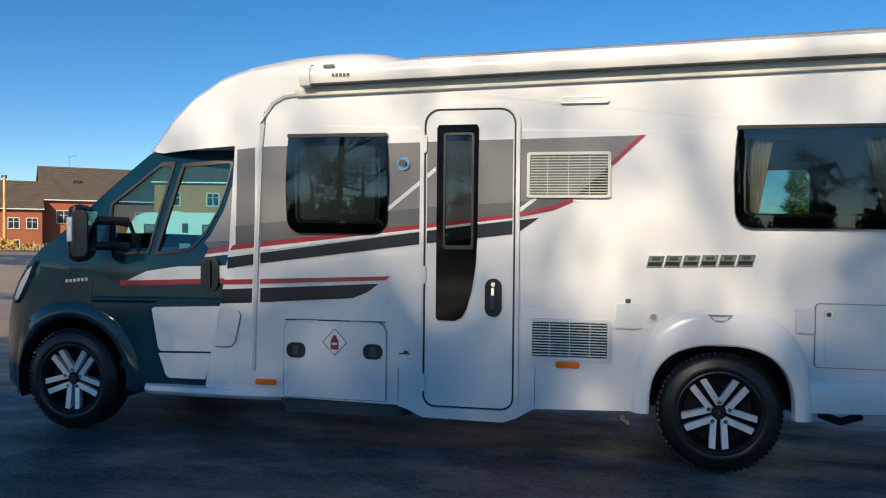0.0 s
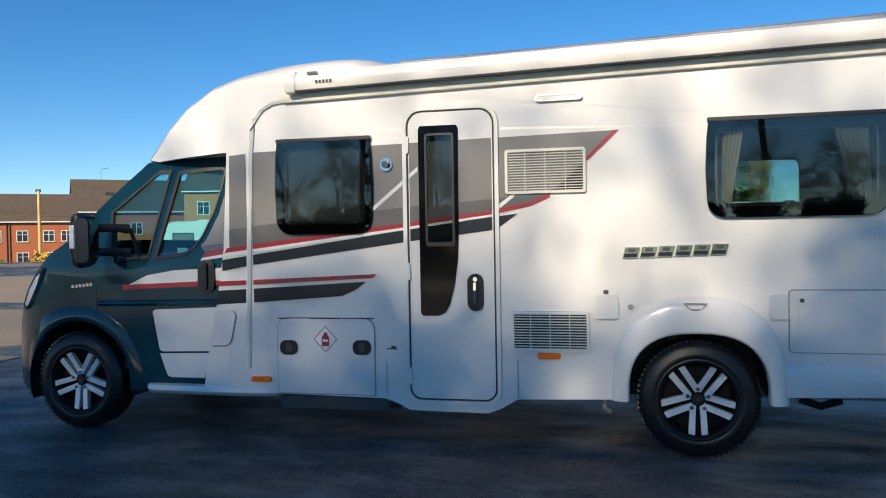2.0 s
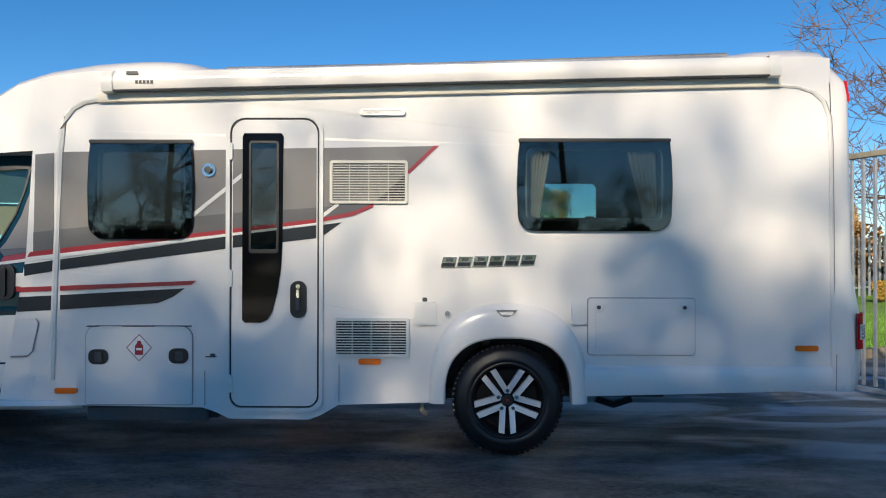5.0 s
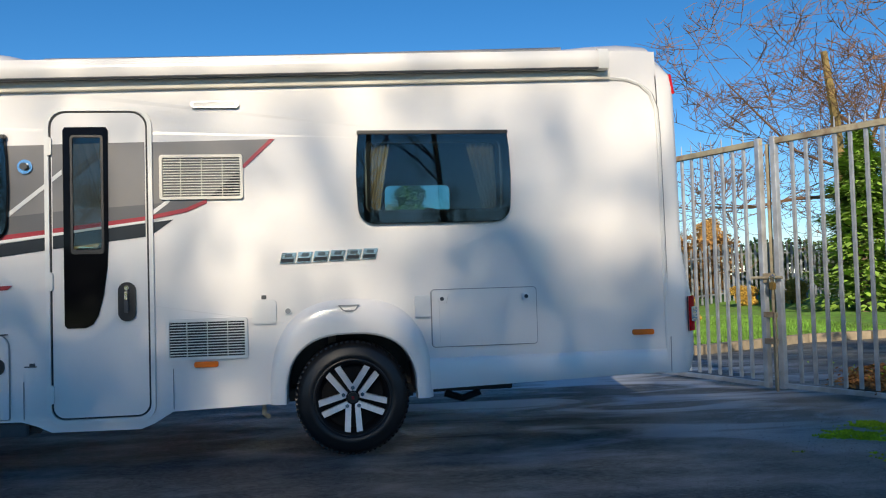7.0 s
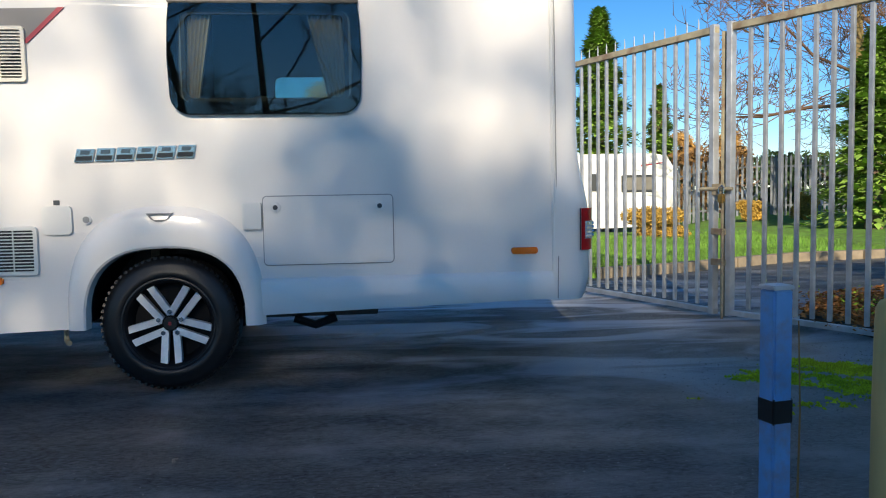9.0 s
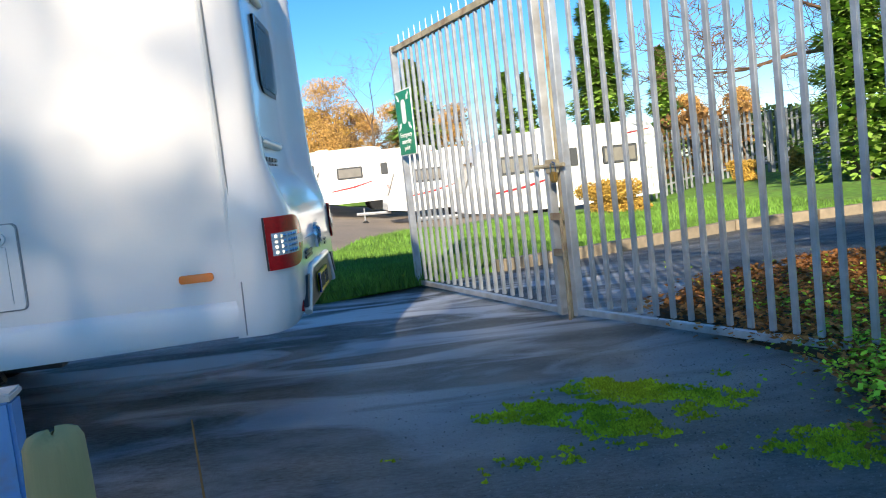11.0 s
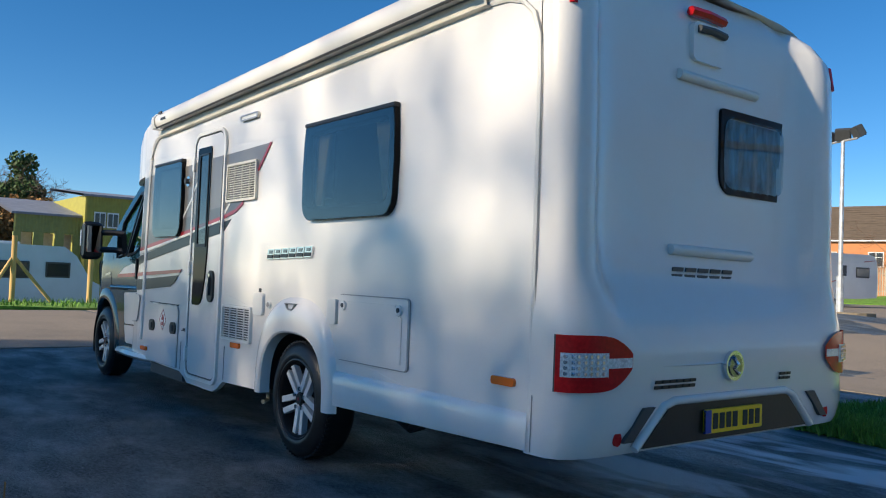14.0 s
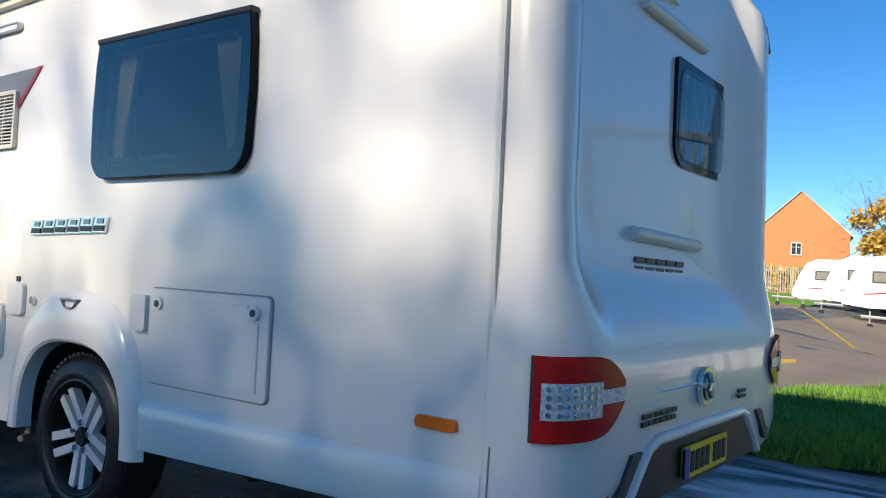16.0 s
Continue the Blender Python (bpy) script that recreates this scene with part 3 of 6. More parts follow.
def side_window(w, curtains):
    win = part("window", plate(rr(w[0], w[1], w[2], w[3], (0.09, 0.09, 0.015, 0.015)), [rr(w[0] + 0.05, w[1] + 0.065, w[2] - 0.05, w[3] - 0.045, 0.05)], -0.032, 0.0, [w[0] + 0.1, w[2] - 0.1], [w[1] + 0.1, (w[1] + w[3]) / 2, w[3] - 0.1]), GLOSSBLACK, van, "black-rimmed tinted side window")
    cx, cz = (w[0] + w[2]) / 2, (w[1] + w[3]) / 2

    def bow(v):
        if v.z < w[3] - 0.03:
            k = 0.018 * (1 - ((v.z - cz) / (w[3] - w[1]) * 2) ** 2)
            v.x += k * (1 if v.x > cx else -1)
        return v
    bend(win, bow)
    part("top_rail", box(w[0] - 0.006, -0.04, w[3] - 0.012, w[2] + 0.006, 0, w[3] + 0.012, 0.004), BLACK, win)
    pane = part("pane", plate(rr(w[0] + 0.004, w[1] + 0.004, w[2] - 0.004, w[3] - 0.014, (0.088, 0.088, 0.012, 0.012)), (), -0.037, -0.0335, [w[0] + 0.1, w[2] - 0.1], [w[1] + 0.1, (w[1] + w[3]) / 2, w[3] - 0.1]), WINGLASS, win)
    bend(pane, bow)
    part("inner_frame", plate(rr(w[0] + 0.05, w[1] + 0.065, w[2] - 0.05, w[3] - 0.045, 0.05), [rr(w[0] + 0.072, w[1] + 0.085, w[2] - 0.072, w[3] - 0.065, 0.04)], -0.01, 0.01), BLACK, win)
    part("catch", box(cx - 0.06, -0.005, w[1] + 0.075, cx + 0.0, 0.02, w[1] + 0.095, 0.004), GREY_IN, win)
    if curtains:
        for x0, x1, lean in ((w[0] + 0.07, w[0] + 0.21, 0.05), (w[2] - 0.27, w[2] - 0.08, -0.07)):
            rows = []
            for i in range(8):
                z = w[3] - 0.03 - i * (w[3] - w[1] - 0.08) / 7
                pinch = 1 - 0.5 * (i / 7)
                xm = (x0 + x1) / 2 - lean * (i / 7)
                rows.append([(xm + (x0 + (x1 - x0) * j / 24 - (x0 + x1) / 2) * pinch, 0.028 + 0.012 * math.sin(j * 1.6), z) for j in range(25)])
            part("curtain", grid(rows), FABRIC, win, "cream pleated curtain", 60)
    return win


side_window(W1, False)
side_window(W2, True)


def vent(x0, z0, x1, z1, material, slats, name="fridge_vent", label="cream louvred vent grille"):
    v = part(name, plate(rr(x0, z0, x1, z1, 0.018), [rr(x0 + 0.018, z0 + 0.018, x1 - 0.018, z1 - 0.018, 0.008)], -0.022, 0.0), material, van, label)
    # black sheet stands in for the shade in the gaps between slats
    part("slat_gap_shade", box(x0 + 0.01, -0.003, z0 + 0.01, x1 - 0.01, -0.001, z1 - 0.01), BLACK, v)
    for i in range(slats):
        z = z0 + 0.022 + (z1 - z0 - 0.044) * (i + 0.5) / slats
        h = (z1 - z0 - 0.044) / slats * 0.17
        part("slat", plate([(x0 + 0.02, z - h), (x1 - 0.02, z - h), (x1 - 0.02, z + h), (x0 + 0.02, z + h)], (), -0.017, -0.008), material, v)
    for k in (1, 2, 3):
        xm = x0 + (x1 - x0) * k / 4
        part("mullion", box(xm - 0.002, -0.014, z0 + 0.018, xm + 0.002, -0.004, z1 - 0.018), material, v)
    return v


vent(-1.137, 1.628, -0.64, 1.903, CREAM, 14)
vent(-1.112, 0.652, -0.63, 0.898, WHITE2, 12, label="white louvred vent grille")
# flue, lamps, markers
fl = part("flue_outlet", disc(-1.91, -0.008, 1.84, 0.043, 0.02, 24), CHROME, van, "round chrome flue outlet")
part("flue_cap", disc(-1.91, -0.028, 1.84, 0.022, 0.03, 16), GREY_IN, fl)
part("flue_bar", box(-1.945, -0.024, 1.832, -1.875, -0.016, 1.848, 0.003), CHROME, fl)
for x, z in ((-2.82, 0.43), (-0.88, 0.622), (1.89, 0.715)):
    part("marker_lamp", plate(rr(x - 0.072, z - 0.018, x + 0.072, z + 0.018, 0.014), (), -0.016, 0.0), AMBER, van, "amber side marker lamp")
part("water_inlet", disc(-0.385, -0.006, 0.928, 0.024, 0.016, 20), WHITE2, van)
part("inlet_ring", disc(-0.385, -0.010, 0.928, 0.017, 0.012, 16), JOINT, van)
part("hookup_flap", plate(rr(-0.60, 0.855, -0.455, 1.0, 0.02), (), -0.02, 0.0), WHITE2, van)
part("flap_mark", plate(rr(-0.545, 1.005, -0.515, 1.03, 0.004), (), -0.006, 0.0), GREY_IN, van)
part("step_badge", plate([(-0.08, 0.955), (0.055, 0.955), (0.03, 0.925), (0.0, 0.912), (-0.03, 0.912), (-0.055, 0.925)], [[(-0.066, 0.949), (0.042, 0.949), (0.022, 0.922), (-0.042, 0.922)]], -0.051, -0.02), JOINT, van)
part("script_mark", box(-2.0 + 0.07, -0.005, 0.645, -1.86, 0, 0.652), GREY_IN, van)
part("script_mark", box(-1.90, -0.006, 0.652, -1.87, 0, 0.668), GREY_IN, van)


def letter_bars(x0, x1, z0, z1, n, slope, material, y0, parent, name, skew=0.25):
    """Slanted blocks in place of a maker's lettering: a bright upper and a dark lower bar each, on a thin bright edge."""
    w, h = (x1 - x0) / n, z1 - z0
    for i in range(n):
        a = x0 + i * w
        s = slope * (a - x0)
        bar = lambda lo, hi, m: [(a + m + skew * h * lo, z0 + s + h * lo), (a + w * 0.88 - m + skew * h * lo, z0 + s + h * lo), (a + w * 0.88 - m + skew * h * hi, z0 + s + h * hi), (a + m + skew * h * hi, z0 + s + h * hi)]
        blk = part(name, plate(bar(0, 1, 0), (), y0, y0 + 0.012), material, parent)
        part("lower_bar", plate(bar(0.10, 0.44, 0.006), (), y0 - 0.003, y0 + 0.001), CHAR, blk)
        part("upper_bar", plate(bar(0.56, 0.88, 0.022), (), y0 - 0.003, y0 + 0.001), SMOKED, blk)


letter_bars(-0.43, 0.175, 1.222, 1.288, 6, 0.03, CHROME, -0.014, van, "name_badge")


# lockers
def locker(x0, z0, x1, z1, r, lift=0.014):
    lk = part("locker_door", plate(rr(x0, z0, x1, z1, r), (), -lift, 0.01), WHITE, van, "white locker door with rounded corners")
    part("seal", plate(rr(x0 - 0.006, z0 - 0.006, x1 + 0.006, z1 + 0.006, r + 0.006 if not isinstance(r, tuple) else tuple(q + 0.006 for q in r)), [rr(x0 - 0.001, z0 - 0.001, x1 + 0.001, z1 + 0.001, r)], -0.005, 0.0), JOINT, lk)
    return lk


gas = locker(-2.695, 0.345, -2.015, 0.842, (0.01, 0.01, 0.07, 0.07), 0.010)
part("seam", plate([(-2.69, 0.838), (-2.02, 0.841), (-2.02, 0.847), (-2.69, 0.845)], (), -0.012, 0.0), SEAM, gas)
for x in (-2.52, -2.16):
    part("hinge", box(x - 0.09, -0.017, 0.832, x + 0.06, 0, 0.842, 0.003), WHITE2, gas)
for x, z in ((-2.612, 0.648), (-2.098, 0.655)):
    k = part("lock_recess", plate(rr(x - 0.062, z - 0.048, x + 0.062, z + 0.048, 0.04), (), -0.022, -0.008), BLACK, gas, "black locker catch")
    part("latch", box(x - 0.02, -0.032, z - 0.03, x + 0.03, -0.02, z + 0.03, 0.006), GREY_IN, k)
dia = part("gas_label", plate([(-2.352, 0.618), (-2.268, 0.706), (-2.352, 0.794), (-2.436, 0.706)], (), -0.0115, -0.009), WHITE_SIGN, gas, "white diamond sticker with a red gas bottle")
for a, b in (((-2.352, 0.622), (-2.272, 0.706)), ((-2.272, 0.706), (-2.352, 0.79)), ((-2.352, 0.79), (-2.432, 0.706)), ((-2.432, 0.706), (-2.352, 0.622))):
    part("border", tube([(a[0], -0.0125, a[1]), (b[0], -0.0125, b[1])], 0.0022, 4), RED, dia)
part("bottle_mark", plate([(-2.378, 0.66), (-2.326, 0.66), (-2.326, 0.72), (-2.338, 0.732), (-2.342, 0.75), (-2.362, 0.75), (-2.366, 0.732), (-2.378, 0.72)], (), -0.0145, -0.011), RED, dia)
part("mark_bar", box(-2.37, -0.016, 0.690, -2.334, -0.0145, 0.704), WHITE_SIGN, dia)
cas = locker(0.508, 0.672, 1.182, 1.028, 0.02)
INNERR = [(0.555, 0.70), (1.135, 0.70), (1.135, 0.935), (1.09, 0.945), (1.075, 0.995), (0.615, 0.995), (0.60, 0.945), (0.555, 0.935)]
part("raised_field", plate(INNERR, (), -0.020, -0.012), WHITE, cas)
for x in (0.572, 1.114):
    kl = part("lock_boss", disc(x, -0.018, 0.972, 0.026, 0.02, 18), WHITE2, cas)
    part("key_slot", disc(x, -0.029, 0.972, 0.013, 0.006, 12), GREY_IN, kl)
part("vent_cover", plate(rr(0.40, 0.862, 0.498, 1.0, 0.012), (), -0.028, 0.0), WHITE2, van)
# skirt line, wheel arch lip, step
part("joint", box(-2.018, -0.004, 0.34, -2.012, 0, 0.64), JOINT, van)
part("joint", box(-1.936, -0.004, 0.34, -1.932, 0, 0.56), JOINT, van)
part("joint", box(-1.078, -0.004, 0.36, -1.074, 0, 0.60), JOINT, van)
rings = [(squared_arch(a, b), y) for a, b, y in ((0.397, 0.378, 0.03), (0.403, 0.384, -0.034), (0.412, 0.395, -0.044), (0.445, 0.46, -0.046), (0.472, 0.545, -0.040), (0.49, 0.585, -0.022), (0.505, 0.605, 0.004))]
part("wheel_arch_lip", grid([[(p[i][0], y, p[i][1] - (0.03 if i in (0, 24) else 0)) for p, y in rings] for i in range(25)]), WHITE, van, "white flared wheel arch", 35)
liner = [[(x * k, y, z) for k, y in ((0.99, 0.0), (1.0, 0.5))] for x, z in squared_arch(0.405, 0.39)]
part("wheel_arch_liner", grid(liner), BLACK, van, "", 50)
part("wheel_well", box(-0.42, 0.50, 0.3, 0.42, 0.52, 0.80), BLACK, van)
sk = [[(x, y, z) for y, z in ((0.0, 0.60), (-0.010, 0.590), (-0.018, 0.57), (-0.020, 0.45), (-0.015, lerp_list([(0.4, 0.405), (1.13, 0.425), (2.06, 0.45)], x)))] for x in (0.46, 0.52, 1.2, 2.05)]
part("rear_skirt", grid(sk), WHITE, van, "white lower skirt panel", 60)
part("entry_step", box(-2.70, 0.02, 0.235, -1.92, 0.35, 0.318, 0.008), GREY_IN, van, "folded dark grey entry step")
part("step_arm", box(-1.93, 0.05, 0.25, -1.86, 0.09, 0.30, 0.004), BLACK, van)
ss = [[(x, y, z) for y, z in ((0.10, 0.372), (-0.015 + t, 0.365), (-0.03 + t, 0.335), (-0.01 + t, 0.308), (0.10, 0.30))] for x, t in ((-3.72, 0.06), (-3.66, 0.02), (-3.3, 0.0), (-3.0, 0.0), (-2.8, 0.02), (-2.73, 0.05))]
part("side_step", grid(ss), WHITE, van, "white moulded sill step", 50)
fp = part("fuel_flap", plate([(-3.145, 0.90), (-3.02, 0.885), (-3.005, 0.86), (-3.045, 0.68), (-3.07, 0.655), (-3.185, 0.65)], (), -0.006, 0.004), WHITE, van)
part("seal", tube([(-3.02, -0.004, 0.89), (-3.0, -0.004, 0.86), (-3.04, -0.004, 0.68), (-3.07, -0.004, 0.65), (-3.18, -0.004, 0.645)], 0.004, 4), JOINT, fp)

# ---- rear details ----
RX = 2.296


def rear_plate(name, pts, material, parent, x=RX, depth=0.02, holes_=(), label=""):
    o = part(name, plate(pts, holes_, 0, depth), material, parent, label)
    bend(o, lambda v: Vector((x + 0.006 - v.y, v.x, v.z)))
    return o


rec = rear_plate("bumper_recess", [(0.415, 0.462), (0.61, 0.632), (1.55, 0.632), (1.74, 0.462)], BLACK, van, RX - 0.006)
lipb = part("bumper_lip", tube([(RX - 0.004, y, z) for y, z in ((0.37, 0.462), (0.42, 0.505), (0.555, 0.628), (0.63, 0.648), (1.53, 0.648), (1.60, 0.628), (1.735, 0.505), (1.785, 0.462))], 0.020, 8), WHITE, van, "white rear bumper moulding", 50)
pl = rear_plate("number_plate", rr(0.835, 0.490, 1.295, 0.597, 0.01), YELLOW, van, RX + 0.012, 0.012, label="yellow rear number plate")
rear_plate("plate_band", [(0.835, 0.492), (0.878, 0.492), (0.878, 0.595), (0.835, 0.595)], BLUEPATCH, pl, RX + 0.0145, 0.012)
for i in range(7):
    y = 0.892 + i * 0.052 + (0.03 if i > 3 else 0)
    rear_plate("plate_bar", rr(y, 0.508, y + 0.036, 0.579, 0.004), SEAM, pl, RX + 0.0155, 0.012)
for s in (1, -1):
    yy = lambda y: y if s > 0 else W - y
    rear_plate("corner_insert", [(yy(y), z) for y, z in ((0.285, 0.497), (0.345, 0.497), (0.49, 0.632), (0.415, 0.632))][::s], GREY_IN, van, RX + 0.004)
    rear_plate("reflector", [(yy(0.268 + 0.024 * math.cos(a)), 0.515 + 0.032 * math.sin(a)) for a in [i * math.pi / 6 for i in range(12)]], REDLENS, van, RX - 0.012)
    # wrap-round tail lamp
    def lamp_pt(t, z):
        lx, ly = lerp_list([(i, p[0]) for i, p in enumerate(LO)], t), lerp_list([(i, p[1]) for i, p in enumerate(LO)], t)
        return lx, ly
    LT = [2.1, 2.4, 2.7, 3, 3.4, 3.8, 4.2, 4.6, 5, 5.5, 6, 6.4, 6.8, 7.1, 7.4, 7.6, 7.8, 7.9]
    def lamp_skin(tlist, ztop, zbot, off):
        rws = []
        for t in tlist:
            x, y = lamp_pt(t, 0)
            x2, y2 = lamp_pt(t + 0.2, 0)
            nx, ny = (y2 - y), -(x2 - x)
            q = math.hypot(nx, ny)
            nx, ny = nx / q * off, ny / q * off
            zt, zb = ztop(t), zbot(t)
            rws.append([(x + nx, yy(y + ny), zb + (zt - zb) * k / 4) for k in range(5)])
        return grid(rws)
    tip = lambda t: max(0.0, (t - 4.2) / 3.7)
    zt = lambda t: 0.938 - 0.075 * tip(t) ** 3
    zb = lambda t: 0.711 + 0.092 * tip(t) ** 3.2
    lamp = part("tail_lamp", lamp_skin(LT, zt, zb, 0.016), REDLENS, van, "red and clear wrap-round tail lamp", 60)
    part("clear_lens", lamp_skin([2.5, 3, 3.5, 4, 4.5, 5, 5.4, 5.7], lambda t: 0.868, lambda t: 0.772, 0.021), CLEARLENS, lamp, "clear lens with rows of small lamps", 60)
    for row in range(4):
        for col in range(7):
            tc, zc = 2.85 + col * 0.4, 0.786 + row * 0.0225
            lx, ly = lamp_pt(tc, 0)
            kx, ky = lamp_pt(tc + 0.2, 0)
            q = math.hypot(ky - ly, kx - lx)
            bx_, by_ = lx + (ky - ly) / q * 0.021, ly - (kx - lx) / q * 0.021
            part("lamp_bead", disc(bx_, yy(by_), zc, 0.008, 0.010, 8, "x" if tc > 3.6 else "y"), CHROME, lamp)
    part("clear_lens", lamp_skin([5.7, 6, 6.5, 7, 7.5, 7.8], lambda t: 0.846, lambda t: 0.806, 0.020), CLEARLENS, lamp, "", 60)
    part("lamp_edge", lamp_skin([1.97, 2.12], zt, zb, 0.012), GREY_IN, lamp)
    part("high_marker_lamp", tube([(2.172, yy(0.05), 2.29), (2.15, yy(0.05), 2.42)], 0.02, 6), REDLENS, van)
    part("grab_rail", tube([(2.088, 0.845, 1.322), (2.088, 1.525, 1.315)], 0.026, 8), WHITE2, van, "", 60) if s > 0 else part("grab_rail", tube([(2.07, 0.90, 2.175), (2.07, 1.57, 2.172)], 0.026, 8), WHITE2, van, "", 60)
bd = part("maker_badge", disc(RX + 0.004, 1.066, 0.787, 0.07, 0.02, 24, "x"), CHROME, van, "round chrome badge")
part("badge_centre", disc(RX + 0.013, 1.066, 0.787, 0.052, 0.012, 20, "x"), SMOKED, bd)
part("badge_swirl", tube([(RX + 0.022, 1.046, 0.825), (RX + 0.022, 1.081, 0.795), (RX + 0.022, 1.051, 0.775), (RX + 0.022, 1.086, 0.75)], 0.009, 6), CHROME, bd)
part("panel_crease", tube([(RX - 0.008, 1.0 + 0.0, 0.80), (RX - 0.010, 0.55, 0.80)], 0.006, 4), WHITE, van)


def rear_letters(y0, y1, z0, z1, n, x, material, name):
    """Slanted plain bars in place of lettering."""
    w, sk = (y1 - y0) / n, (z1 - z0) * 0.25
    for i in range(n):
        a = y0 + i * w
        for lo, hi in ((0.0, 0.38), (0.62, 1.0)):
            p, q = z0 + (z1 - z0) * lo, z0 + (z1 - z0) * hi
            rear_plate(name, [(a + sk * lo, p), (a + w * 0.8 + sk * lo, p), (a + w * 0.8 + sk * hi, q), (a + sk * hi, q)], material, van, x, 0.008)


rear_letters(0.85, 1.36, 1.185, 1.238, 5, 2.093, GREY_IN, "name_badge")
rear_letters(0.485, 0.775, 0.705, 0.742, 6, RX + 0.001, BLACK, "name_badge")
rear_letters(1.47, 1.57, 0.705, 0.740, 3, RX + 0.001, BLACK, "model_mark")
RW = (1.255, 1.625, 1.895, 2.064)
rwin = rear_plate("rear_window", rr(*RW, (0.10, 0.10, 0.02, 0.02)), GLOSSBLACK, van, 2.072, 0.02, [rr(RW[0] + 0.035, RW[1] + 0.035, RW[2] - 0.06, RW[3] - 0.04, 0.07)], "black-rimmed rear window with net curtain")
rear_plate("pane", rr(RW[0] + 0.03, RW[1] + 0.03, RW[2] - 0.055, RW[3] - 0.035, 0.07), REARGLASS, rwin, 2.0785, 0.003)
rows = [[(2.0765 + 0.002 * math.sin(j * 1.3 + i * 0.6), RW[0] + 0.03 + j * 0.545 / 40, RW[1] + 0.03 + i * 0.36 / 5) for j in range(41)] for i in range(6)]
part("net_curtain", grid(rows), NET, rwin, "gathered net curtain", 60)
cbx = rear_plate("camera_housing", rr(1.0, 2.262, 1.275, 2.46, 0.04), WHITE, van, 2.075, 0.03, label="white camera housing under the high brake lamp")
part("camera_bar", tube([(2.09, 1.03, 2.42), (2.095, 1.14, 2.425), (2.09, 1.25, 2.42)], 0.020, 8), GREY_IN, cbx)
part("brake_lamp", tube([(2.065, 0.99, 2.505), (2.07, 1.13, 2.51), (2.065, 1.275, 2.505)], 0.024, 6), REDLENS, van, "high red brake lamp")

# ---- the cab ----
def cab_y(v, far=False):
    y = 0.30 * max(0.0, (-4.45 - v.x) / 0.6) ** 2 + 0.13 * max(0.0, (v.z - 1.15) / 0.8) ** 1.2
    base = v.y + y
    return Vector((v.x, W - base if far else base, v.z))


CABSIDE = ([(-3.055, 1.955), (-3.35, 1.965), (-3.62, 1.96), (-3.77, 1.935), (-4.07, 1.68), (-4.25, 1.51), (-4.42, 1.36), (-4.55, 1.275), (-4.67, 1.165), (-4.80, 1.025), (-4.94, 0.855), (-5.04, 0.63), (-5.065, 0.47), (-5.01, 0.30), (-4.76, 0.25)]
           + arch(-4.30, 0.37, 0.43, 194, -5) + [(-3.83, 0.335), (-3.28, 0.36), (-3.26, 0.50), (-3.16, 0.95), (-3.10, 1.30)])
GLASS1 = [(-3.512, 1.86), (-3.16, 1.886), (-3.145, 1.87), (-3.17, 1.72), (-3.215, 1.56), (-3.30, 1.39), (-3.36, 1.315), (-3.43, 1.275), (-3.665, 1.245)]
GLASS2 = [(-3.96, 1.235), (-4.03, 1.29), (-4.03, 1.585), (-3.67, 1.868), (-3.575, 1.87), (-3.71, 1.255)]
CX = [-3.3, -3.5, -3.7, -3.9, -4.1, -4.3, -4.45, -4.55, -4.65, -4.75, -4.85, -4.93]
CZ = [1.15, 1.3, 1.45, 1.6, 1.75, 1.88]
for far in (False, True):
    cs = part("cab_side", plate(CABSIDE, [GLASS1, GLASS2], 0.06, 0.09, CX, CZ), CAB, van, "dark blue-grey metallic cab side", 30)
    bend(cs, lambda v: cab_y(v, far))
    for g in (GLASS1, GLASS2):
        o = part("side_glass", plate(g, (), 0.074, 0.078, CX, CZ), CABGLASS, cs)
        bend(o, lambda v: cab_y(v, far))
    for g in (GLASS1, GLASS2):
        cxm, czm = sum(p[0] for p in g) / len(g), sum(p[1] for p in g) / len(g)
        q = [(cxm + (x - cxm) * 0.93, czm + (z - czm) * 0.94) for x, z in g]
        o = part("window_seal", plate([(cxm + (x - cxm) * 1.03, czm + (z - czm) * 1.03) for x, z in g], [q], 0.052, 0.076, CX, CZ), BLACK, cs)
        bend(o, lambda v: cab_y(v, far))

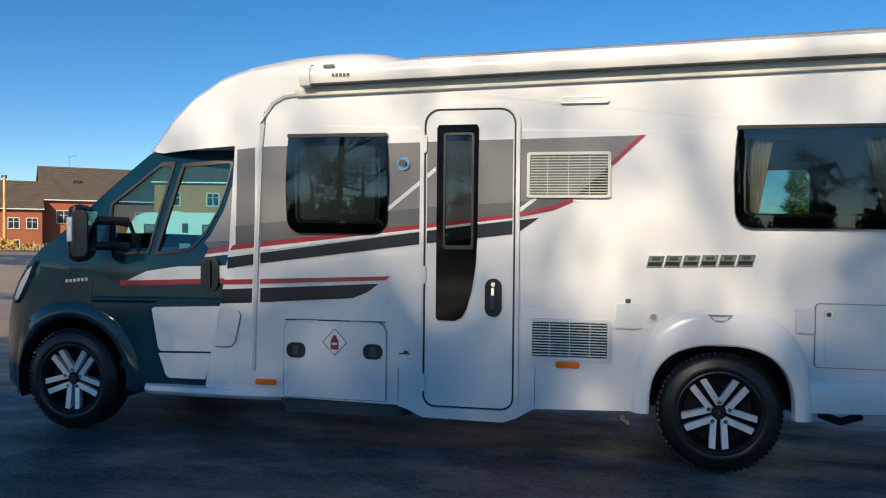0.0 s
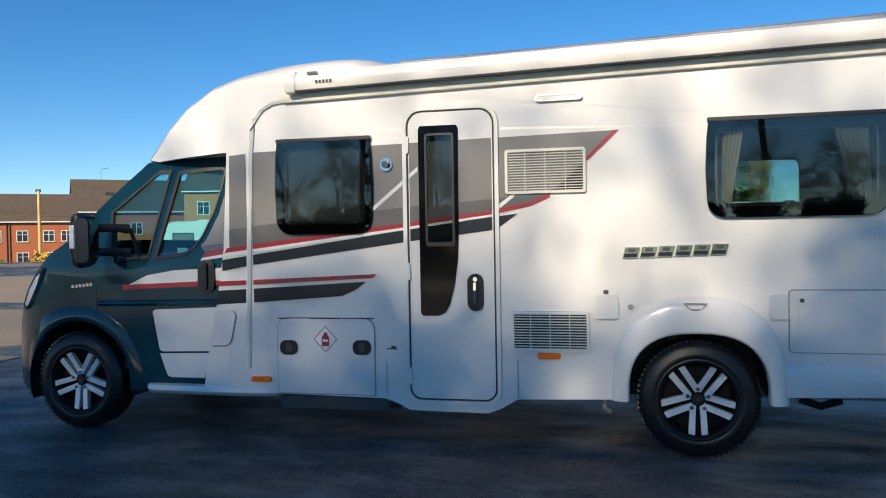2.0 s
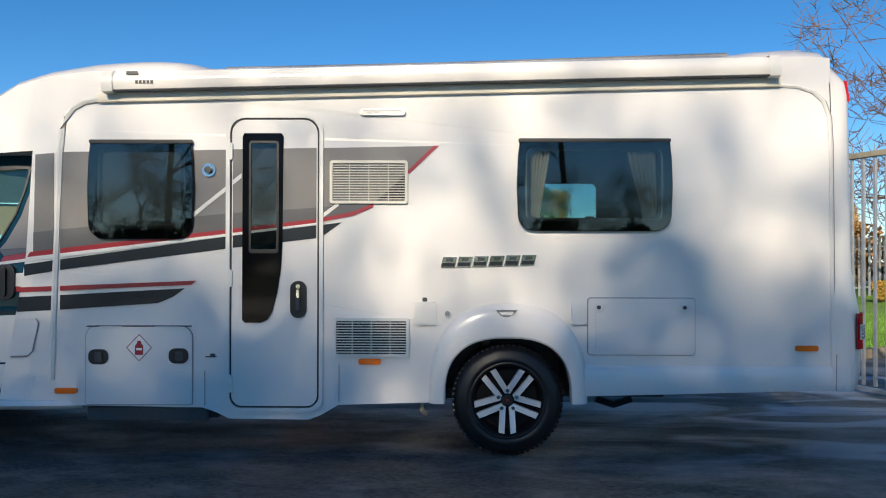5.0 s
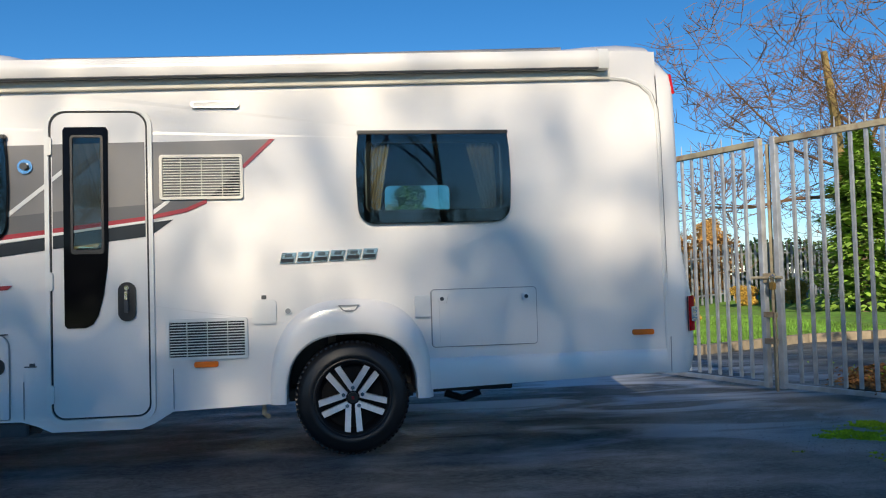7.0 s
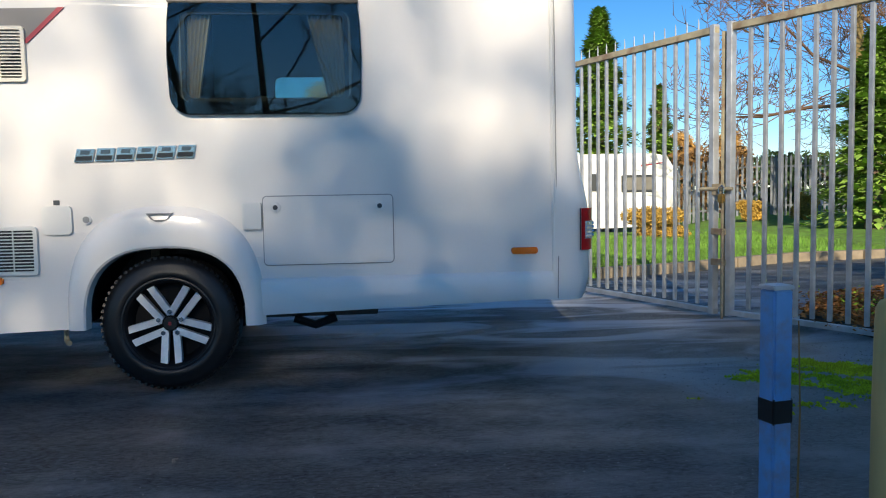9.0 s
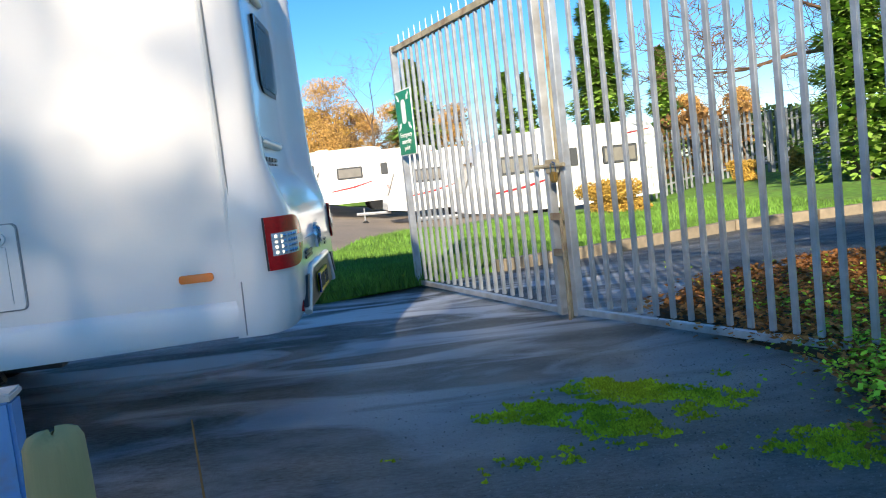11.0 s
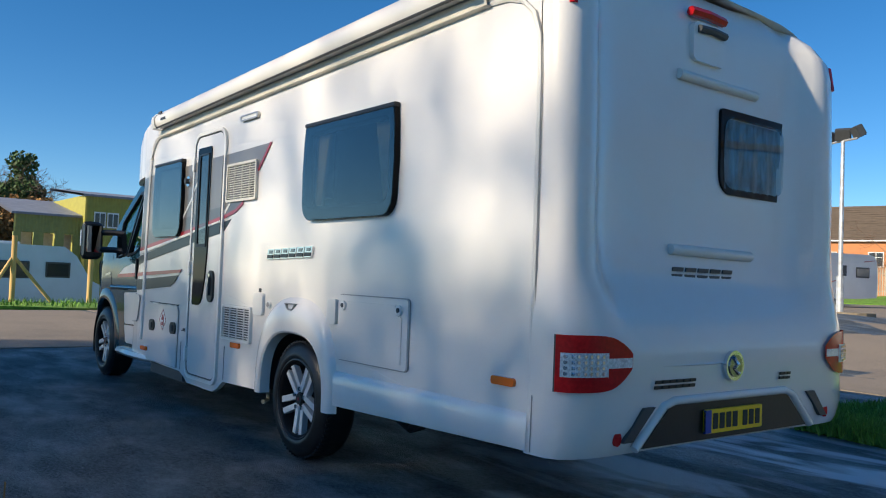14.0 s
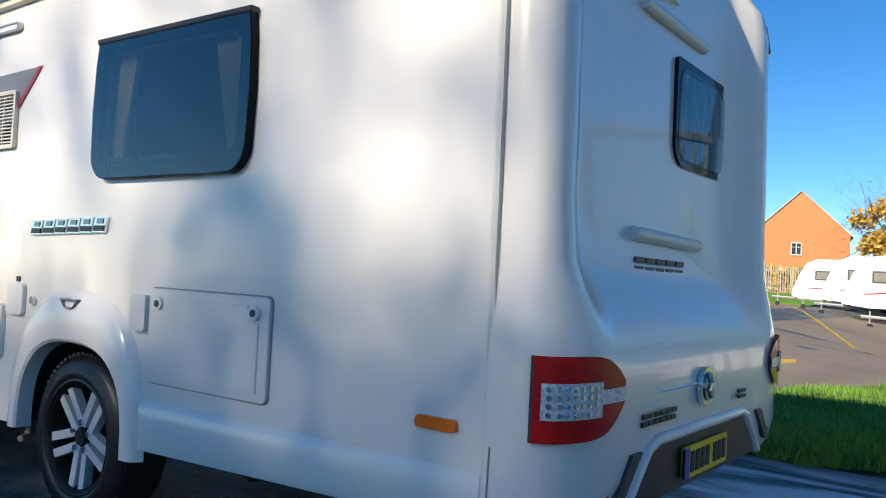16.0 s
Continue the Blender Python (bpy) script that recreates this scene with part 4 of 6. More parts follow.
CABDETAIL = [
    ("white_panel", [(-3.681, 0.872), (-3.66, 0.888), (-3.175, 0.907), (-3.237, 0.601), (-3.61, 0.592), (-3.632, 0.61)], WHITE, 0.0),
    ("white_panel", [(-3.63, 0.578), (-3.24, 0.588), (-3.285, 0.412), (-3.55, 0.412), (-3.575, 0.43)], WHITE, 0.0),
    ("stripe", [(-3.90, 1.05), (-3.72, 1.13), (-3.5, 1.165), (-3.115, 1.18), (-3.125, 1.092)], WHITE2, 0.0),
    ("stripe", [(-3.10, 1.84), (-3.118, 1.84), (-3.135, 1.72), (-3.18, 1.55), (-3.26, 1.385), (-3.305, 1.33), (-3.105, 1.345)], TAUPE, 0.0),
    ("stripe", [(-3.305, 1.328), (-3.105, 1.343), (-3.10, 1.318), (-3.27, 1.288)], TAUPE2, 0.0),
    ("stripe", [(-3.915, 1.062), (-3.122, 1.094), (-3.13, 1.06), (-3.915, 1.028)], RED, 0.002),
    ("stripe", [(-3.27, 1.285), (-3.10, 1.315), (-3.105, 1.275), (-3.29, 1.25)], RED, 0.002),
    ("stripe", [(-3.29, 1.25), (-3.105, 1.275), (-3.105, 1.255), (-3.30, 1.23)], WHITE2, 0.002),
    ("stripe", [(-3.92, 1.02), (-3.135, 1.045), (-3.15, 0.965), (-3.88, 0.955)], CAB, 0.0),
    ("lower_cladding", [(-3.92, 0.90), (-3.70, 0.90), (-3.63, 0.56), (-3.57, 0.395), (-3.28, 0.40), (-3.28, 0.355), (-3.82, 0.335), (-3.86, 0.56)], CAB, -0.001),
]
for name, poly, material, lift in CABDETAIL:
    o = part(name, plate(poly, (), 0.056 - lift, 0.062, CX, CZ), material, van)
    bend(o, cab_y)
for pts in ([(-4.14, 1.24), (-4.135, 1.0), (-4.145, 0.84)], [(-3.095, 1.9), (-3.105, 1.3), (-3.165, 0.95), (-3.262, 0.5), (-3.285, 0.38)]):
    part("shut_line", tube([cab_y(Vector((x, 0.060, z))) for x, z in pts], 0.004, 4), SEAM, van)
o = part("door_crease", grid([[(x, y, z + 0.012 * (x + 4.12)) for y, z in ((0.0585, 0.952), (0.040, 0.938), (0.037, 0.928), (0.0585, 0.908))] for x in (-4.12, -3.9, -3.5, -3.16)]), CAB, van, "", 30)
bend(o, cab_y)
hb = part("cab_door_handle", plate(rr(-3.31, 1.01, -3.185, 1.235, 0.045), (), 0.035, 0.062), BLACK, van, "black cab door handle")
part("grip", plate(rr(-3.262, 1.03, -3.232, 1.215, 0.014), (), 0.018, 0.036), BLACK, hb)
bend(hb, cab_y)
# arch flare on the wing
fl = []
for i in range(25):
    a = radians(196 - 203 * i / 24)
    row = []
    for r, dy in ((0.425, 0.03), (0.43, -0.012), (0.445, -0.02), (0.475, -0.018), (0.52, -0.008), (0.545, 0.002)):
        p = cab_y(Vector((-4.30 + r * math.cos(a), 0.06 + dy, 0.37 + r * math.sin(a))))
        row.append(p)
    fl.append(row)
part("front_wing_flare", grid(fl), CAB, van, "flared front wing", 60)
liner = [[(-4.30 + 0.43 * math.cos(a), y, 0.37 + 0.43 * math.sin(a)) for y in (0.07, 0.6)] for a in [radians(200 - 215 * i / 16) for i in range(17)]]
part("wheel_arch_liner", grid(liner), BLACK, van, "", 50)
part("wheel_well", box(-4.75, 0.58, 0.25, -3.85, 0.60, 0.85), BLACK, van)


def across(edge, bulge, crown, name, material, label=""):
    rows = []
    for (x, z), b, c in zip(edge, bulge, crown):
        e = cab_y(Vector((x, 0.06, z)))
        half = YC - e.y
        rows.append([(x - b * (1 - u * u), YC + u * half, z + c * (1 - u * u)) for u in [k / 8 - 1 for k in range(17)]])
    return part(name, grid(rows), material, van, label, 50)


ws = across([(-3.77, 1.935), (-3.92, 1.81), (-4.07, 1.68), (-4.25, 1.51), (-4.42, 1.36)], [0.12, 0.16, 0.19, 0.21, 0.22], [0.02, 0.02, 0.02, 0.02, 0.02], "windscreen", CABGLASS, "raked green tinted windscreen")
bon = across([(-4.42, 1.36), (-4.50, 1.31), (-4.55, 1.275), (-4.67, 1.165), (-4.80, 1.025)], [0.22, 0.22, 0.22, 0.20, 0.18], [0.02, 0.04, 0.05, 0.05, 0.04], "bonnet", CAB, "dark blue-grey bonnet")
across([(-4.80, 1.025), (-4.87, 0.94), (-4.94, 0.855), (-4.995, 0.74), (-5.04, 0.63)], [0.18, 0.16, 0.14, 0.12, 0.10], [0.04, 0.03, 0.0, 0.0, 0.0], "grille_panel", BLACK, "black front grille panel")
across([(-5.04, 0.63), (-5.06, 0.55), (-5.065, 0.47), (-5.01, 0.30), (-4.76, 0.25)], [0.10, 0.10, 0.10, 0.10, 0.06], [0.0] * 5, "front_bumper", GREY_IN, "dark front bumper")
across([(-3.05, 1.95), (-3.4, 1.965), (-3.77, 1.935)], [0, 0.05, 0.12], [0.03, 0.03, 0.02], "cab_roof", CAB)
for far in (False, True):
    pts = [(-4.58, 1.19), (-4.66, 1.145), (-4.79, 1.01), (-4.87, 0.90), (-4.84, 0.87), (-4.77, 0.91), (-4.65, 1.06)]
    hl = part("headlight", plate(pts, (), 0.045, 0.058, CX, CZ), CLEARLENS, van, "clear swept-back headlight")
    bend(hl, lambda v: cab_y(v, far))
    o = part("headlight_trim", plate([(x, z) for x, z in pts], [[(-4.73 + (x + 4.73) * 0.86, 0.99 + (z - 0.99) * 0.86) for x, z in pts]], 0.038, 0.05, CX, CZ), GREY_IN, hl)
    bend(o, lambda v: cab_y(v, far))
for i in range(6):
    o = part("lettering_bar", plate(rr(-4.34 + i * 0.03, 1.04 + i * 0.003, -4.318 + i * 0.03, 1.062 + i * 0.003, 0.003), (), 0.054, 0.060), CHROME, van)
    bend(o, cab_y)
# mirror on two arms
for far in (False, True):
    fy = (lambda y: W - y) if far else (lambda y: y)
    mi = part("door_mirror", grid([[(-4.05 + dx * k * 0.75, fy(y), 1.385 + dz * s) for dx, dz in ((-0.07, 0.10), (-0.05, 0.17), (0.0, 0.19), (0.05, 0.165), (0.06, 0.0), (0.05, -0.165), (0.0, -0.19), (-0.05, -0.17), (-0.075, -0.08))] for y, k, s in ((-0.27, 0.5, 0.8), (-0.255, 0.9, 0.96), (-0.2, 1, 1), (-0.11, 1, 0.97), (-0.08, 0.8, 0.85))], True), BLACK, van, "large black door mirror on twin arms", 50)
    part("mirror_back", box(-4.06, fy(-0.26), 1.24, -4.0, fy(-0.085), 1.54, 0.01), BLACK, mi)
    part("mirror_glass", plate([(-4.012, 1.27), (-3.99, 1.27), (-3.99, 1.53), (-4.012, 1.53)], (), fy(-0.245), fy(-0.095)), MIRROR, mi)
    part("shroud", plate(rr(-4.07, 1.235, -3.945, 1.535, 0.04), (), fy(-0.268), fy(-0.25)), BLACK, mi)
    part("indicator", box(-4.118, fy(-0.22), 1.33, -4.098, fy(-0.13), 1.49, 0.006), CLEARLENS, mi, "clear mirror indicator")
    part("indicator_side", box(-4.09, fy(-0.275), 1.33, -4.05, fy(-0.262), 1.49, 0.004), CLEARLENS, mi, "clear mirror indicator")
    for z in (1.30, 1.47):
        part("arm", tube([(-4.02, fy(-0.10), z), (-3.93, fy(0.02), z), (-3.88, fy(0.09), z - 0.01)], [0.03, 0.028, 0.035], 8), BLACK, mi)
    part("mount", grid([[(x, fy(0.05), z) for x, z in ((-3.98, 1.22), (-3.98, 1.50), (-3.86, 1.46), (-3.78, 1.25))], [(x, fy(0.10), z) for x, z in ((-3.98, 1.22), (-3.98, 1.50), (-3.86, 1.46), (-3.78, 1.25))]], True), BLACK, mi)
# cab inside
part("dashboard", grid([[(x, y, z) for x, z in ((-4.35, 1.24), (-4.15, 1.27), (-3.95, 1.20), (-3.90, 1.0), (-3.95, 0.8))] for y in (0.14, 0.8, 1.5, W - 0.14)]), GREY_IN, van, "", 40)
ring = [(-3.80 + 0.07 * math.sin(a), W - 0.60 + 0.19 * math.cos(a), 1.15 + 0.18 * math.sin(a)) for a in [i * 2 * math.pi / 20 for i in range(21)]]
sw = part("steering_wheel", tube(ring, 0.017, 6, cap=False), BLACK, van, "", 60)
part("spoke", tube([(-3.80, W - 0.78, 1.15), (-3.80, W - 0.42, 1.15)], 0.02, 6), BLACK, sw)
part("column", tube([(-3.80, W - 0.60, 1.15), (-4.0, W - 0.60, 1.02)], 0.04, 8), BLACK, sw)
for y in (0.55, W - 0.55):
    st = part("cab_seat", box(-3.60, y - 0.24, 0.7, -3.10, y + 0.24, 0.95, 0.06), SEATF, van, "grey cab seat")
    part("backrest", box(-3.28, y - 0.23, 0.9, -3.10, y + 0.23, 1.50, 0.07), SEATF, st)
    part("headrest", box(-3.25, y - 0.14, 1.52, -3.13, y + 0.14, 1.74, 0.05), SEATF, st)
part("cab_floor", box(-4.3, 0.12, 0.45, -3.05, W - 0.12, 0.50), BLACK, van)
part("sticker", box(-3.50, 0.098, 1.27, -3.42, 0.101, 1.32), WHITE2, van)


# ---- wheels ----
def wheel(cx, cz, yf, R, far=False):
    fy = (lambda y: W - y) if far else (lambda y: y)
    prof = [(0.222, 0.03), (0.232, -0.004), (0.238, -0.009), (0.246, -0.007), (0.252, -0.012), (0.275, -0.014), (0.281, -0.011), (R - 0.045, -0.006), (R - 0.022, 0.010), (R - 0.006, 0.03), (R, 0.05), (R, 0.18), (R - 0.01, 0.205), (0.30, 0.235), (0.23, 0.23)]
    bm = spin([(r, fy(yf + y)) for r, y in prof], cx, cz, 48)
    wh = part("wheel", bm, RUBBER, van, "black tyre on a two-tone alloy wheel", 40)
    bm = bmesh.new()
    for i in range(64):
        a = 2 * math.pi * i / 64
        m = Matrix.Translation((cx, 0, cz)) @ Matrix.Rotation(-a, 4, "Y") @ Matrix.Translation((R - 0.006, fy(yf + 0.036), 0)) @ Matrix.Rotation(radians(20), 4, "X")
        bmesh.ops.create_cube(bm, size=1, matrix=m @ Matrix.Diagonal((0.012, 0.034, 0.017, 1)))
    part("tread", bm, RUBBER, wh)
    part("rim", spin([(fr, fy(yf + y)) for fr, y in ((0.232, 0.0), (0.225, 0.002), (0.218, 0.012), (0.205, 0.05), (0.195, 0.085), (0.10, 0.09), (0.02, 0.09))], cx, cz, 40), RIMDARK, wh, "dark alloy rim", 40)
    if not far:
        for k in range(5):
            a = radians(-90 + 72 * k)
            for s in (-1, 1):
                pts = [(0.030, s * 0.010), (0.048, s * 0.046), (0.207, s * 0.056), (0.215, s * 0.019)]
                rot = [(cx + r * math.cos(a) - t * math.sin(a), cz + r * math.sin(a) + t * math.cos(a)) for r, t in pts]
                o = part("spoke", plate(rot, (), yf + 0.012, yf + 0.05), SILVER, wh)
                for v in o.data.vertices:
                    q = math.hypot(v.co.x - cx, v.co.z - cz)
                    v.co.y += 0.018 * (1 - q / 0.21)
            b = radians(-90 + 36 + 72 * k)
            part("wheel_bolt", disc(cx + 0.062 * math.cos(b), yf + 0.026, cz + 0.062 * math.sin(b), 0.013, 0.03, 6), CHROME, wh)
        part("hub_ring", disc(cx, yf + 0.032, cz, 0.043, 0.012, 20), RIMDARK, wh)
        part("hub_cap", disc(cx, yf + 0.022, cz, 0.034, 0.02, 20), BLACK, wh)
        part("hub_mark", box(cx - 0.008, yf + 0.009, cz - 0.010, cx + 0.008, yf + 0.013, cz + 0.010, 0.002), RED, wh)
    return wh


wheel(0.0, 0.372, 0.02, 0.356)
wheel(-4.30, 0.368, 0.06, 0.352)
wheel(0.0, 0.372, 0.02, 0.356, True)
wheel(-4.30, 0.368, 0.06, 0.352, True)


# ---- ground ----
def smooth01(t):
    t = min(1.0, max(0.0, t))
    return t * t * (3 - 2 * t)


def height(x, y):
    stand = 0.016 * smooth01((x + 7.5) / 1.5) * smooth01((2.6 - x) / 0.8) * smooth01((y + 1.3) / 0.9) * smooth01((3.0 - y) / 0.6)
    rise = smooth01((4 - x) / 10) * smooth01((x + 34) / 10) * (1.1 * smooth01((y - 8) / 10) + 0.65 * smooth01((y - 47) / 7))
    return stand - 1.15 * smooth01((-19 - x) / 12) - 0.6 * smooth01((y - 12) / 9) * smooth01((13 - x) / 4) + rise


def asphalt(name, base, stain, rough=0.75):
    m = mat(name, base, rough, var=0.85, scale=48, bump=1.0, bump_scale=110, stain=stain, stain_amt=0.85, stain_scale=1.9, stretch=(0.7, 1.3, 1))
    n, l = m.node_tree.nodes, m.node_tree.links
    b = n["Principled BSDF"]
    src = b.inputs["Base Color"].links[0].from_socket
    tc = n.new("ShaderNodeTexCoord")
    # pale frosty wet streaks from the gate across the yard, sky sheen painted into their colour
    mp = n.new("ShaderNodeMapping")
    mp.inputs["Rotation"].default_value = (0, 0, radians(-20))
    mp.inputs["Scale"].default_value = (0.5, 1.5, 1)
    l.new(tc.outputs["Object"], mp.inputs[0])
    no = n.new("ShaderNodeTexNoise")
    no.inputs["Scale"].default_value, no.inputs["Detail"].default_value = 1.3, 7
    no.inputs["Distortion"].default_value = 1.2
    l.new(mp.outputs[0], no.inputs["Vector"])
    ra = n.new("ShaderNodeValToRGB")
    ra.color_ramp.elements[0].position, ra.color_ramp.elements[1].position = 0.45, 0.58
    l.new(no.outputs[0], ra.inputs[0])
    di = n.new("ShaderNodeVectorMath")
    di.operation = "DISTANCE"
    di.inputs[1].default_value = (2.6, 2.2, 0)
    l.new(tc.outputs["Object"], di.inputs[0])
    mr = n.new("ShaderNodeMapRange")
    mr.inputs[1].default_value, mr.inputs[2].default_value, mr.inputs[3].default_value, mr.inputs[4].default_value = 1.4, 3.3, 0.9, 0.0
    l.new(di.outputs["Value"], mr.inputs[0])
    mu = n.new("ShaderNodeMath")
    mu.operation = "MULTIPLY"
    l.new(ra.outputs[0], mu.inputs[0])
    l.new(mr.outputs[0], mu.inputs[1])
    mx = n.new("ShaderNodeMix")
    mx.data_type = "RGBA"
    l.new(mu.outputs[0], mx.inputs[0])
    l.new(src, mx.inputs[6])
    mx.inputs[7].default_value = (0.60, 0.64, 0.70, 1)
    # sandy dirt by the gate foot
    di2 = n.new("ShaderNodeVectorMath")
    di2.operation = "DISTANCE"
    di2.inputs[1].default_value = (3.7, 0.2, 0)
    l.new(tc.outputs["Object"], di2.inputs[0])
    mr2 = n.new("ShaderNodeMapRange")
    mr2.inputs[1].default_value, mr2.inputs[2].default_value, mr2.inputs[3].default_value, mr2.inputs[4].default_value = 0.5, 2.6, 0.95, 0.0
    l.new(di2.outputs["Value"], mr2.inputs[0])
    no2 = n.new("ShaderNodeTexNoise")
    no2.inputs["Scale"].default_value, no2.inputs["Detail"].default_value = 2.2, 6
    l.new(tc.outputs["Object"], no2.inputs["Vector"])
    mu2 = n.new("ShaderNodeMath")
    mu2.operation = "MULTIPLY"
    l.new(no2.outputs[0], mu2.inputs[0])
    l.new(mr2.outputs[0], mu2.inputs[1])
    mx2 = n.new("ShaderNodeMix")
    mx2.data_type = "RGBA"
    l.new(mu2.outputs[0], mx2.inputs[0])
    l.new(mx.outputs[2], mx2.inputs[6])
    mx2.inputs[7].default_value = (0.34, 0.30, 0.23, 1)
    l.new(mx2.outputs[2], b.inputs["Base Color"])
    # damp patches are smoother than dry ones
    no3 = n.new("ShaderNodeTexNoise")
    no3.inputs["Scale"].default_value, no3.inputs["Detail"].default_value = 1.7, 8
    l.new(mp.outputs[0], no3.inputs["Vector"])
    mr3 = n.new("ShaderNodeMapRange")
    mr3.inputs[1].default_value, mr3.inputs[2].default_value, mr3.inputs[3].default_value, mr3.inputs[4].default_value = 0.42, 0.62, 0.45, rough
    l.new(no3.outputs[0], mr3.inputs[0])
    l.new(mr3.outputs[0], b.inputs["Roughness"])
    return m


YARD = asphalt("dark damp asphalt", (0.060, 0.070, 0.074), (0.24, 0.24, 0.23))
# brownish surfacing, with the sunlit ground's brightness put into a lighter, warmer base colour
PARK = mat("worn brown grey asphalt toned for sunlight", (0.25, 0.205, 0.16), 0.9, var=0.3, scale=50, bump=0.3, bump_scale=150, stain=(0.10, 0.09, 0.08), stain_amt=0.5, stain_scale=0.25)
LAWN = mat("mown grass", (0.12, 0.26, 0.022), 0.9, var=0.5, scale=9, bump=1.0, bump_scale=60, stain=(0.13, 0.13, 0.03), stain_amt=0.5, stain_scale=0.8)
SOIL = mat("dark leafy soil", (0.06, 0.04, 0.022), 0.95, var=0.5, scale=12, bump=0.8, bump_scale=40)


def axis(lo, hi, fine_lo, fine_hi, fine, coarse):
    pts, x = [], lo
    while x < hi:
        pts.append(x)
        x += fine if fine_lo <= x < fine_hi else coarse
    return pts + [hi]


gx = axis(-160, -9, -36, -9, 2, 12)[:-1] + axis(-9, 5, -9, 5, 0.4, 1)[:-1] + axis(5, 160, 5, 24, 2, 12)
gy = axis(-160, -2, -6, -2, 2, 12)[:-1] + axis(-2, 4, -2, 4, 0.3, 1)[:-1] + axis(4, 160, 4, 90, 2, 12)
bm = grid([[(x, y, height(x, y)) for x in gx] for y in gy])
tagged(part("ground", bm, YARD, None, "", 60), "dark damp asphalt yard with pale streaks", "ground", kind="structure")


def patch(name, outline, material, lift, label, step=1.0, lump=0.0):
    xs = [p[0] for p in outline]
    ys = [p[1] for p in outline]
    bm = plate([(x, y) for x, y in outline], (), 0, 0.001, [min(xs) + step * i for i in range(1, int((max(xs) - min(xs)) / step) + 1)], [min(ys) + step * i for i in range(1, int((max(ys) - min(ys)) / step) + 1)])
    ob = part(name, bm, material, None, "", 60)
    # keep the upper sheet, laid on the terrain
    for v in ob.data.vertices:
        top = v.co.y < 0.0005
        x, y = v.co.x, v.co.z
        z = height(x, y) + (lift if top else -0.05)
        if top and lump:
            z += lump * max(0.0, noise.noise(Vector((x * 0.6, y * 0.6, 3.0))) + 0.4)
        v.co = (x, y, z)
    return tagged(ob, label, name.split("_")[0], kind="structure")


LAWN_OUT = [(0.15, 5.3), (0.9, 4.2), (2.0, 3.95), (2.9, 4.4), (3.7, 4.85), (4.73, 5.2), (6.76, 6.2), (9, 6.5), (14, 6.0), (30, 5.2), (34, 28), (14, 30), (3.2, 13), (2.0, 10.4), (0.65, 6.6)]
patch("lawn_verge", LAWN_OUT, LAWN, 0.03, "green grass verge behind the gate", 0.6, 0.09)
# lighter sheets begin where the shade of van and trees ends
patch("road_carpark", [(-60, 3.0), (-9, 3.2), (-6, 7.5), (0.4, 7.3), (2.0, 10.6), (3.2, 13.2), (14, 30.2), (14, 48), (-60, 48)], PARK, 0.012, "worn car park asphalt, coloured lighter for its sunlight", 3.0)
patch("road_carpark", [(-17.0, -14), (-7.5, -14), (-7.5, 3.15), (-17.0, 2.95)], PARK, 0.012, "worn asphalt apron, coloured lighter for its sunlight", 3.0)
patch("lawn_strip", [(-24, -12), (-17.2, -12), (-17.2, 10), (-20, 14), (-24, 14)], LAWN, 0.05, "narrow green grass strip", 1.5, 0.08)
patch("lawn_strip", [(-44, 48.2), (16, 48.2), (16, 62), (-44, 62)], LAWN, 0.05, "bright grass below the far fence", 4.0)
patch("lawn_strip", [(-42, 18), (-22, 17), (-24, 44), (-44, 44)], LAWN, 0.04, "grass strip by the far fence", 4.0)
patch("soil_bed", [(4.3, 1.5), (4.45, 0.75), (4.62, 0.1), (4.50, -0.4), (4.30, -1.2), (7.5, -2.2), (8.0, 2.2), (6.2, 3.0), (5.0, 2.5)], SOIL, 0.02, "dark soil strewn with fallen leaves", 0.5, 0.06)
patch("lawn_behind", [(-60, -60), (60, -60), (60, -19), (-60, -19)], LAWN, 0.05, "grass field behind the yard", 8.0)


def scatter(name, n, area, make, material, label, category, zfun=None, seed=1):
    rnd = random.Random(seed)
    verts, faces = [], []
    while n > 0:
        p = area(rnd)
        if p is None:
            continue
        n -= 1
        x, y = p
        z = zfun(x, y) if zfun else height(x, y)
        make(rnd, x, y, z, verts, faces)
    ob = raw(name, verts, faces, material)
    return tagged(ob, label, category, kind="stuff")


def blade(rnd, x, y, z, V, F, h=0.09, w=0.008):
    a, k = rnd.uniform(0, 6.28), len(V)
    hh = h * rnd.uniform(0.5, 1.3)
    dx, dy = math.cos(a) * w, math.sin(a) * w
    lx, ly = rnd.uniform(-0.5, 0.5) * hh, rnd.uniform(-0.5, 0.5) * hh
    V += [(x - dx, y - dy, z), (x + dx, y + dy, z), (x + lx, y + ly, z + hh)]
    F.append((k, k + 1, k + 2))


def flat_leaf(rnd, x, y, z, V, F, s=0.04, lift=0.03):
    a, k = rnd.uniform(0, 6.28), len(V)
    s *= rnd.uniform(0.6, 1.4)
    c, q = math.cos(a), math.sin(a)
    t1, t2 = rnd.uniform(-0.5, 0.5) * s, rnd.uniform(-0.5, 0.5) * s
    z += rnd.uniform(0.004, lift) + s * 0.4
    V += [(x + c * s, y + q * s, z + t1), (x - q * s * 0.6, y + c * s * 0.6, z + t2), (x - c * s, y - q * s, z - t1), (x + q * s * 0.6, y - c * s * 0.6, z - t2)]
    F.append((k, k + 1, k + 2, k + 3))


def inside(x, y, poly):
    c = False
    for (ax, ay), (bx, by) in zip(poly, poly[1:] + poly[:1]):
        if (ay > y) != (by > y) and x < (bx - ax) * (y - ay) / (by - ay) + ax:
            c = not c
    return c


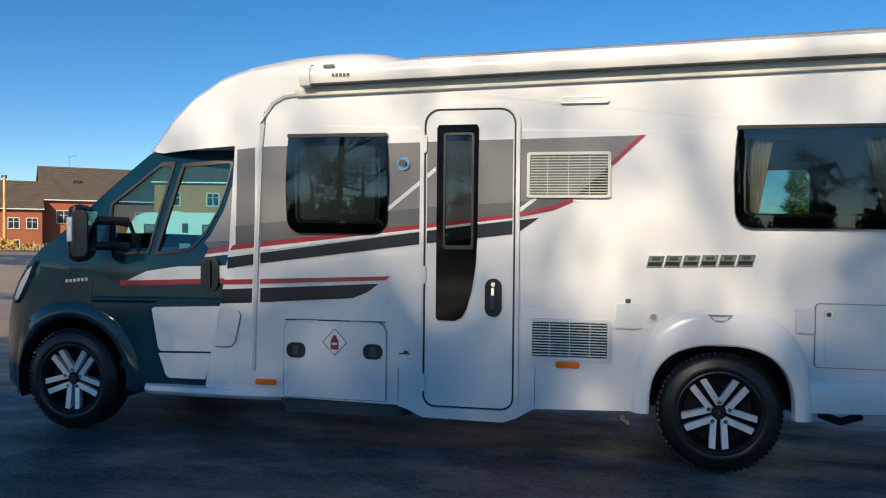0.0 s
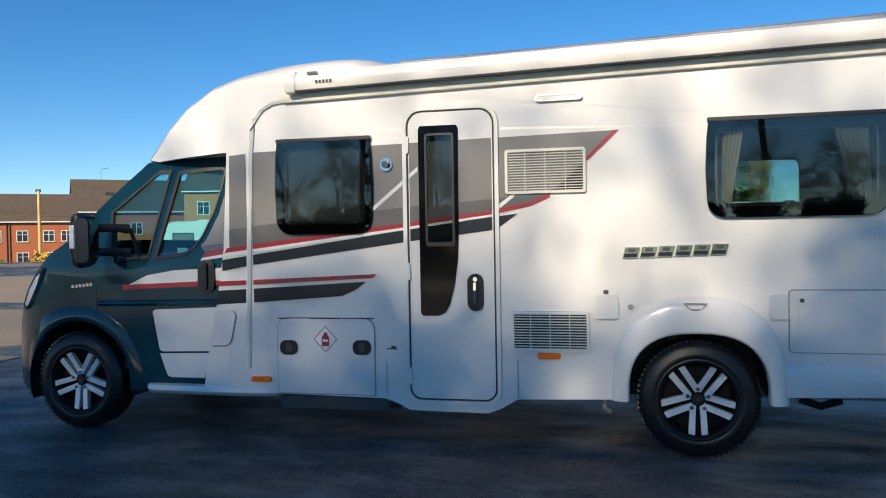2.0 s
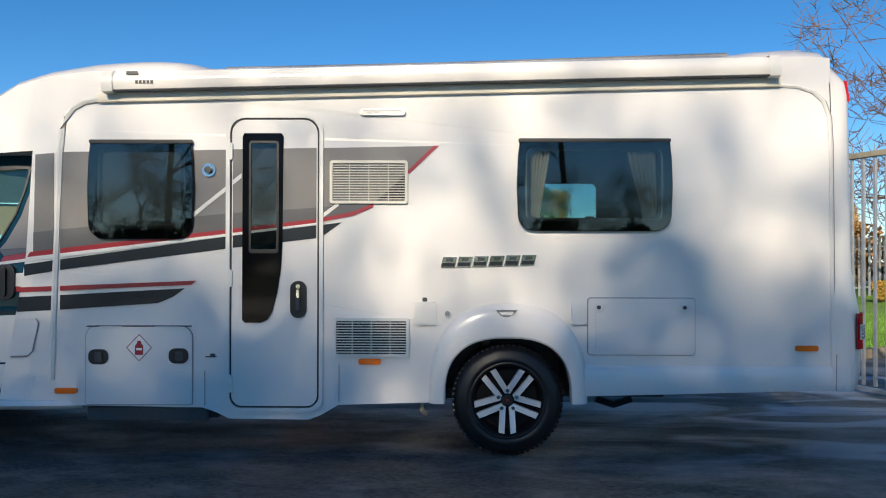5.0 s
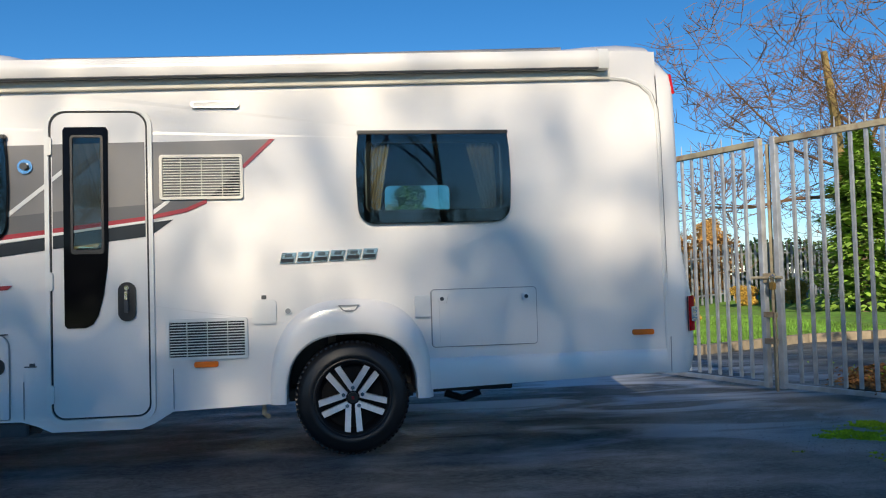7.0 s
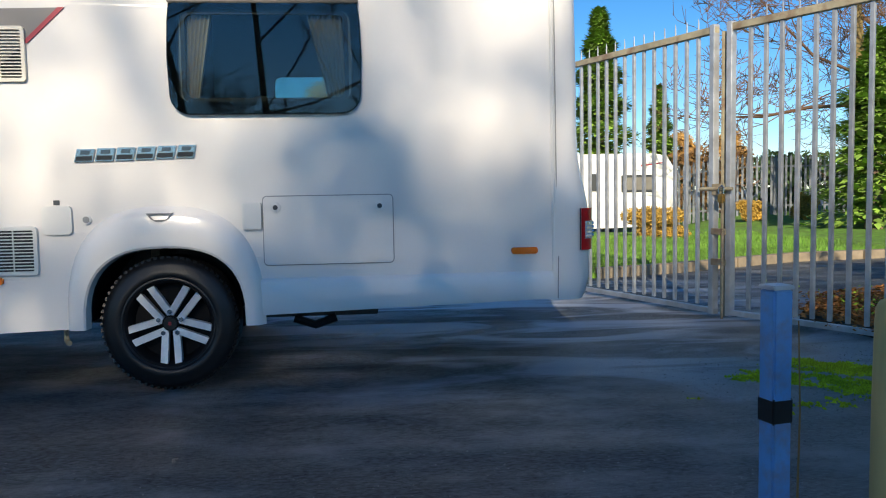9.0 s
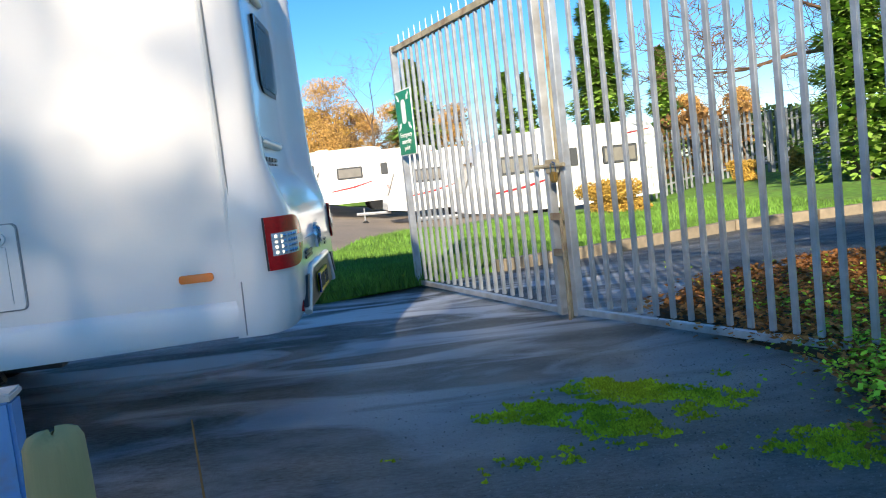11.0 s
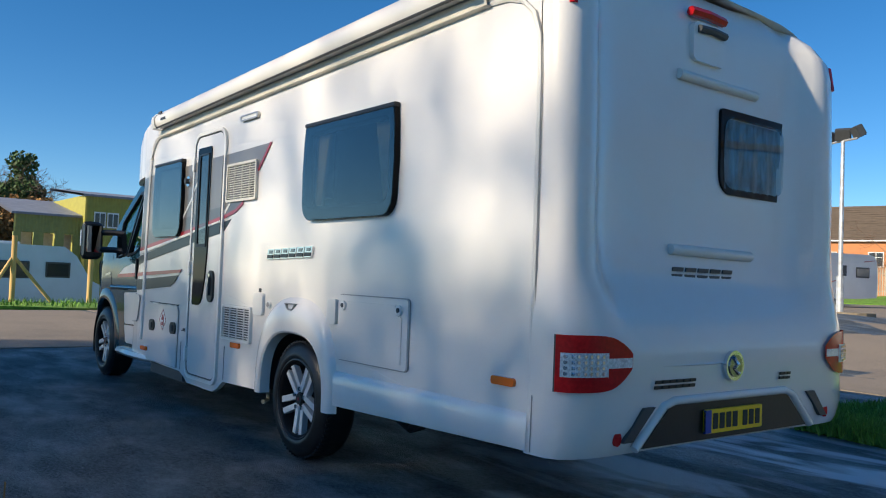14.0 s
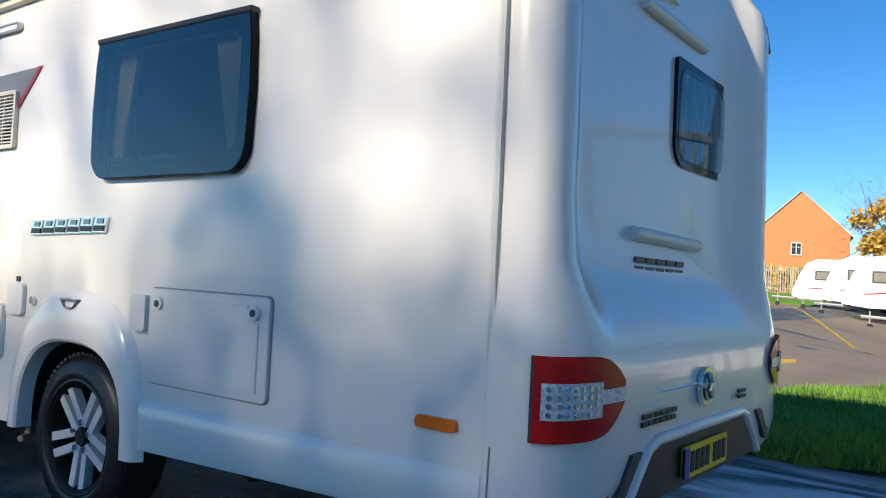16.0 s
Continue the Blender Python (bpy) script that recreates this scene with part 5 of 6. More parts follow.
def lawn_area(r):
    x, y = r.uniform(0.1, 9), 3.9 + 8 * r.random() ** 1.6
    return (x, y) if inside(x, y, LAWN_OUT) else None


scatter("grass", 46000, lawn_area, lambda r, x, y, z, V, F: blade(r, x, y, z, V, F, 0.07), GRASSB, "short green grass blades on the verge", "grass", lambda x, y: height(x, y) + 0.03 + 0.09 * max(0.0, noise.noise(Vector((x * 0.6, y * 0.6, 3.0))) + 0.4) - 0.01, 2)


def edge_area(r):
    i = r.randrange(2)
    if i:
        t = r.random()
        return (0.9 + 2.1 * t + r.gauss(0, 0.05), 4.2 - 0.25 * math.sin(t * 3.1) + 0.2 * t + r.gauss(0, 0.07))
    return (r.uniform(-23, -17.2), -4 + 14 * r.random())


scatter("verge_weeds", 5000, edge_area, lambda r, x, y, z, V, F: blade(r, x, y, z, V, F, 0.2 if x < -10 else 0.11, 0.02 if x < -10 else 0.008), GRASSB, "ragged grass along the verge edges", "grass", lambda x, y: height(x, y) + 0.03, 3)
SOIL_OUT = [(4.3, 1.5), (4.45, 0.75), (4.62, 0.1), (4.50, -0.4), (4.30, -1.2), (7.5, -2.2), (8.0, 2.2), (6.2, 3.0), (5.0, 2.5)]


def soil_area(r):
    x, y = r.uniform(4.0, 8), r.uniform(-2.2, 3)
    return (x, y) if inside(x, y, SOIL_OUT) or (r.random() < 0.2 and inside(x + 0.28 * r.random(), y, SOIL_OUT)) else None


scatter("fallen_leaves", 30000, soil_area, lambda r, x, y, z, V, F: flat_leaf(r, x, y, z, V, F, 0.019), LEAF_DEAD, "brown and orange fallen leaves on the soil", "leaves", lambda x, y: 0.05, 4)
scatter("weeds", 17000, lambda r: (r.gauss(4.95, 0.24), r.gauss(-0.8, 0.36)) if r.random() < 0.75 else (r.uniform(4.7, 7.4), r.gauss(0.6, 0.8)), lambda r, x, y, z, V, F: flat_leaf(r, x, y, z, V, F, 0.015, 0.10), LEAF_W, "low green weeds among the leaves", "weeds", lambda x, y: 0.03, 5)


def moss_area(r):
    x, y = r.uniform(2.6, 4.6), r.uniform(-1.7, 0.5)
    d = ((x - 3.62) / 0.48) ** 2 + ((y + 0.16) / 0.36) ** 2
    e = min(0.2 + ((x - 4.2) / 0.35) ** 2 + ((y + 0.95) / 0.25) ** 2, 1.0 + ((x - 3.4) / 0.7) ** 2 + ((y + 0.6) / 0.4) ** 2)
    n = 0.6 * noise.noise(Vector((x * 3.1, y * 3.1, 0))) + 0.5 * noise.noise(Vector((x * 9, y * 9, 2))) + 0.35 * noise.noise(Vector((x * 24, y * 24, 5)))
    return (x, y) if n > 0.42 * min(d, e) - 0.36 + 1.1 * r.random() else None


def tuft(rnd, x, y, z, V, F):
    k, s, h = len(V), rnd.uniform(0.004, 0.012), rnd.uniform(0.004, 0.015)
    a = rnd.uniform(0, 6.28)
    for i in range(4):
        V.append((x + s * math.cos(a + i * 1.57), y + s * math.sin(a + i * 1.57), z))
    V.append((x, y, z + h))
    for i in range(4):
        F.append((k + i, k + (i + 1) % 4, k + 4))


scatter("moss", 9000, moss_area, tuft, MOSS, "yellow-green moss patches on the asphalt", "moss", lambda x, y: 0.001, 6)
STONE = mat("pale grit", (0.20, 0.20, 0.19), 0.9, rand=0.5)
scatter("grit", 26000, lambda r: (r.gauss(4.0, 0.55), r.gauss(-0.75, 0.55)) if r.random() < 0.35 else (r.uniform(-4.5, 4.5), r.uniform(-3.8, 1.0)), lambda r, x, y, z, V, F: flat_leaf(r, x, y, z - 0.003, V, F, 0.0045, 0.004), STONE, "pale grit on the asphalt", "grit", lambda x, y: 0.001, 7)


# ---- gate ----
def gate_leaf(p0, p1, bars, label):
    p0, p1 = Vector((*p0, 0)), Vector((*p1, 0))
    length = (p1 - p0).length
    g = thing("gate", label, "gate", (p0.x, p0.y, 0), math.degrees(math.atan2((p1 - p0).y, (p1 - p0).x)), "double gate")
    part("bottom_rail", box(0.0, -0.025, 0.03, length, 0.025, 0.070, 0.004), GALV, g)
    part("top_rail", box(0.0, -0.025, 2.23, length, 0.025, 2.285, 0.004), RUSTY, g, "rusty top rail")
    for x, w in ((0.028, 0.026), (length - 0.028, 0.026)):
        part("stile", box(x - w, -0.03, 0.02, x + w, 0.03, 2.30, 0.004), GALV, g)
    first = None
    for i in range(bars):
        x = 0.07 + (length - 0.14) * (i + 1) / (bars + 1)
        if first is None:
            first = part("bar", box(-0.016, -0.012, 0.085, 0.016, 0.012, 2.23, 0.003), GALV, g)
            pin = part("spike", tube([(0, 0, 2.28), (0, 0, 2.34), (0, 0, 2.38)], [0.007, 0.006, 0.002], 5), GALV, g)
            first.location.x = pin.location.x = x
        else:
            for src in (first, pin):
                q = src.copy()
                scene.collection.objects.link(q)
                q.location.x = x
    return g


g1 = gate_leaf((2.87, 4.36), (3.80, 1.87), 18, "galvanised steel bar gate leaf with a rusty top rail")
g2 = gate_leaf((3.86, 1.80), (5.06, -0.60), 18, "galvanised steel bar gate leaf, closed beside its twin")
ps = thing("gate_lock", "rusty slide bolt with a brass padlock on the gate", "lock", (3.83, 1.835, 0), -64)
part("bolt_bar", tube([(-0.17, -0.05, 1.02), (0.14, -0.05, 1.02)], 0.014, 8), RUSTY, ps)
part("bolt_plate", box(-0.06, -0.05, 0.97, 0.06, -0.03, 1.06, 0.004), RUSTY, ps)
part("padlock", box(0.03, -0.095, 0.91, 0.09, -0.06, 0.98, 0.01), BRASS, ps, "tarnished brass padlock")
part("shackle", tube([(0.035, -0.078, 0.98), (0.035, -0.078, 1.03), (0.06, -0.078, 1.045), (0.085, -0.078, 1.03), (0.085, -0.078, 0.98)], 0.006, 6), CHROME, ps)
part("stop_post", box(-0.014, 0.0, 0.0, 0.014, 0.03, 2.24, 0.004), RUSTY, ps)
for z in (0.42, 0.66):
    part("strap", box(-0.07, -0.045, z, 0.07, -0.03, z + 0.05, 0.003), RUSTY, ps)
part("drop_bolt", tube([(0.05, -0.05, 0.0), (0.05, -0.05, 0.7)], 0.011, 6), RUSTY, ps)
sgn = thing("safety_sign", "green and white emergency assembly point sign wired to the gate", "sign", (2.90, 4.27, 0), -69.5)
part("panel", box(0.0, -0.06, 1.26, 0.40, -0.052, 1.86, 0.003), WHITE_SIGN, sgn)
part("green_field", box(0.012, -0.0635, 1.272, 0.388, -0.060, 1.848), GREEN_SIGN, sgn)
for x, z, a in ((0.08, 1.79, -45), (0.32, 1.79, 225), (0.08, 1.53, 45), (0.32, 1.53, 135)):
    c, s = math.cos(radians(a)), math.sin(radians(a))
    pts = [(0.045, 0), (0.0, 0.03), (0.0, 0.011), (-0.045, 0.011), (-0.045, -0.011), (0.0, -0.011), (0.0, -0.03)]
    part("arrow", plate([(x + u * c - v * s, z + u * s + v * c) for u, v in pts], (), -0.066, -0.0632), WHITE_SIGN, sgn)
part("centre_mark", plate(rr(0.15, 1.55, 0.25, 1.77, 0.04), (), -0.066, -0.0632), WHITE_SIGN, sgn)


def words(text, size, x, y, z, parent, material, name="lettering"):
    cu = bpy.data.curves.new(name, "FONT")
    cu.body, cu.size, cu.extrude, cu.align_x = text, size, 0.001, "CENTER"
    tmp = bpy.data.objects.new(name, cu)
    me = bpy.data.meshes.new_from_object(tmp)
    bpy.data.objects.remove(tmp)
    me.materials.append(material)
    ob = new(name, me)
    ob.parent = parent
    ob.matrix_basis = pose(x, y, z, 90, 0, 0)
    return ob


for t, z in (("Emergency", 1.43), ("assembly", 1.37), ("point", 1.31)):
    words(t, 0.065, 0.20, -0.066, z, sgn, WHITE_SIGN)

# ---- posts by the camera's way ----
bp = thing("blue_post", "faded blue steel post with a flat white cap", "post", (2.140, -2.240, 0), 12)
part("shaft", box(-0.031, -0.031, 0.0, 0.031, 0.031, 0.768, 0.006), BLUEPAINT, bp)
part("cap", box(-0.034, -0.034, 0.766, 0.034, 0.034, 0.778, 0.003), GALV, bp)
part("tape_band", box(-0.033, -0.033, 0.40, 0.033, 0.033, 0.47, 0.004), BLACK, bp, "black tape wound round the post")
wp = thing("wooden_post", "weathered round-topped wooden post", "post", (2.320, -2.463, 0), 20)
wrows = [[(r * math.cos(a) * (1 + 0.1 * math.sin(3 * a)), r * math.sin(a), z + 0.004 * math.sin(2 * a + 1) * (z > 0.7) + 0.002 * math.sin(5 * a) * (z > 0.7)) for a in [i * 2 * math.pi / 14 for i in range(14)]] for r, z in ((0.042, 0), (0.041, 0.5), (0.038, 0.70), (0.036, 0.745), (0.030, 0.757), (0.018, 0.763), (0.004, 0.765))]
part("shaft", grid(wrows, True), POSTWOOD, wp, "", 50)

st = thing("dry_stalk", "single dry orange plant stalk by the posts", "stalk", (2.352, -1.98, 0))
part("stem", tube([(0, 0, 0), (0.006, 0, 0.35), (0.0, 0.004, 0.63)], [0.004, 0.003, 0.002], 5), LEAF_BR, st)


# ---- trees ----
def tree_mesh(height_, seed, levels=5, spread=0.55, trunk=0.16, base=0.25, twigs=3, droop=0.0, up=0.25, rmin=0.004):
    """Tapered trunk, limbs and twigs; returns two bmesh-like lists: the trunk and the crown."""
    rnd = random.Random(seed)
    T, C = ([], []), ([], [])

    def seg(store, a, b, ra, rb, n):
        V, F = store
        t = (b - a).normalized()
        u = t.cross(Vector((0.3, 0.9, 0.2))).normalized()
        v = t.cross(u)
        k = len(V)
        for p, r in ((a, ra), (b, rb)):
            for i in range(n):
                q = 2 * math.pi * i / n
                V.append(tuple(p + r * (u * math.cos(q) + v * math.sin(q))))
        for i in range(n):
            F.append((k + i, k + (i + 1) % n, k + n + (i + 1) % n, k + n + i))

    def grow(p, d, length, r, lev):
        store = T if lev == 0 else C
        steps = 4 if lev == 0 else 3
        pts = [p]
        for i in range(steps):
            jit = Vector((rnd.gauss(0, 1), rnd.gauss(0, 1), rnd.gauss(0, 1))) * (0.05 if lev == 0 else 0.18)
            d = (d + jit + Vector((0, 0, up * (0.3 if lev else 0.1) - droop * lev * 0.08))).normalized()
            q = p + d * length / steps
            r2 = r * (0.85 if i < steps - 1 else 0.7)
            seg(store, p, q, r, r2, 7 if lev == 0 else (5 if lev < 3 else 3))
            p, r = q, r2
            pts.append(p)
        if lev < levels:
            kids = (6 if lev == 0 else twigs + (lev < 3))
            for j in range(kids):
                f = rnd.uniform(base if lev == 0 else 0.25, 1.0)
                i = min(steps - 1, int(f * steps))
                o = pts[i].lerp(pts[i + 1], f * steps - i)
                side = Vector((rnd.gauss(0, 1), rnd.gauss(0, 1), rnd.gauss(0.1, 0.5))).normalized()
                nd = (d * (1 - spread) + side * spread * 1.3).normalized()
                grow(o, nd, length * rnd.uniform(0.5, 0.75), max(rmin, r * rnd.uniform(0.5, 0.75)), lev + 1)
    grow(Vector((0, 0, 0)), Vector((0, 0, 1)), height_ * 0.55, trunk, 0)
    return T, C


def leaves_into(V, F, rnd, center, radii, n, s, power=0.5):
    for _ in range(n):
        d = Vector((rnd.gauss(0, 1), rnd.gauss(0, 1), rnd.gauss(0, 1))).normalized() * rnd.random() ** power
        p = Vector((center[0] + d.x * radii[0], center[1] + d.y * radii[1], center[2] + d.z * radii[2]))
        a, b = Vector((rnd.gauss(0, 1), rnd.gauss(0, 1), rnd.gauss(0, 1))).normalized(), Vector((rnd.gauss(0, 1), rnd.gauss(0, 1), rnd.gauss(0, 1))).normalized()
        q = s * rnd.uniform(0.6, 1.4)
        k = len(V)
        V += [tuple(p + a * q), tuple(p + b * q * 0.7), tuple(p - a * q), tuple(p - b * q * 0.7)]
        F.append((k, k + 1, k + 2, k + 3))


def bare_tree(x, y, h, seed, label, bark=BARK, twig=TWIG, leaf=None, nleaf=0, leaf_s=0.12, lz=(0.3, 0.75), **kw):
    t = thing("tree", label, "tree", (x, y, height(x, y) - 0.02))
    (tv, tf), (cv, cf) = tree_mesh(h, seed, **kw)
    raw("trunk", tv, tf, bark, t)
    raw("crown", cv, cf, twig, t)
    if leaf:
        rnd = random.Random(seed + 100)
        V, F = [], []
        for _ in range(14):
            a, z = rnd.uniform(0, 6.28), rnd.uniform(*lz) * h
            r = rnd.uniform(0.2, 0.9) * h * 0.2
            leaves_into(V, F, rnd, (r * math.cos(a), r * math.sin(a), z), (h * 0.12, h * 0.12, h * 0.09), nleaf // 14, leaf_s)
        raw("foliage", V, F, leaf, t)
    return t


def conifer(x, y, h, r, seed, label, n=7000, s=0.16, base=0.03, material=LEAF_D):
    t = thing("conifer", label, "conifer", (x, y, height(x, y) - 0.02))
    part("trunk", tube([(0, 0, 0), (0, 0, h * 0.5), (0, 0, h * 0.95)], [r * 0.12, r * 0.07, 0.02], 7), BARK, t)
    rnd, V, F = random.Random(seed), [], []
    for _ in range(n):
        f = rnd.random() ** 0.8
        z = h * (base + (1 - base) * f)
        rr_ = r * (1 - f) ** 0.8 * (0.75 + 0.25 * math.sin(f * 40 + rnd.random())) * rnd.uniform(0.55, 1.05) + 0.03
        a = rnd.uniform(0, 6.28)
        p = Vector((rr_ * math.cos(a), rr_ * math.sin(a), z))
        out = Vector((math.cos(a), math.sin(a), rnd.uniform(-0.6, 0.5))).normalized()
        side = out.cross(Vector((0, 0, 1))).normalized()
        q = s * rnd.uniform(0.6, 1.5)
        k = len(V)
        V += [tuple(p - side * q * 0.45), tuple(p + out * q * 1.2), tuple(p + side * q * 0.45), tuple(p - out * q * 0.4)]
        F.append((k, k + 1, k + 2, k + 3))
    raw("crown", V, F, material, t)
    return t


def bush(x, y, rx, ry, h, seed, material, label, n=3500, s=0.07, name="bush", category="bush"):
    t = thing(name, label, category, (x, y, height(x, y)))
    rnd, V, F = random.Random(seed), [], []
    for _ in range(12):
        a, f = rnd.uniform(0, 6.28), rnd.random() ** 0.5
        z = h * rnd.uniform(0.2, 0.8)
        leaves_into(V, F, rnd, (rx * 0.65 * f * math.cos(a), ry * 0.65 * f * math.sin(a), z), (rx * 0.45, ry * 0.45, h * 0.25), n // 12, s, 0.4)
    raw("foliage", [(a, b, max(0.01, c)) for a, b, c in V], F, material, t)
    bm = bmesh.new()
    for i in range(5):
        a = i * 1.26
        tube([(0.1 * math.cos(a), 0.1 * math.sin(a), 0), (rx * 0.3 * math.cos(a), ry * 0.3 * math.sin(a), h * 0.6)], [0.03, 0.01], 5, bm)
    part("stems", bm, BARK, t)
    return t


bare_tree(13.4, 14.8, 12.5, 11, "large bare tree with ochre mossy limbs and fine reddish twigs", BARK2, TWIG, levels=6, twigs=3, spread=0.6, trunk=0.2, base=0.15, up=0.35, rmin=0.011)
bare_tree(19, 17, 11, 12, "bare tree with fine twigs behind the fence", BARK2, TWIG, levels=6, twigs=3, trunk=0.2, base=0.2, rmin=0.009)
conifer(12.2, 12.6, 4.4, 1.7, 5, "bushy green conifer on the lawn", 9000, 0.14, material=LEAF_G)
conifer(14.0, 13.6, 4.0, 1.8, 6, "bushy green conifer on the lawn", 7000, 0.14, material=LEAF_G)
conifer(4.1, 41.3, 8.1, 2.9, 7, "green pointed conifer beyond the caravans", 10000, 0.25, material=LEAF_G)
conifer(14.0, 39.8, 10.8, 2.9, 8, "tall narrow green conifer", 12000, 0.26, material=LEAF_G)
conifer(9.2, 42, 7.0, 1.3, 9, "slim dark conifer beyond the caravans", 5000, 0.22, material=LEAF_G)
conifer(10.6, 43, 6.8, 1.3, 10, "slim dark conifer beyond the caravans", 5000, 0.22, material=LEAF_G)
conifer(17.4, 39.8, 6.6, 1.6, 22, "olive green conifer beyond the fence", 6000, 0.22, material=LEAF_G)
bare_tree(1.6, 44, 9.5, 21, "thin reddish bare birch", BARK, TWIG, levels=5, trunk=0.12, twigs=3, base=0.3)
for i, (x, y, h) in enumerate(((-1.5, 50, 9), (1.0, 52, 8), (3.5, 54, 8.5), (6.5, 52, 7), (19.9, 42, 4.6), (23.5, 44, 4.8))):
    bare_tree(x, y, h, 30 + i, "autumn tree with thinning orange-brown leaves", BARK, TWIG, LEAF_O, 14000, 0.055, (0.2, 0.9), levels=5, trunk=0.14, twigs=3)
bush(6.5, 10.6, 0.62, 0.5, 0.66, 41, LEAF_Y, "rounded ochre bush of dry stems", 16000, 0.022)
bush(12.07, 18.2, 0.45, 0.4, 0.68, 42, LEAF_Y, "low tan shrub stump on the lawn", 6000, 0.03)
bush(13.4, 17.6, 0.4, 0.4, 0.8, 43, LEAF_Y, "low tan shrub stump on the lawn", 6000, 0.03)
bush(6.7, 0.9, 0.95, 1.1, 2.7, 44, LEAF_G, "ivy-covered bush beside the gate", 6000, 0.055)
bush(7.2, -1.0, 0.9, 0.9, 1.6, 45, LEAF_G, "low evergreen bush beside the gate", 3000, 0.05)
for i in range(7):
    bush(10.5 + i * 3.0, 25.0 - (i % 3) * 0.6, 1.9, 1.2, 2.0 + 0.35 * (i * 5 % 3), 230 + i, LEAF_BR if i % 3 == 1 else LEAF_D, "tangled hedge bush behind the steel fence", 2600, 0.11)
# far wooded hill beyond the works
for i in range(9):
    bare_tree(-96 + (i % 3) * 7, -2 + i * 4.2, 9 + (i * 37 % 5), 50 + i, "far bare woodland tree", BARK, BARK, LEAF_Y if i % 2 else None, 1500, 0.4, (0.1, 0.5), levels=4, trunk=0.25, twigs=4, base=0.15)
for i, (y, h) in enumerate(((6.5, 8.6), (10.5, 9.2), (14.0, 8.4), (18.5, 7.8))):
    bush(-80 - i, y, 4.0, 3.2, h, 60 + i, LEAF_BR, "dense russet thicket on the far hill", 7000, 0.22)
bare_tree(-90, 13.8, 13.5, 64, "round-headed dark bare tree on the hill", BARK, BARK, LEAF_D, 9000, 0.22, (0.4, 0.95), levels=5, trunk=0.3, twigs=4, base=0.2, rmin=0.02)
# tall unseen trees added behind the camera to shade the yard: dense middle, thinning crown
def windbreak(x, y, seed):
    t = thing("tree", "tall unseen tree with thinning foliage added to dapple the sunlight", "tree", (x, y, height(x, y)), 0, "windbreak trees")
    (tv, tf), (cv, cf) = tree_mesh(17, seed, levels=3, twigs=3, trunk=0.16, base=0.4, spread=0.5, rmin=0.012)
    raw("trunk", tv, tf, BARK, t)
    raw("crown", cv, cf, BARK, t)
    rnd, V, F = random.Random(seed), [], []
    n = 0
    while n < 6900:
        z = rnd.uniform(9.5, 17.2)
        a, r = rnd.uniform(0, 6.28), 2.1 * rnd.random() ** 0.5
        px, py = r * math.cos(a), r * math.sin(a)
        # leaf density set by height: full shade low on the van, dapples above
        dens = 1.0 if z < 12.9 else max(0.006, 0.66 * math.exp(-(z - 12.9) * 1.45))
        clump = noise.noise(Vector(((px + x) * 2.4, 0.3, z * 0.17))) + 0.5 * noise.noise(Vector(((px + x) * 5.0, 4.3, z * 0.5)))
        if rnd.random() > dens * (1.0 + 0.95 * clump):
            continue
        n += 1
        leaves_into(V, F, rnd, (px, py, z), (0.15, 0.15, 0.15), 1, 0.115)
    raw("foliage", V, F, LEAF_D, t)


for i, x in enumerate((-11.4, -8.3, -5.2, -2.1, 1.0, 4.0)):
    windbreak(x, -26 + (i % 2) * 0.8, 170 + i)
for i in range(20):
    bare_tree(-36 + i * 3.9, -44 - (i * 13 % 7), 7.5 + (i * 7 % 3), 90 + i, "low bare tree across the field", BARK, BARK, LEAF_D, 2500, 0.22, (0.05, 0.35), levels=4, trunk=0.16, twigs=4, base=0.1, rmin=0.02)


# ---- far fences ----
def palisade(p0, p1, hgt, pitch, label, material=PALISADE, limit=300):
    p0, p1 = Vector(p0), Vector(p1)
    L = (p1 - p0).length
    f = thing("palisade_fence", label, "fence", (p0.x, p0.y, 0), math.degrees(math.atan2((p1 - p0).y, (p1 - p0).x)))
    dirv = (p1 - p0) / L
    zt = lambda s: height(p0.x + dirv.x * s, p0.y + dirv.y * s)
    me = None
    n = min(limit, int(L / pitch))
    for i in range(n):
        s = L * (i + 0.5) / n
        if me is None:
            bm = plate([(-0.035, 0.05), (0.035, 0.05), (0.035, hgt - 0.12), (0.0, hgt), (-0.035, hgt - 0.12)], (), -0.012, 0.012)
            o = part("pale", bm, material, f)
            me = o.data
        else:
            o = new("pale", me)
            o.parent = f
        o.location = (s, 0, zt(s))
    for z in (0.35, hgt - 0.4):
        part("rail", grid([[(s, y, zt(s) + z + dz) for y, dz in ((0.015, 0), (0.055, 0), (0.055, 0.05), (0.015, 0.05))] for s in [L * k / 12 for k in range(13)]], True), material, f)
    for k in range(int(L / 2.75) + 1):
        s = min(L, k * 2.75)
        part("post", box(s - 0.05, 0.02, zt(s), s + 0.05, 0.10, zt(s) + hgt - 0.1), material, f)
    return f


STEEL_F = mat("dull steel pales", (0.20, 0.22, 0.24), 0.6, metal=0.3, var=0.2, scale=3, rand=0.15)
palisade((8.6, 21.0), (27.5, 19.4), 2.0, 0.155, "grey steel palisade fence behind the lawn", STEEL_F)
palisade((-34, 50), (3.0, 57), 1.9, 0.15, "weathered palisade fence below the houses")
palisade((-36, 24), (-27, 32), 1.6, 0.15, "white grey palisade fence below a hedge")
for i in range(4):
    bush(-40 + i * 2.6, 26.5 + i * 2.3, 1.7, 1.5, 2.4, 120 + i, LEAF_Y if i % 2 else LEAF_G, "straggly hedge bush behind the fence", 2500, 0.12)
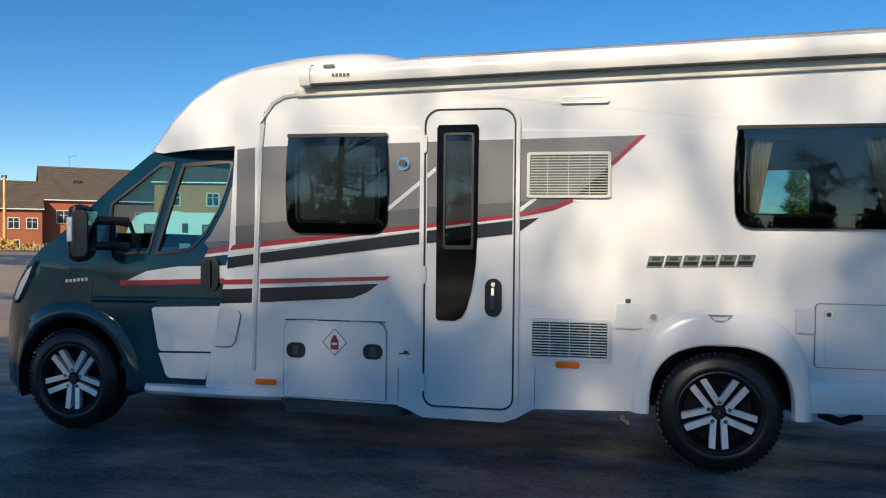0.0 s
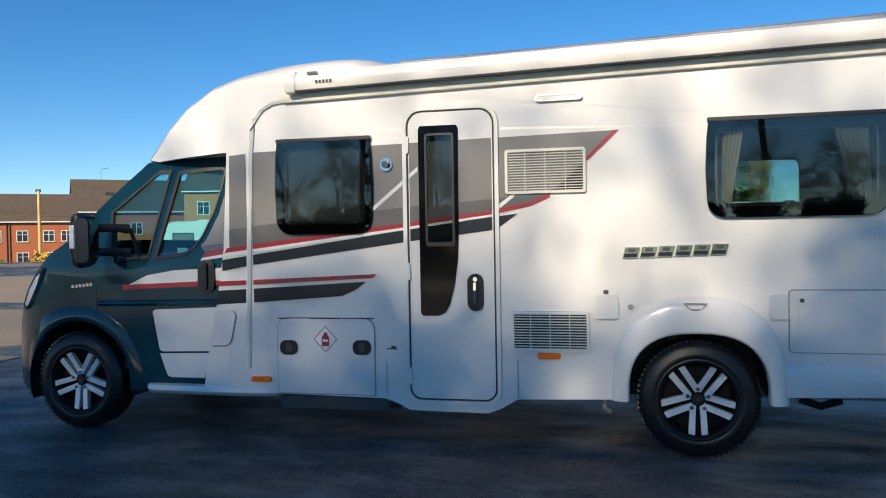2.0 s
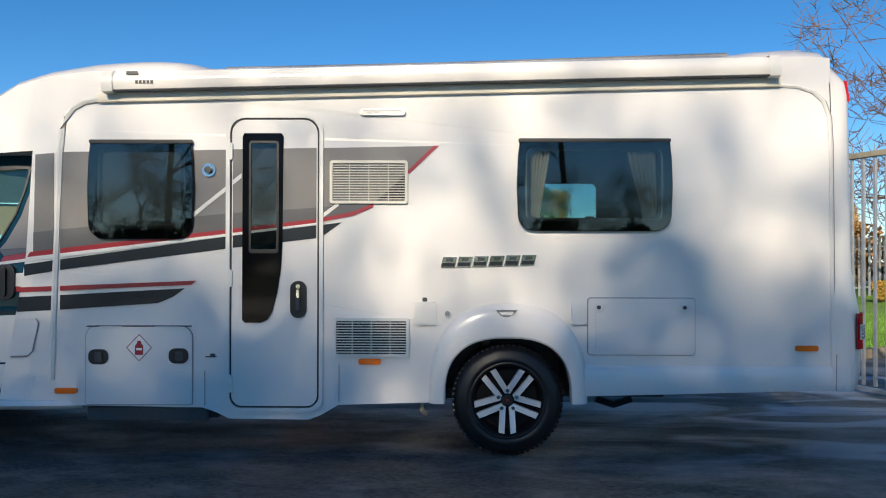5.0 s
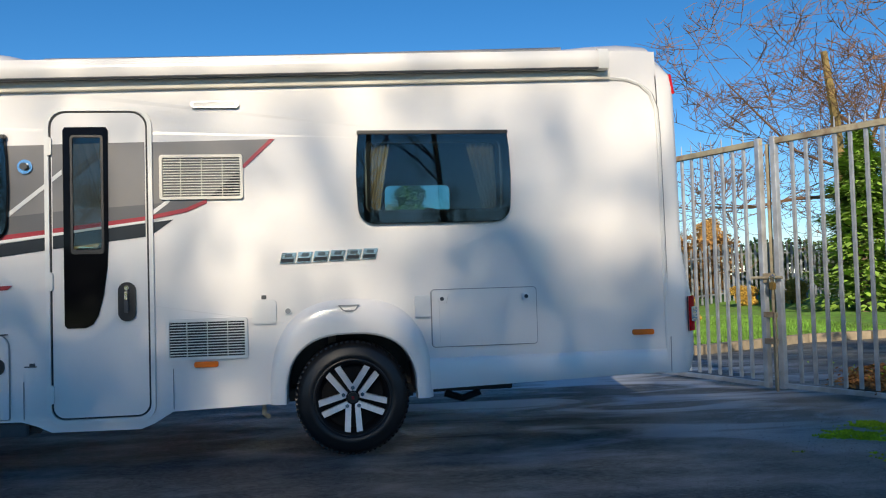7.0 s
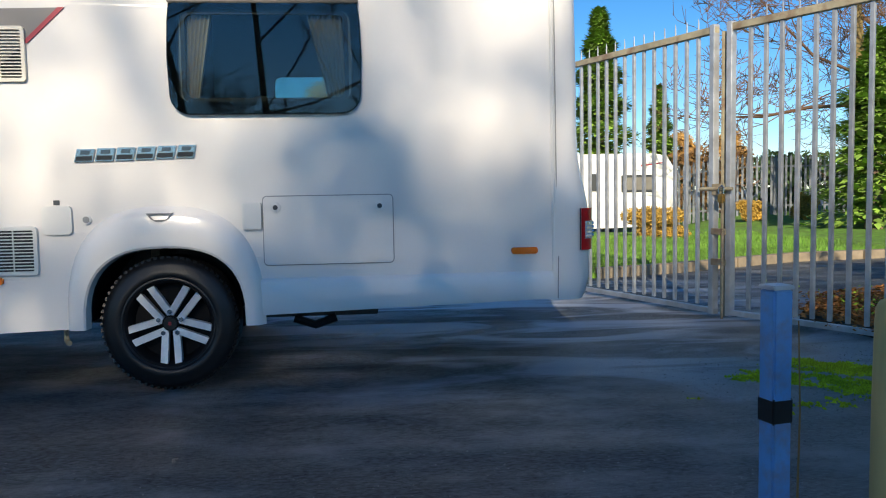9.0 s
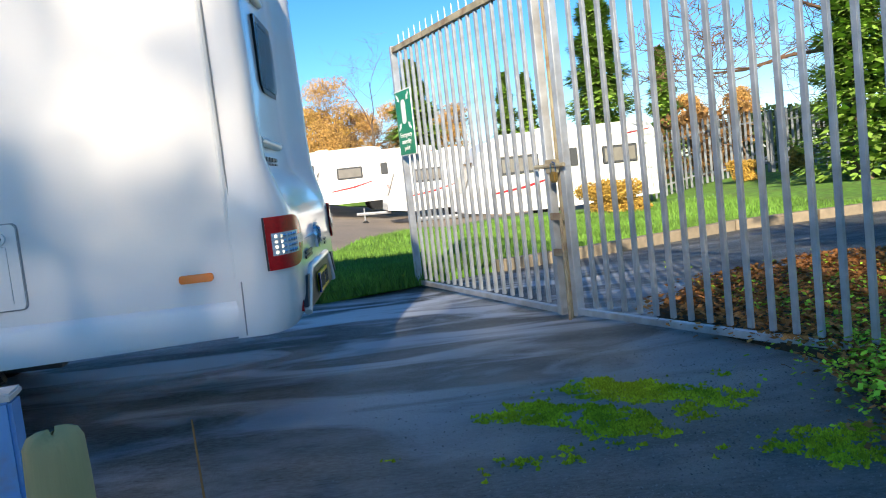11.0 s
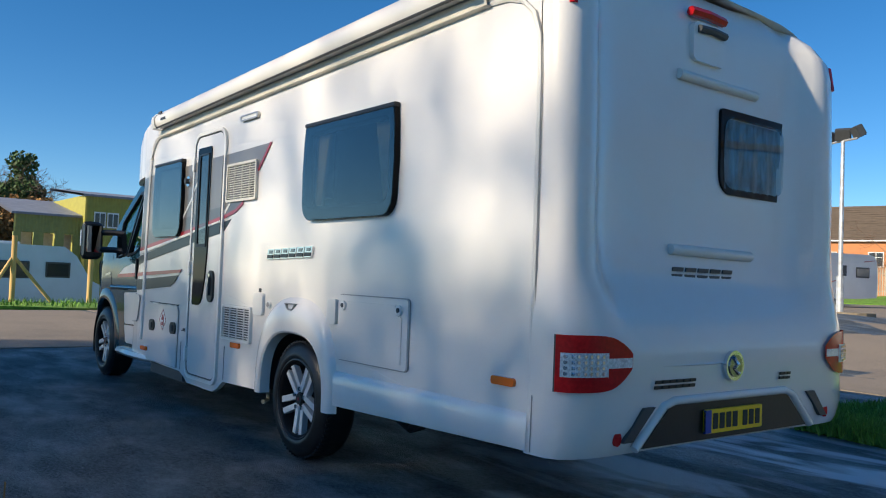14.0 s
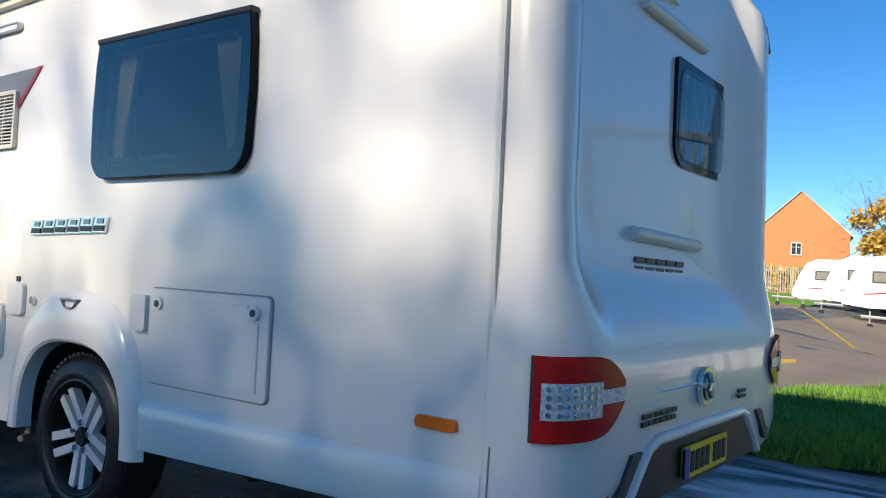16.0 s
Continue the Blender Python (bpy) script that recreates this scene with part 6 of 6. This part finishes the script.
ww = thing("water_tank_trailer", "small grey bowser trailer parked by the fence", "trailer", (-30.5, 23.5, height(-30.5, 23.5)), 40)
part("tank", tube([(-1.0, 0, 0.85), (-0.9, 0, 0.85), (0.9, 0, 0.85), (1.0, 0, 0.85)], [0.25, 0.42, 0.42, 0.25], 14), GALV, ww, "", 50)
part("chassis", box(-1.1, -0.4, 0.35, 1.1, 0.4, 0.45), GREY_IN, ww)
part("wheel", disc(0, -0.45, 0.3, 0.3, 0.16), RUBBER, ww)
part("wheel", disc(0, 0.45, 0.3, 0.3, 0.16), RUBBER, ww)
part("hazard_panel", box(-0.3, -0.5, 0.5, 0.3, -0.46, 0.75), AMBER, ww)


# ---- houses ----
def house_window(parent, x, z, w, h, y=-0.03):
    fr = part("window", plate(rr(x - w / 2, z, x + w / 2, z + h, 0.01, 1), [rr(x - w / 2 + 0.07, z + 0.07, x - 0.03, z + h - 0.07, 0.005, 1), rr(x + 0.03, z + 0.07, x + w / 2 - 0.07, z + h - 0.07, 0.005, 1)], y, 0.02), UPVC, parent)
    part("pane", box(x - w / 2 + 0.05, y + 0.02, z + 0.05, x + w / 2 - 0.05, y + 0.03, z + h - 0.05), PANE, fr)
    part("glazing_bar", box(x - w / 2 + 0.05, y - 0.002, z + h * 0.62, x + w / 2 - 0.05, y + 0.018, z + h * 0.62 + 0.04), UPVC, fr)
    part("sill", box(x - w / 2 - 0.06, y - 0.05, z - 0.07, x + w / 2 + 0.06, y + 0.02, z), CONC, fr)


def house(at, rz, length, depth, eave, ridge, brick, windows, label, ridge_axis="x", foot=None):
    h = thing("house", label, "house", (at[0], at[1], height(at[0], at[1]) if foot is None else foot), rz)
    if ridge_axis == "x":
        part("wall", box(0, 0, -0.3, length, depth, eave), brick, h)
        gab = bmesh.new()
        for x in (0.0, length):
            vs = [gab.verts.new(p) for p in ((x, 0, eave), (x, depth, eave), (x, depth / 2, ridge))]
            gab.faces.new(vs)
        part("gable", gab, brick, h)
        ro = part("roof", grid([[(x, y, z) for y, z in ((-0.3, eave - 0.1), (depth / 2, ridge + 0.1), (depth + 0.3, eave - 0.1), (depth + 0.3, eave - 0.22), (depth / 2, ridge - 0.02), (-0.3, eave - 0.22))] for x in (-0.2, length + 0.2)], True), ROOFT, h)
        nc = int((ridge - eave) / 0.22)
        for k in range(nc):
            f0 = k / nc
            part("tile_course", grid([[(x, -0.3 + f * (depth / 2 + 0.3) - 0.02, eave - 0.1 + f * (ridge + 0.2 - eave) + dz) for f, dz in ((f0, 0.045), (f0 + 1 / nc, 0.012))] for x in (-0.2, length + 0.2)]), ROOFT, ro)
        part("gutter", box(-0.2, -0.38, eave - 0.22, length + 0.2, -0.28, eave - 0.10), UPVC, h)
    else:
        part("wall", plate([(0, -0.3), (length, -0.3), (length, eave), (length / 2, ridge), (0, eave)], (), 0, depth), brick, h)
        part("roof", grid([[(x, y, z) for x, z in ((-0.25, eave - 0.12), (length / 2, ridge + 0.12), (length + 0.25, eave - 0.12), (length + 0.25, eave - 0.24), (length / 2, ridge - 0.0), (-0.25, eave - 0.24))] for y in (-0.12, depth)], True), ROOFT, h)
        part("verge_board", tube([(-0.25, -0.14, eave - 0.15), (length / 2, -0.14, ridge + 0.06), (length + 0.25, -0.14, eave - 0.15)], 0.05, 4), UPVC, h)
    for x, z, w, hh in windows:
        house_window(h, x, z, w, hh)
    return h


RZT = 42
ex, ey = math.cos(radians(RZT)), math.sin(radians(RZT))
bx, by = -67.0, 69.5
t1 = house((bx - ex * 8, by - ey * 8), RZT, 14.6, 8, 5.3, 8.3, BRICK, [(x, 2.95, 1.15, 1.25) for x in (1.3, 3.6, 6.6, 9.2, 11.8, 13.6)] + [(x, 0.5, 1.2, 1.3) for x in (3.6, 9.2, 11.8)], "red brick terraced house with brown tiled roof")
part("drain_pipe", tube([(7.7, -0.06, 0), (7.7, -0.06, 5.1)], 0.05, 6), SEAM, t1)
part("drain_pipe", tube([(8.0, -0.06, 0), (8.0, -0.06, 5.1)], 0.05, 6), SEAM, t1)
part("satellite_dish", disc(5.4, -0.3, 2.8, 0.3, 0.05, 14), GREY_IN, t1)
t2 = house((bx + ex * 6.7 - ey * 1.5, by + ey * 6.7 + ex * 1.5), RZT, 13, 9, 6.4, 10.2, BRICK, [(2.2, 3.6, 1.5, 1.5), (6.5, 3.6, 1.3, 1.4), (10.5, 3.6, 1.3, 1.4)], "taller red brick house with roof lights")
for x, z in ((3.4, 8.3), (7.0, 7.6)):
    part("roof_light", box(x, 2.0, z - 0.2, x + 0.8, 2.6, z + 0.35), PANE, t2)
part("aerial", tube([(3.2, 4.5, 10.2), (3.2, 4.5, 11.6), (4.0, 4.5, 11.7)], 0.03, 4), GREY_IN, t2)
up = thing("utility_pole", "wooden utility pole before the terrace", "pole", (-53.5, 58.0, height(-53.5, 58)))
part("shaft", tube([(0, 0, 0), (0, 0, 7.6)], [0.16, 0.12], 8), POSTWOOD, up)
part("cap_fitting", box(-0.3, -0.06, 7.5, 0.2, 0.06, 7.75), GREY_IN, up)
house((-19.2, 79.6), 12, 8.6, 9, 6.1, 10.2, BRICK_O, [(4.0, 4.1, 0.95, 1.2)], "orange brick gable end house with one small window", "y", foot=0.8)
house((-47, 71.5), 14, 26, 8, 5.6, 9.0, BRICK_O, [(x, 3.0, 1.3, 1.4) for x in (2, 6, 9.5, 13, 17, 20, 23.4)] + [(x, 0.4, 1.4, 1.5) for x in (4, 13, 22)], "orange brick terrace with brown tiled roof", foot=0.75)
bare_tree(-19.5, 68, 8.5, 140, "bare twiggy tree by the houses", BARK, TWIG, levels=5, trunk=0.15, twigs=3, base=0.15)
bare_tree(-24.5, 66, 6.5, 141, "bare twiggy tree by the houses", BARK, TWIG, levels=5, trunk=0.13, twigs=3, base=0.15)
bare_tree(-6.5, 72, 11, 142, "autumn tree with thinning orange-brown leaves", BARK, TWIG, LEAF_Y, 4000, 0.2, (0.15, 0.7), levels=5, trunk=0.18, twigs=3)
bare_tree(-2.5, 70, 10, 143, "autumn tree with thinning orange-brown leaves", BARK, TWIG, LEAF_Y, 4000, 0.2, (0.15, 0.7), levels=5, trunk=0.18, twigs=3)
bare_tree(-29.5, 56, 7, 144, "leafy green young tree by the houses", BARK, TWIG, LEAF_G, 4000, 0.16, (0.2, 0.85), levels=4, trunk=0.12, twigs=3)
for i in range(6):
    bush(-14 + i * 3.2, 62.5 + i * 0.8, 2.0, 1.2, 2.2, 150 + i, LEAF_Y, "brown hedge bush behind the fence", 1500, 0.16)


# ---- works buildings ----
def corrugated(parent, name, x, y0, y1, z0, z1, material):
    rows = []
    n = int((y1 - y0) / 0.1)
    for i in range(n + 1):
        y = y0 + (y1 - y0) * i / n
        d = 0.03 if i % 2 else 0.0
        rows.append([(x + d, y, z0), (x + d, y, z1)])
    return part(name, grid(rows), material, parent)


wk = thing("works_building", "ochre and moss green corrugated works building with grey roof", "building", (-54, 0, height(-54, 0)))
ZB = -height(-54, 0)
corrugated(wk, "low_wall", 0, 7.8, 11.9, 3.15 + ZB, 4.4 + ZB, CORR2)
for y0, y1 in ((7.8, 8.25), (9.0, 9.6), (10.3, 10.85), (11.45, 11.9)):
    part("pier", box(-0.3, y0, 0, 0.02, y1, 3.15 + ZB), CORR2, wk)
for y0, y1 in ((8.25, 9.0), (9.6, 10.3), (10.85, 11.45)):
    part("shutter_door", box(-0.7, y0, 0, -0.6, y1, 3.15 + ZB), SHUTTER, wk)
part("low_roof", grid([[(0.2, y, 4.45 + ZB), (-9, y, 5.9 + ZB), (-9, y, 5.7 + ZB), (0.2, y, 4.3 + ZB)] for y in (7.6, 11.9)], True), ROOFGREY, wk)
corrugated(wk, "tall_wall", 0.8, 11.9, 22.0, 0, 5.85 + ZB, CORR)
part("side_wall", box(-9, 11.92, 0, 0.78, 12.0, 5.85 + ZB), CORR, wk)
part("tall_roof", grid([[(1.0, y, 5.9 + ZB), (-9, y, 6.9 + ZB), (-9, y, 6.7 + ZB), (1.0, y, 5.75 + ZB)] for y in (11.7, 22.2)], True), ROOFGREY, wk)
for y in (12.85, 13.7, 16.2, 18.4):
    w = part("window", box(0.84, y - 0.38, 3.7 + ZB, 0.90, y + 0.38, 4.75 + ZB), UPVC, wk)
    part("pane", box(0.905, y - 0.31, 3.8 + ZB, 0.91, y - 0.03, 4.65 + ZB), PANE, w)
    part("pane", box(0.905, y + 0.03, 3.8 + ZB, 0.91, y + 0.31, 4.65 + ZB), PANE, w)
part("lean_to_sign", box(0.84, 14.0, 1.9 + ZB, 0.92, 16.6, 2.5 + ZB), UPVC, wk)

# parked camper van
cv = thing("camper_van", "pale blue-white high-top camper van parked beyond the verge", "van", (-27.0, 2.9, height(-27, 2.9)), -90)
prof = [(-2.9, 0.4), (-2.9, 1.3), (-2.6, 1.45), (-2.1, 2.3), (-1.7, 2.6), (2.9, 2.65), (3.0, 2.4), (3.0, 0.4)]
o = part("body", plate(prof, (), -1.0, 1.0, [], [0.7, 1.2, 1.8, 2.2]), VANBLUE, cv, "", 30)
for v in o.data.vertices:
    v.co.y *= 1 - 0.12 * max(0, v.co.z - 1.2) / 1.4
o2 = [(-1.9, -1.1, 1.5, 2.05), (-0.6, 0.9, 1.45, 2.05), (1.2, 1.9, 1.45, 2.05), (2.1, 2.7, 1.5, 2.05)]
for x0, x1, z0, z1 in o2:
    for s in (-1, 1):
        w = part("window", box(x0, s * 0.98, z0, x1, s * 0.955, z1, 0.01), GREY_IN, cv)
        part("pane", box(x0 + 0.06, s * 0.985, z0 + 0.06, x1 - 0.06, s * 0.975, z1 - 0.06), PANE, w)
for x in (-1.9, 1.7):
    for s in (-0.9, 0.9):
        part("wheel", disc(x, s, 0.34, 0.34, 0.22), RUBBER, cv)
part("roof_vent", box(-0.4, -0.3, 2.6, 0.3, 0.3, 2.72, 0.03), UPVC, cv)
for x, y, lean in ((-21.0, 2.12, 1), (-20.5, 4.05, 0)):
    p = thing("timber_post", "weathered timber straining post with raking struts" if lean else "weathered timber fence post", "post", (x, y, height(x, y) - 0.02))
    part("shaft", tube([(0, 0, 0), (0, 0, 2.0)], 0.075, 8), POSTWOOD, p, "", 50)
    if lean:
        part("strut", tube([(0, 1.1, 0.05), (0, 0.05, 1.35)], 0.05, 8), POSTWOOD, p, "", 50)
        part("strut", tube([(0.3, -0.8, 0.05), (0, -0.05, 1.35)], 0.05, 8), POSTWOOD, p, "", 50)


# ---- caravans ----
def caravan():
    c = thing("caravan", "white touring caravan parked in a row", "caravan", (0, 0, 0), 0, "parked caravans")
    prof = [(0.0, 0.55), (0.05, 0.95), (0.35, 1.75), (0.7, 2.35), (1.2, 2.55), (5.0, 2.58), (5.4, 2.5), (5.6, 2.2), (5.65, 1.2), (5.6, 0.5), (4.0, 0.42), (1.0, 0.42)]
    o = part("body", plate(prof, (), -1.1, 1.1), CARAVAN, c, "", 30)
    for s in (-1, 1):
        y = s * 1.1
        for x0, x1, z0, z1 in ((1.1, 2.2, 1.45, 1.95), (4.0, 5.0, 1.45, 1.95)):
            w = part("window", box(x0, y - s * 0.01, z0, x1, y + s * 0.03, z1, 0.02), GREY_IN, c)
            part("pane", box(x0 + 0.07, y + s * 0.03, z0 + 0.07, x1 - 0.07, y + s * 0.036, z1 - 0.07), BLIND, w)
        part("door_window", box(3.0, y, 1.5, 3.3, y + s * 0.02, 2.0, 0.02), GREY_IN, c)
        part("stripe", plate([(0.8, 0.95), (1.8, 1.05), (2.6, 1.25), (2.55, 1.28), (1.7, 1.11), (0.8, 1.0)], (), y + (0.002 if s > 0 else -0.006), y + (0.006 if s > 0 else -0.002)), RED, c)
        part("stripe", plate([(4.6, 2.2), (5.4, 2.3), (5.4, 2.33), (4.6, 2.24)], (), y + (0.002 if s > 0 else -0.006), y + (0.006 if s > 0 else -0.002)), RED, c)
        part("wheel", disc(2.7, s * 0.98, 0.33, 0.33, 0.2), RUBBER, c)
        part("tail_lamp", box(5.62, s * 0.8, 0.9, 5.68, s * 1.0, 1.3, 0.01), REDLENS, c)
    rows_ = [[(0.09 + (z - 1.05) * 0.385 - 0.035, y, z) for y in (-0.95, 0, 0.95)] for z in (1.1, 1.5, 1.9)]
    part("front_window", grid(rows_), PANE, c)
    part("hitch", tube([(0.2, 0, 0.45), (-1.1, 0, 0.5)], 0.06, 6), GALV, c)
    part("jockey_wheel", disc(-0.8, 0, 0.12, 0.12, 0.06), RUBBER, c)
    part("jockey_post", tube([(-0.8, 0, 0.12), (-0.8, 0, 0.7)], 0.03, 6), GALV, c)
    part("skylight", box(2.4, -0.3, 2.56, 3.0, 0.3, 2.66, 0.03), UPVC, c)
    return c


def spot(x, y, rz):
    return pose(x, y, height(x, y), 0, 0, rz)


base_c = caravan()
base_c.matrix_basis = spot(4.40, 19.6, 4)
tagged(base_c, "white touring caravan with red swoosh parked beyond the lawn")
for x, y, rz in ((2.2, 27.6, 6), (-1.0, 32.6, 8), (-3.4, 36.2, 8), (-5.0, 40.2, 8), (-7.4, 45.2, 8), (-25.9, 33.6, 31), (-15.9, 33.3, 80), (-19.2, 33.6, 82)):
    copy_thing(base_c, spot(x, y, rz))

# ---- car park lamp and lines ----
lp = thing("car_park_lamp", "tall galvanised lamp column with three floodlights", "lamp", (-6.5, 20.0, height(-6.5, 20)))
part("base", tube([(0, 0, 0), (0, 0, 1.1)], 0.10, 10), GALV, lp)
part("column", tube([(0, 0, 1.1), (0, 0, 4.85)], [0.065, 0.05], 10), GALV, lp)
part("cross_arm", tube([(-0.5, 0.2, 4.85), (0.5, -0.2, 4.85)], 0.03, 6), GALV, lp)
for dx, dy, a in ((-0.5, 0.2, 60), (0.5, -0.2, -60), (0, 0, 0)):
    m = pose(dx, dy, 5.03, 30, 0, a + 20)
    bm = box(-0.2, -0.1, -0.16, 0.2, 0.1, 0.16, 0.02)
    bmesh.ops.transform(bm, matrix=m, verts=bm.verts[:])
    part("floodlight", bm, GREY_IN, lp)
tagged(part("lamp_island", disc(-6.5, 20.0, height(-6.5, 20) + 0.05, 0.9, 0.16, 20, "z"), CONC), "concrete island round the lamp foot", "kerb", kind="structure")


def road_line(pts, w, name="road_marking"):
    bm = bmesh.new()
    for (x0, y0), (x1, y1) in zip(pts, pts[1:]):
        d = Vector((x1 - x0, y1 - y0, 0))
        n = Vector((-d.y, d.x, 0)).normalized() * w / 2
        for k in range(6):
            a, b = Vector((x0, y0, 0)) + d * k / 6, Vector((x0, y0, 0)) + d * (k + 1) / 6
            vs = [bm.verts.new((p.x, p.y, height(p.x, p.y) + 0.02)) for p in (a - n, b - n, b + n, a + n)]
            bm.faces.new(vs)
    tagged(part(name, bm, LINE), "faded yellow painted line on the car park", "marking", kind="structure")


road_line([(-7.5, 44), (1.2, 15.5)], 0.12)
road_line([(-0.2, 10.6), (0.35, 11.6)], 0.3)
road_line([(-3.3, 18.8), (-2.4, 19.4)], 0.3)
road_line([(-9, 29), (-3, 21)], 0.1)
# kerb along the road behind the gate
kpts = [(3.7, 4.82), (4.73, 5.17), (6.76, 6.16), (9, 6.45), (14, 5.95), (22, 5.5)]
bm = bmesh.new()
for (x0, y0), (x1, y1) in zip(kpts, kpts[1:]):
    n = max(1, int(math.hypot(x1 - x0, y1 - y0) / 0.9))
    for k in range(n):
        a, b = (x0 + (x1 - x0) * k / n, y0 + (y1 - y0) * k / n), (x0 + (x1 - x0) * (k + 0.97) / n, y0 + (y1 - y0) * (k + 0.97) / n)
        d = Vector((b[0] - a[0], b[1] - a[1], 0))
        m = Matrix.Translation(((a[0] + b[0]) / 2, (a[1] + b[1]) / 2, 0.04)) @ Matrix.Rotation(math.atan2(d.y, d.x), 4, "Z")
        bmesh.ops.create_cube(bm, size=1, matrix=m @ Matrix.Diagonal((d.length, 0.12, 0.16, 1)))
tagged(part("kerb", bm, CONC), "pale concrete kerb edging the lawn", "kerb", kind="structure")
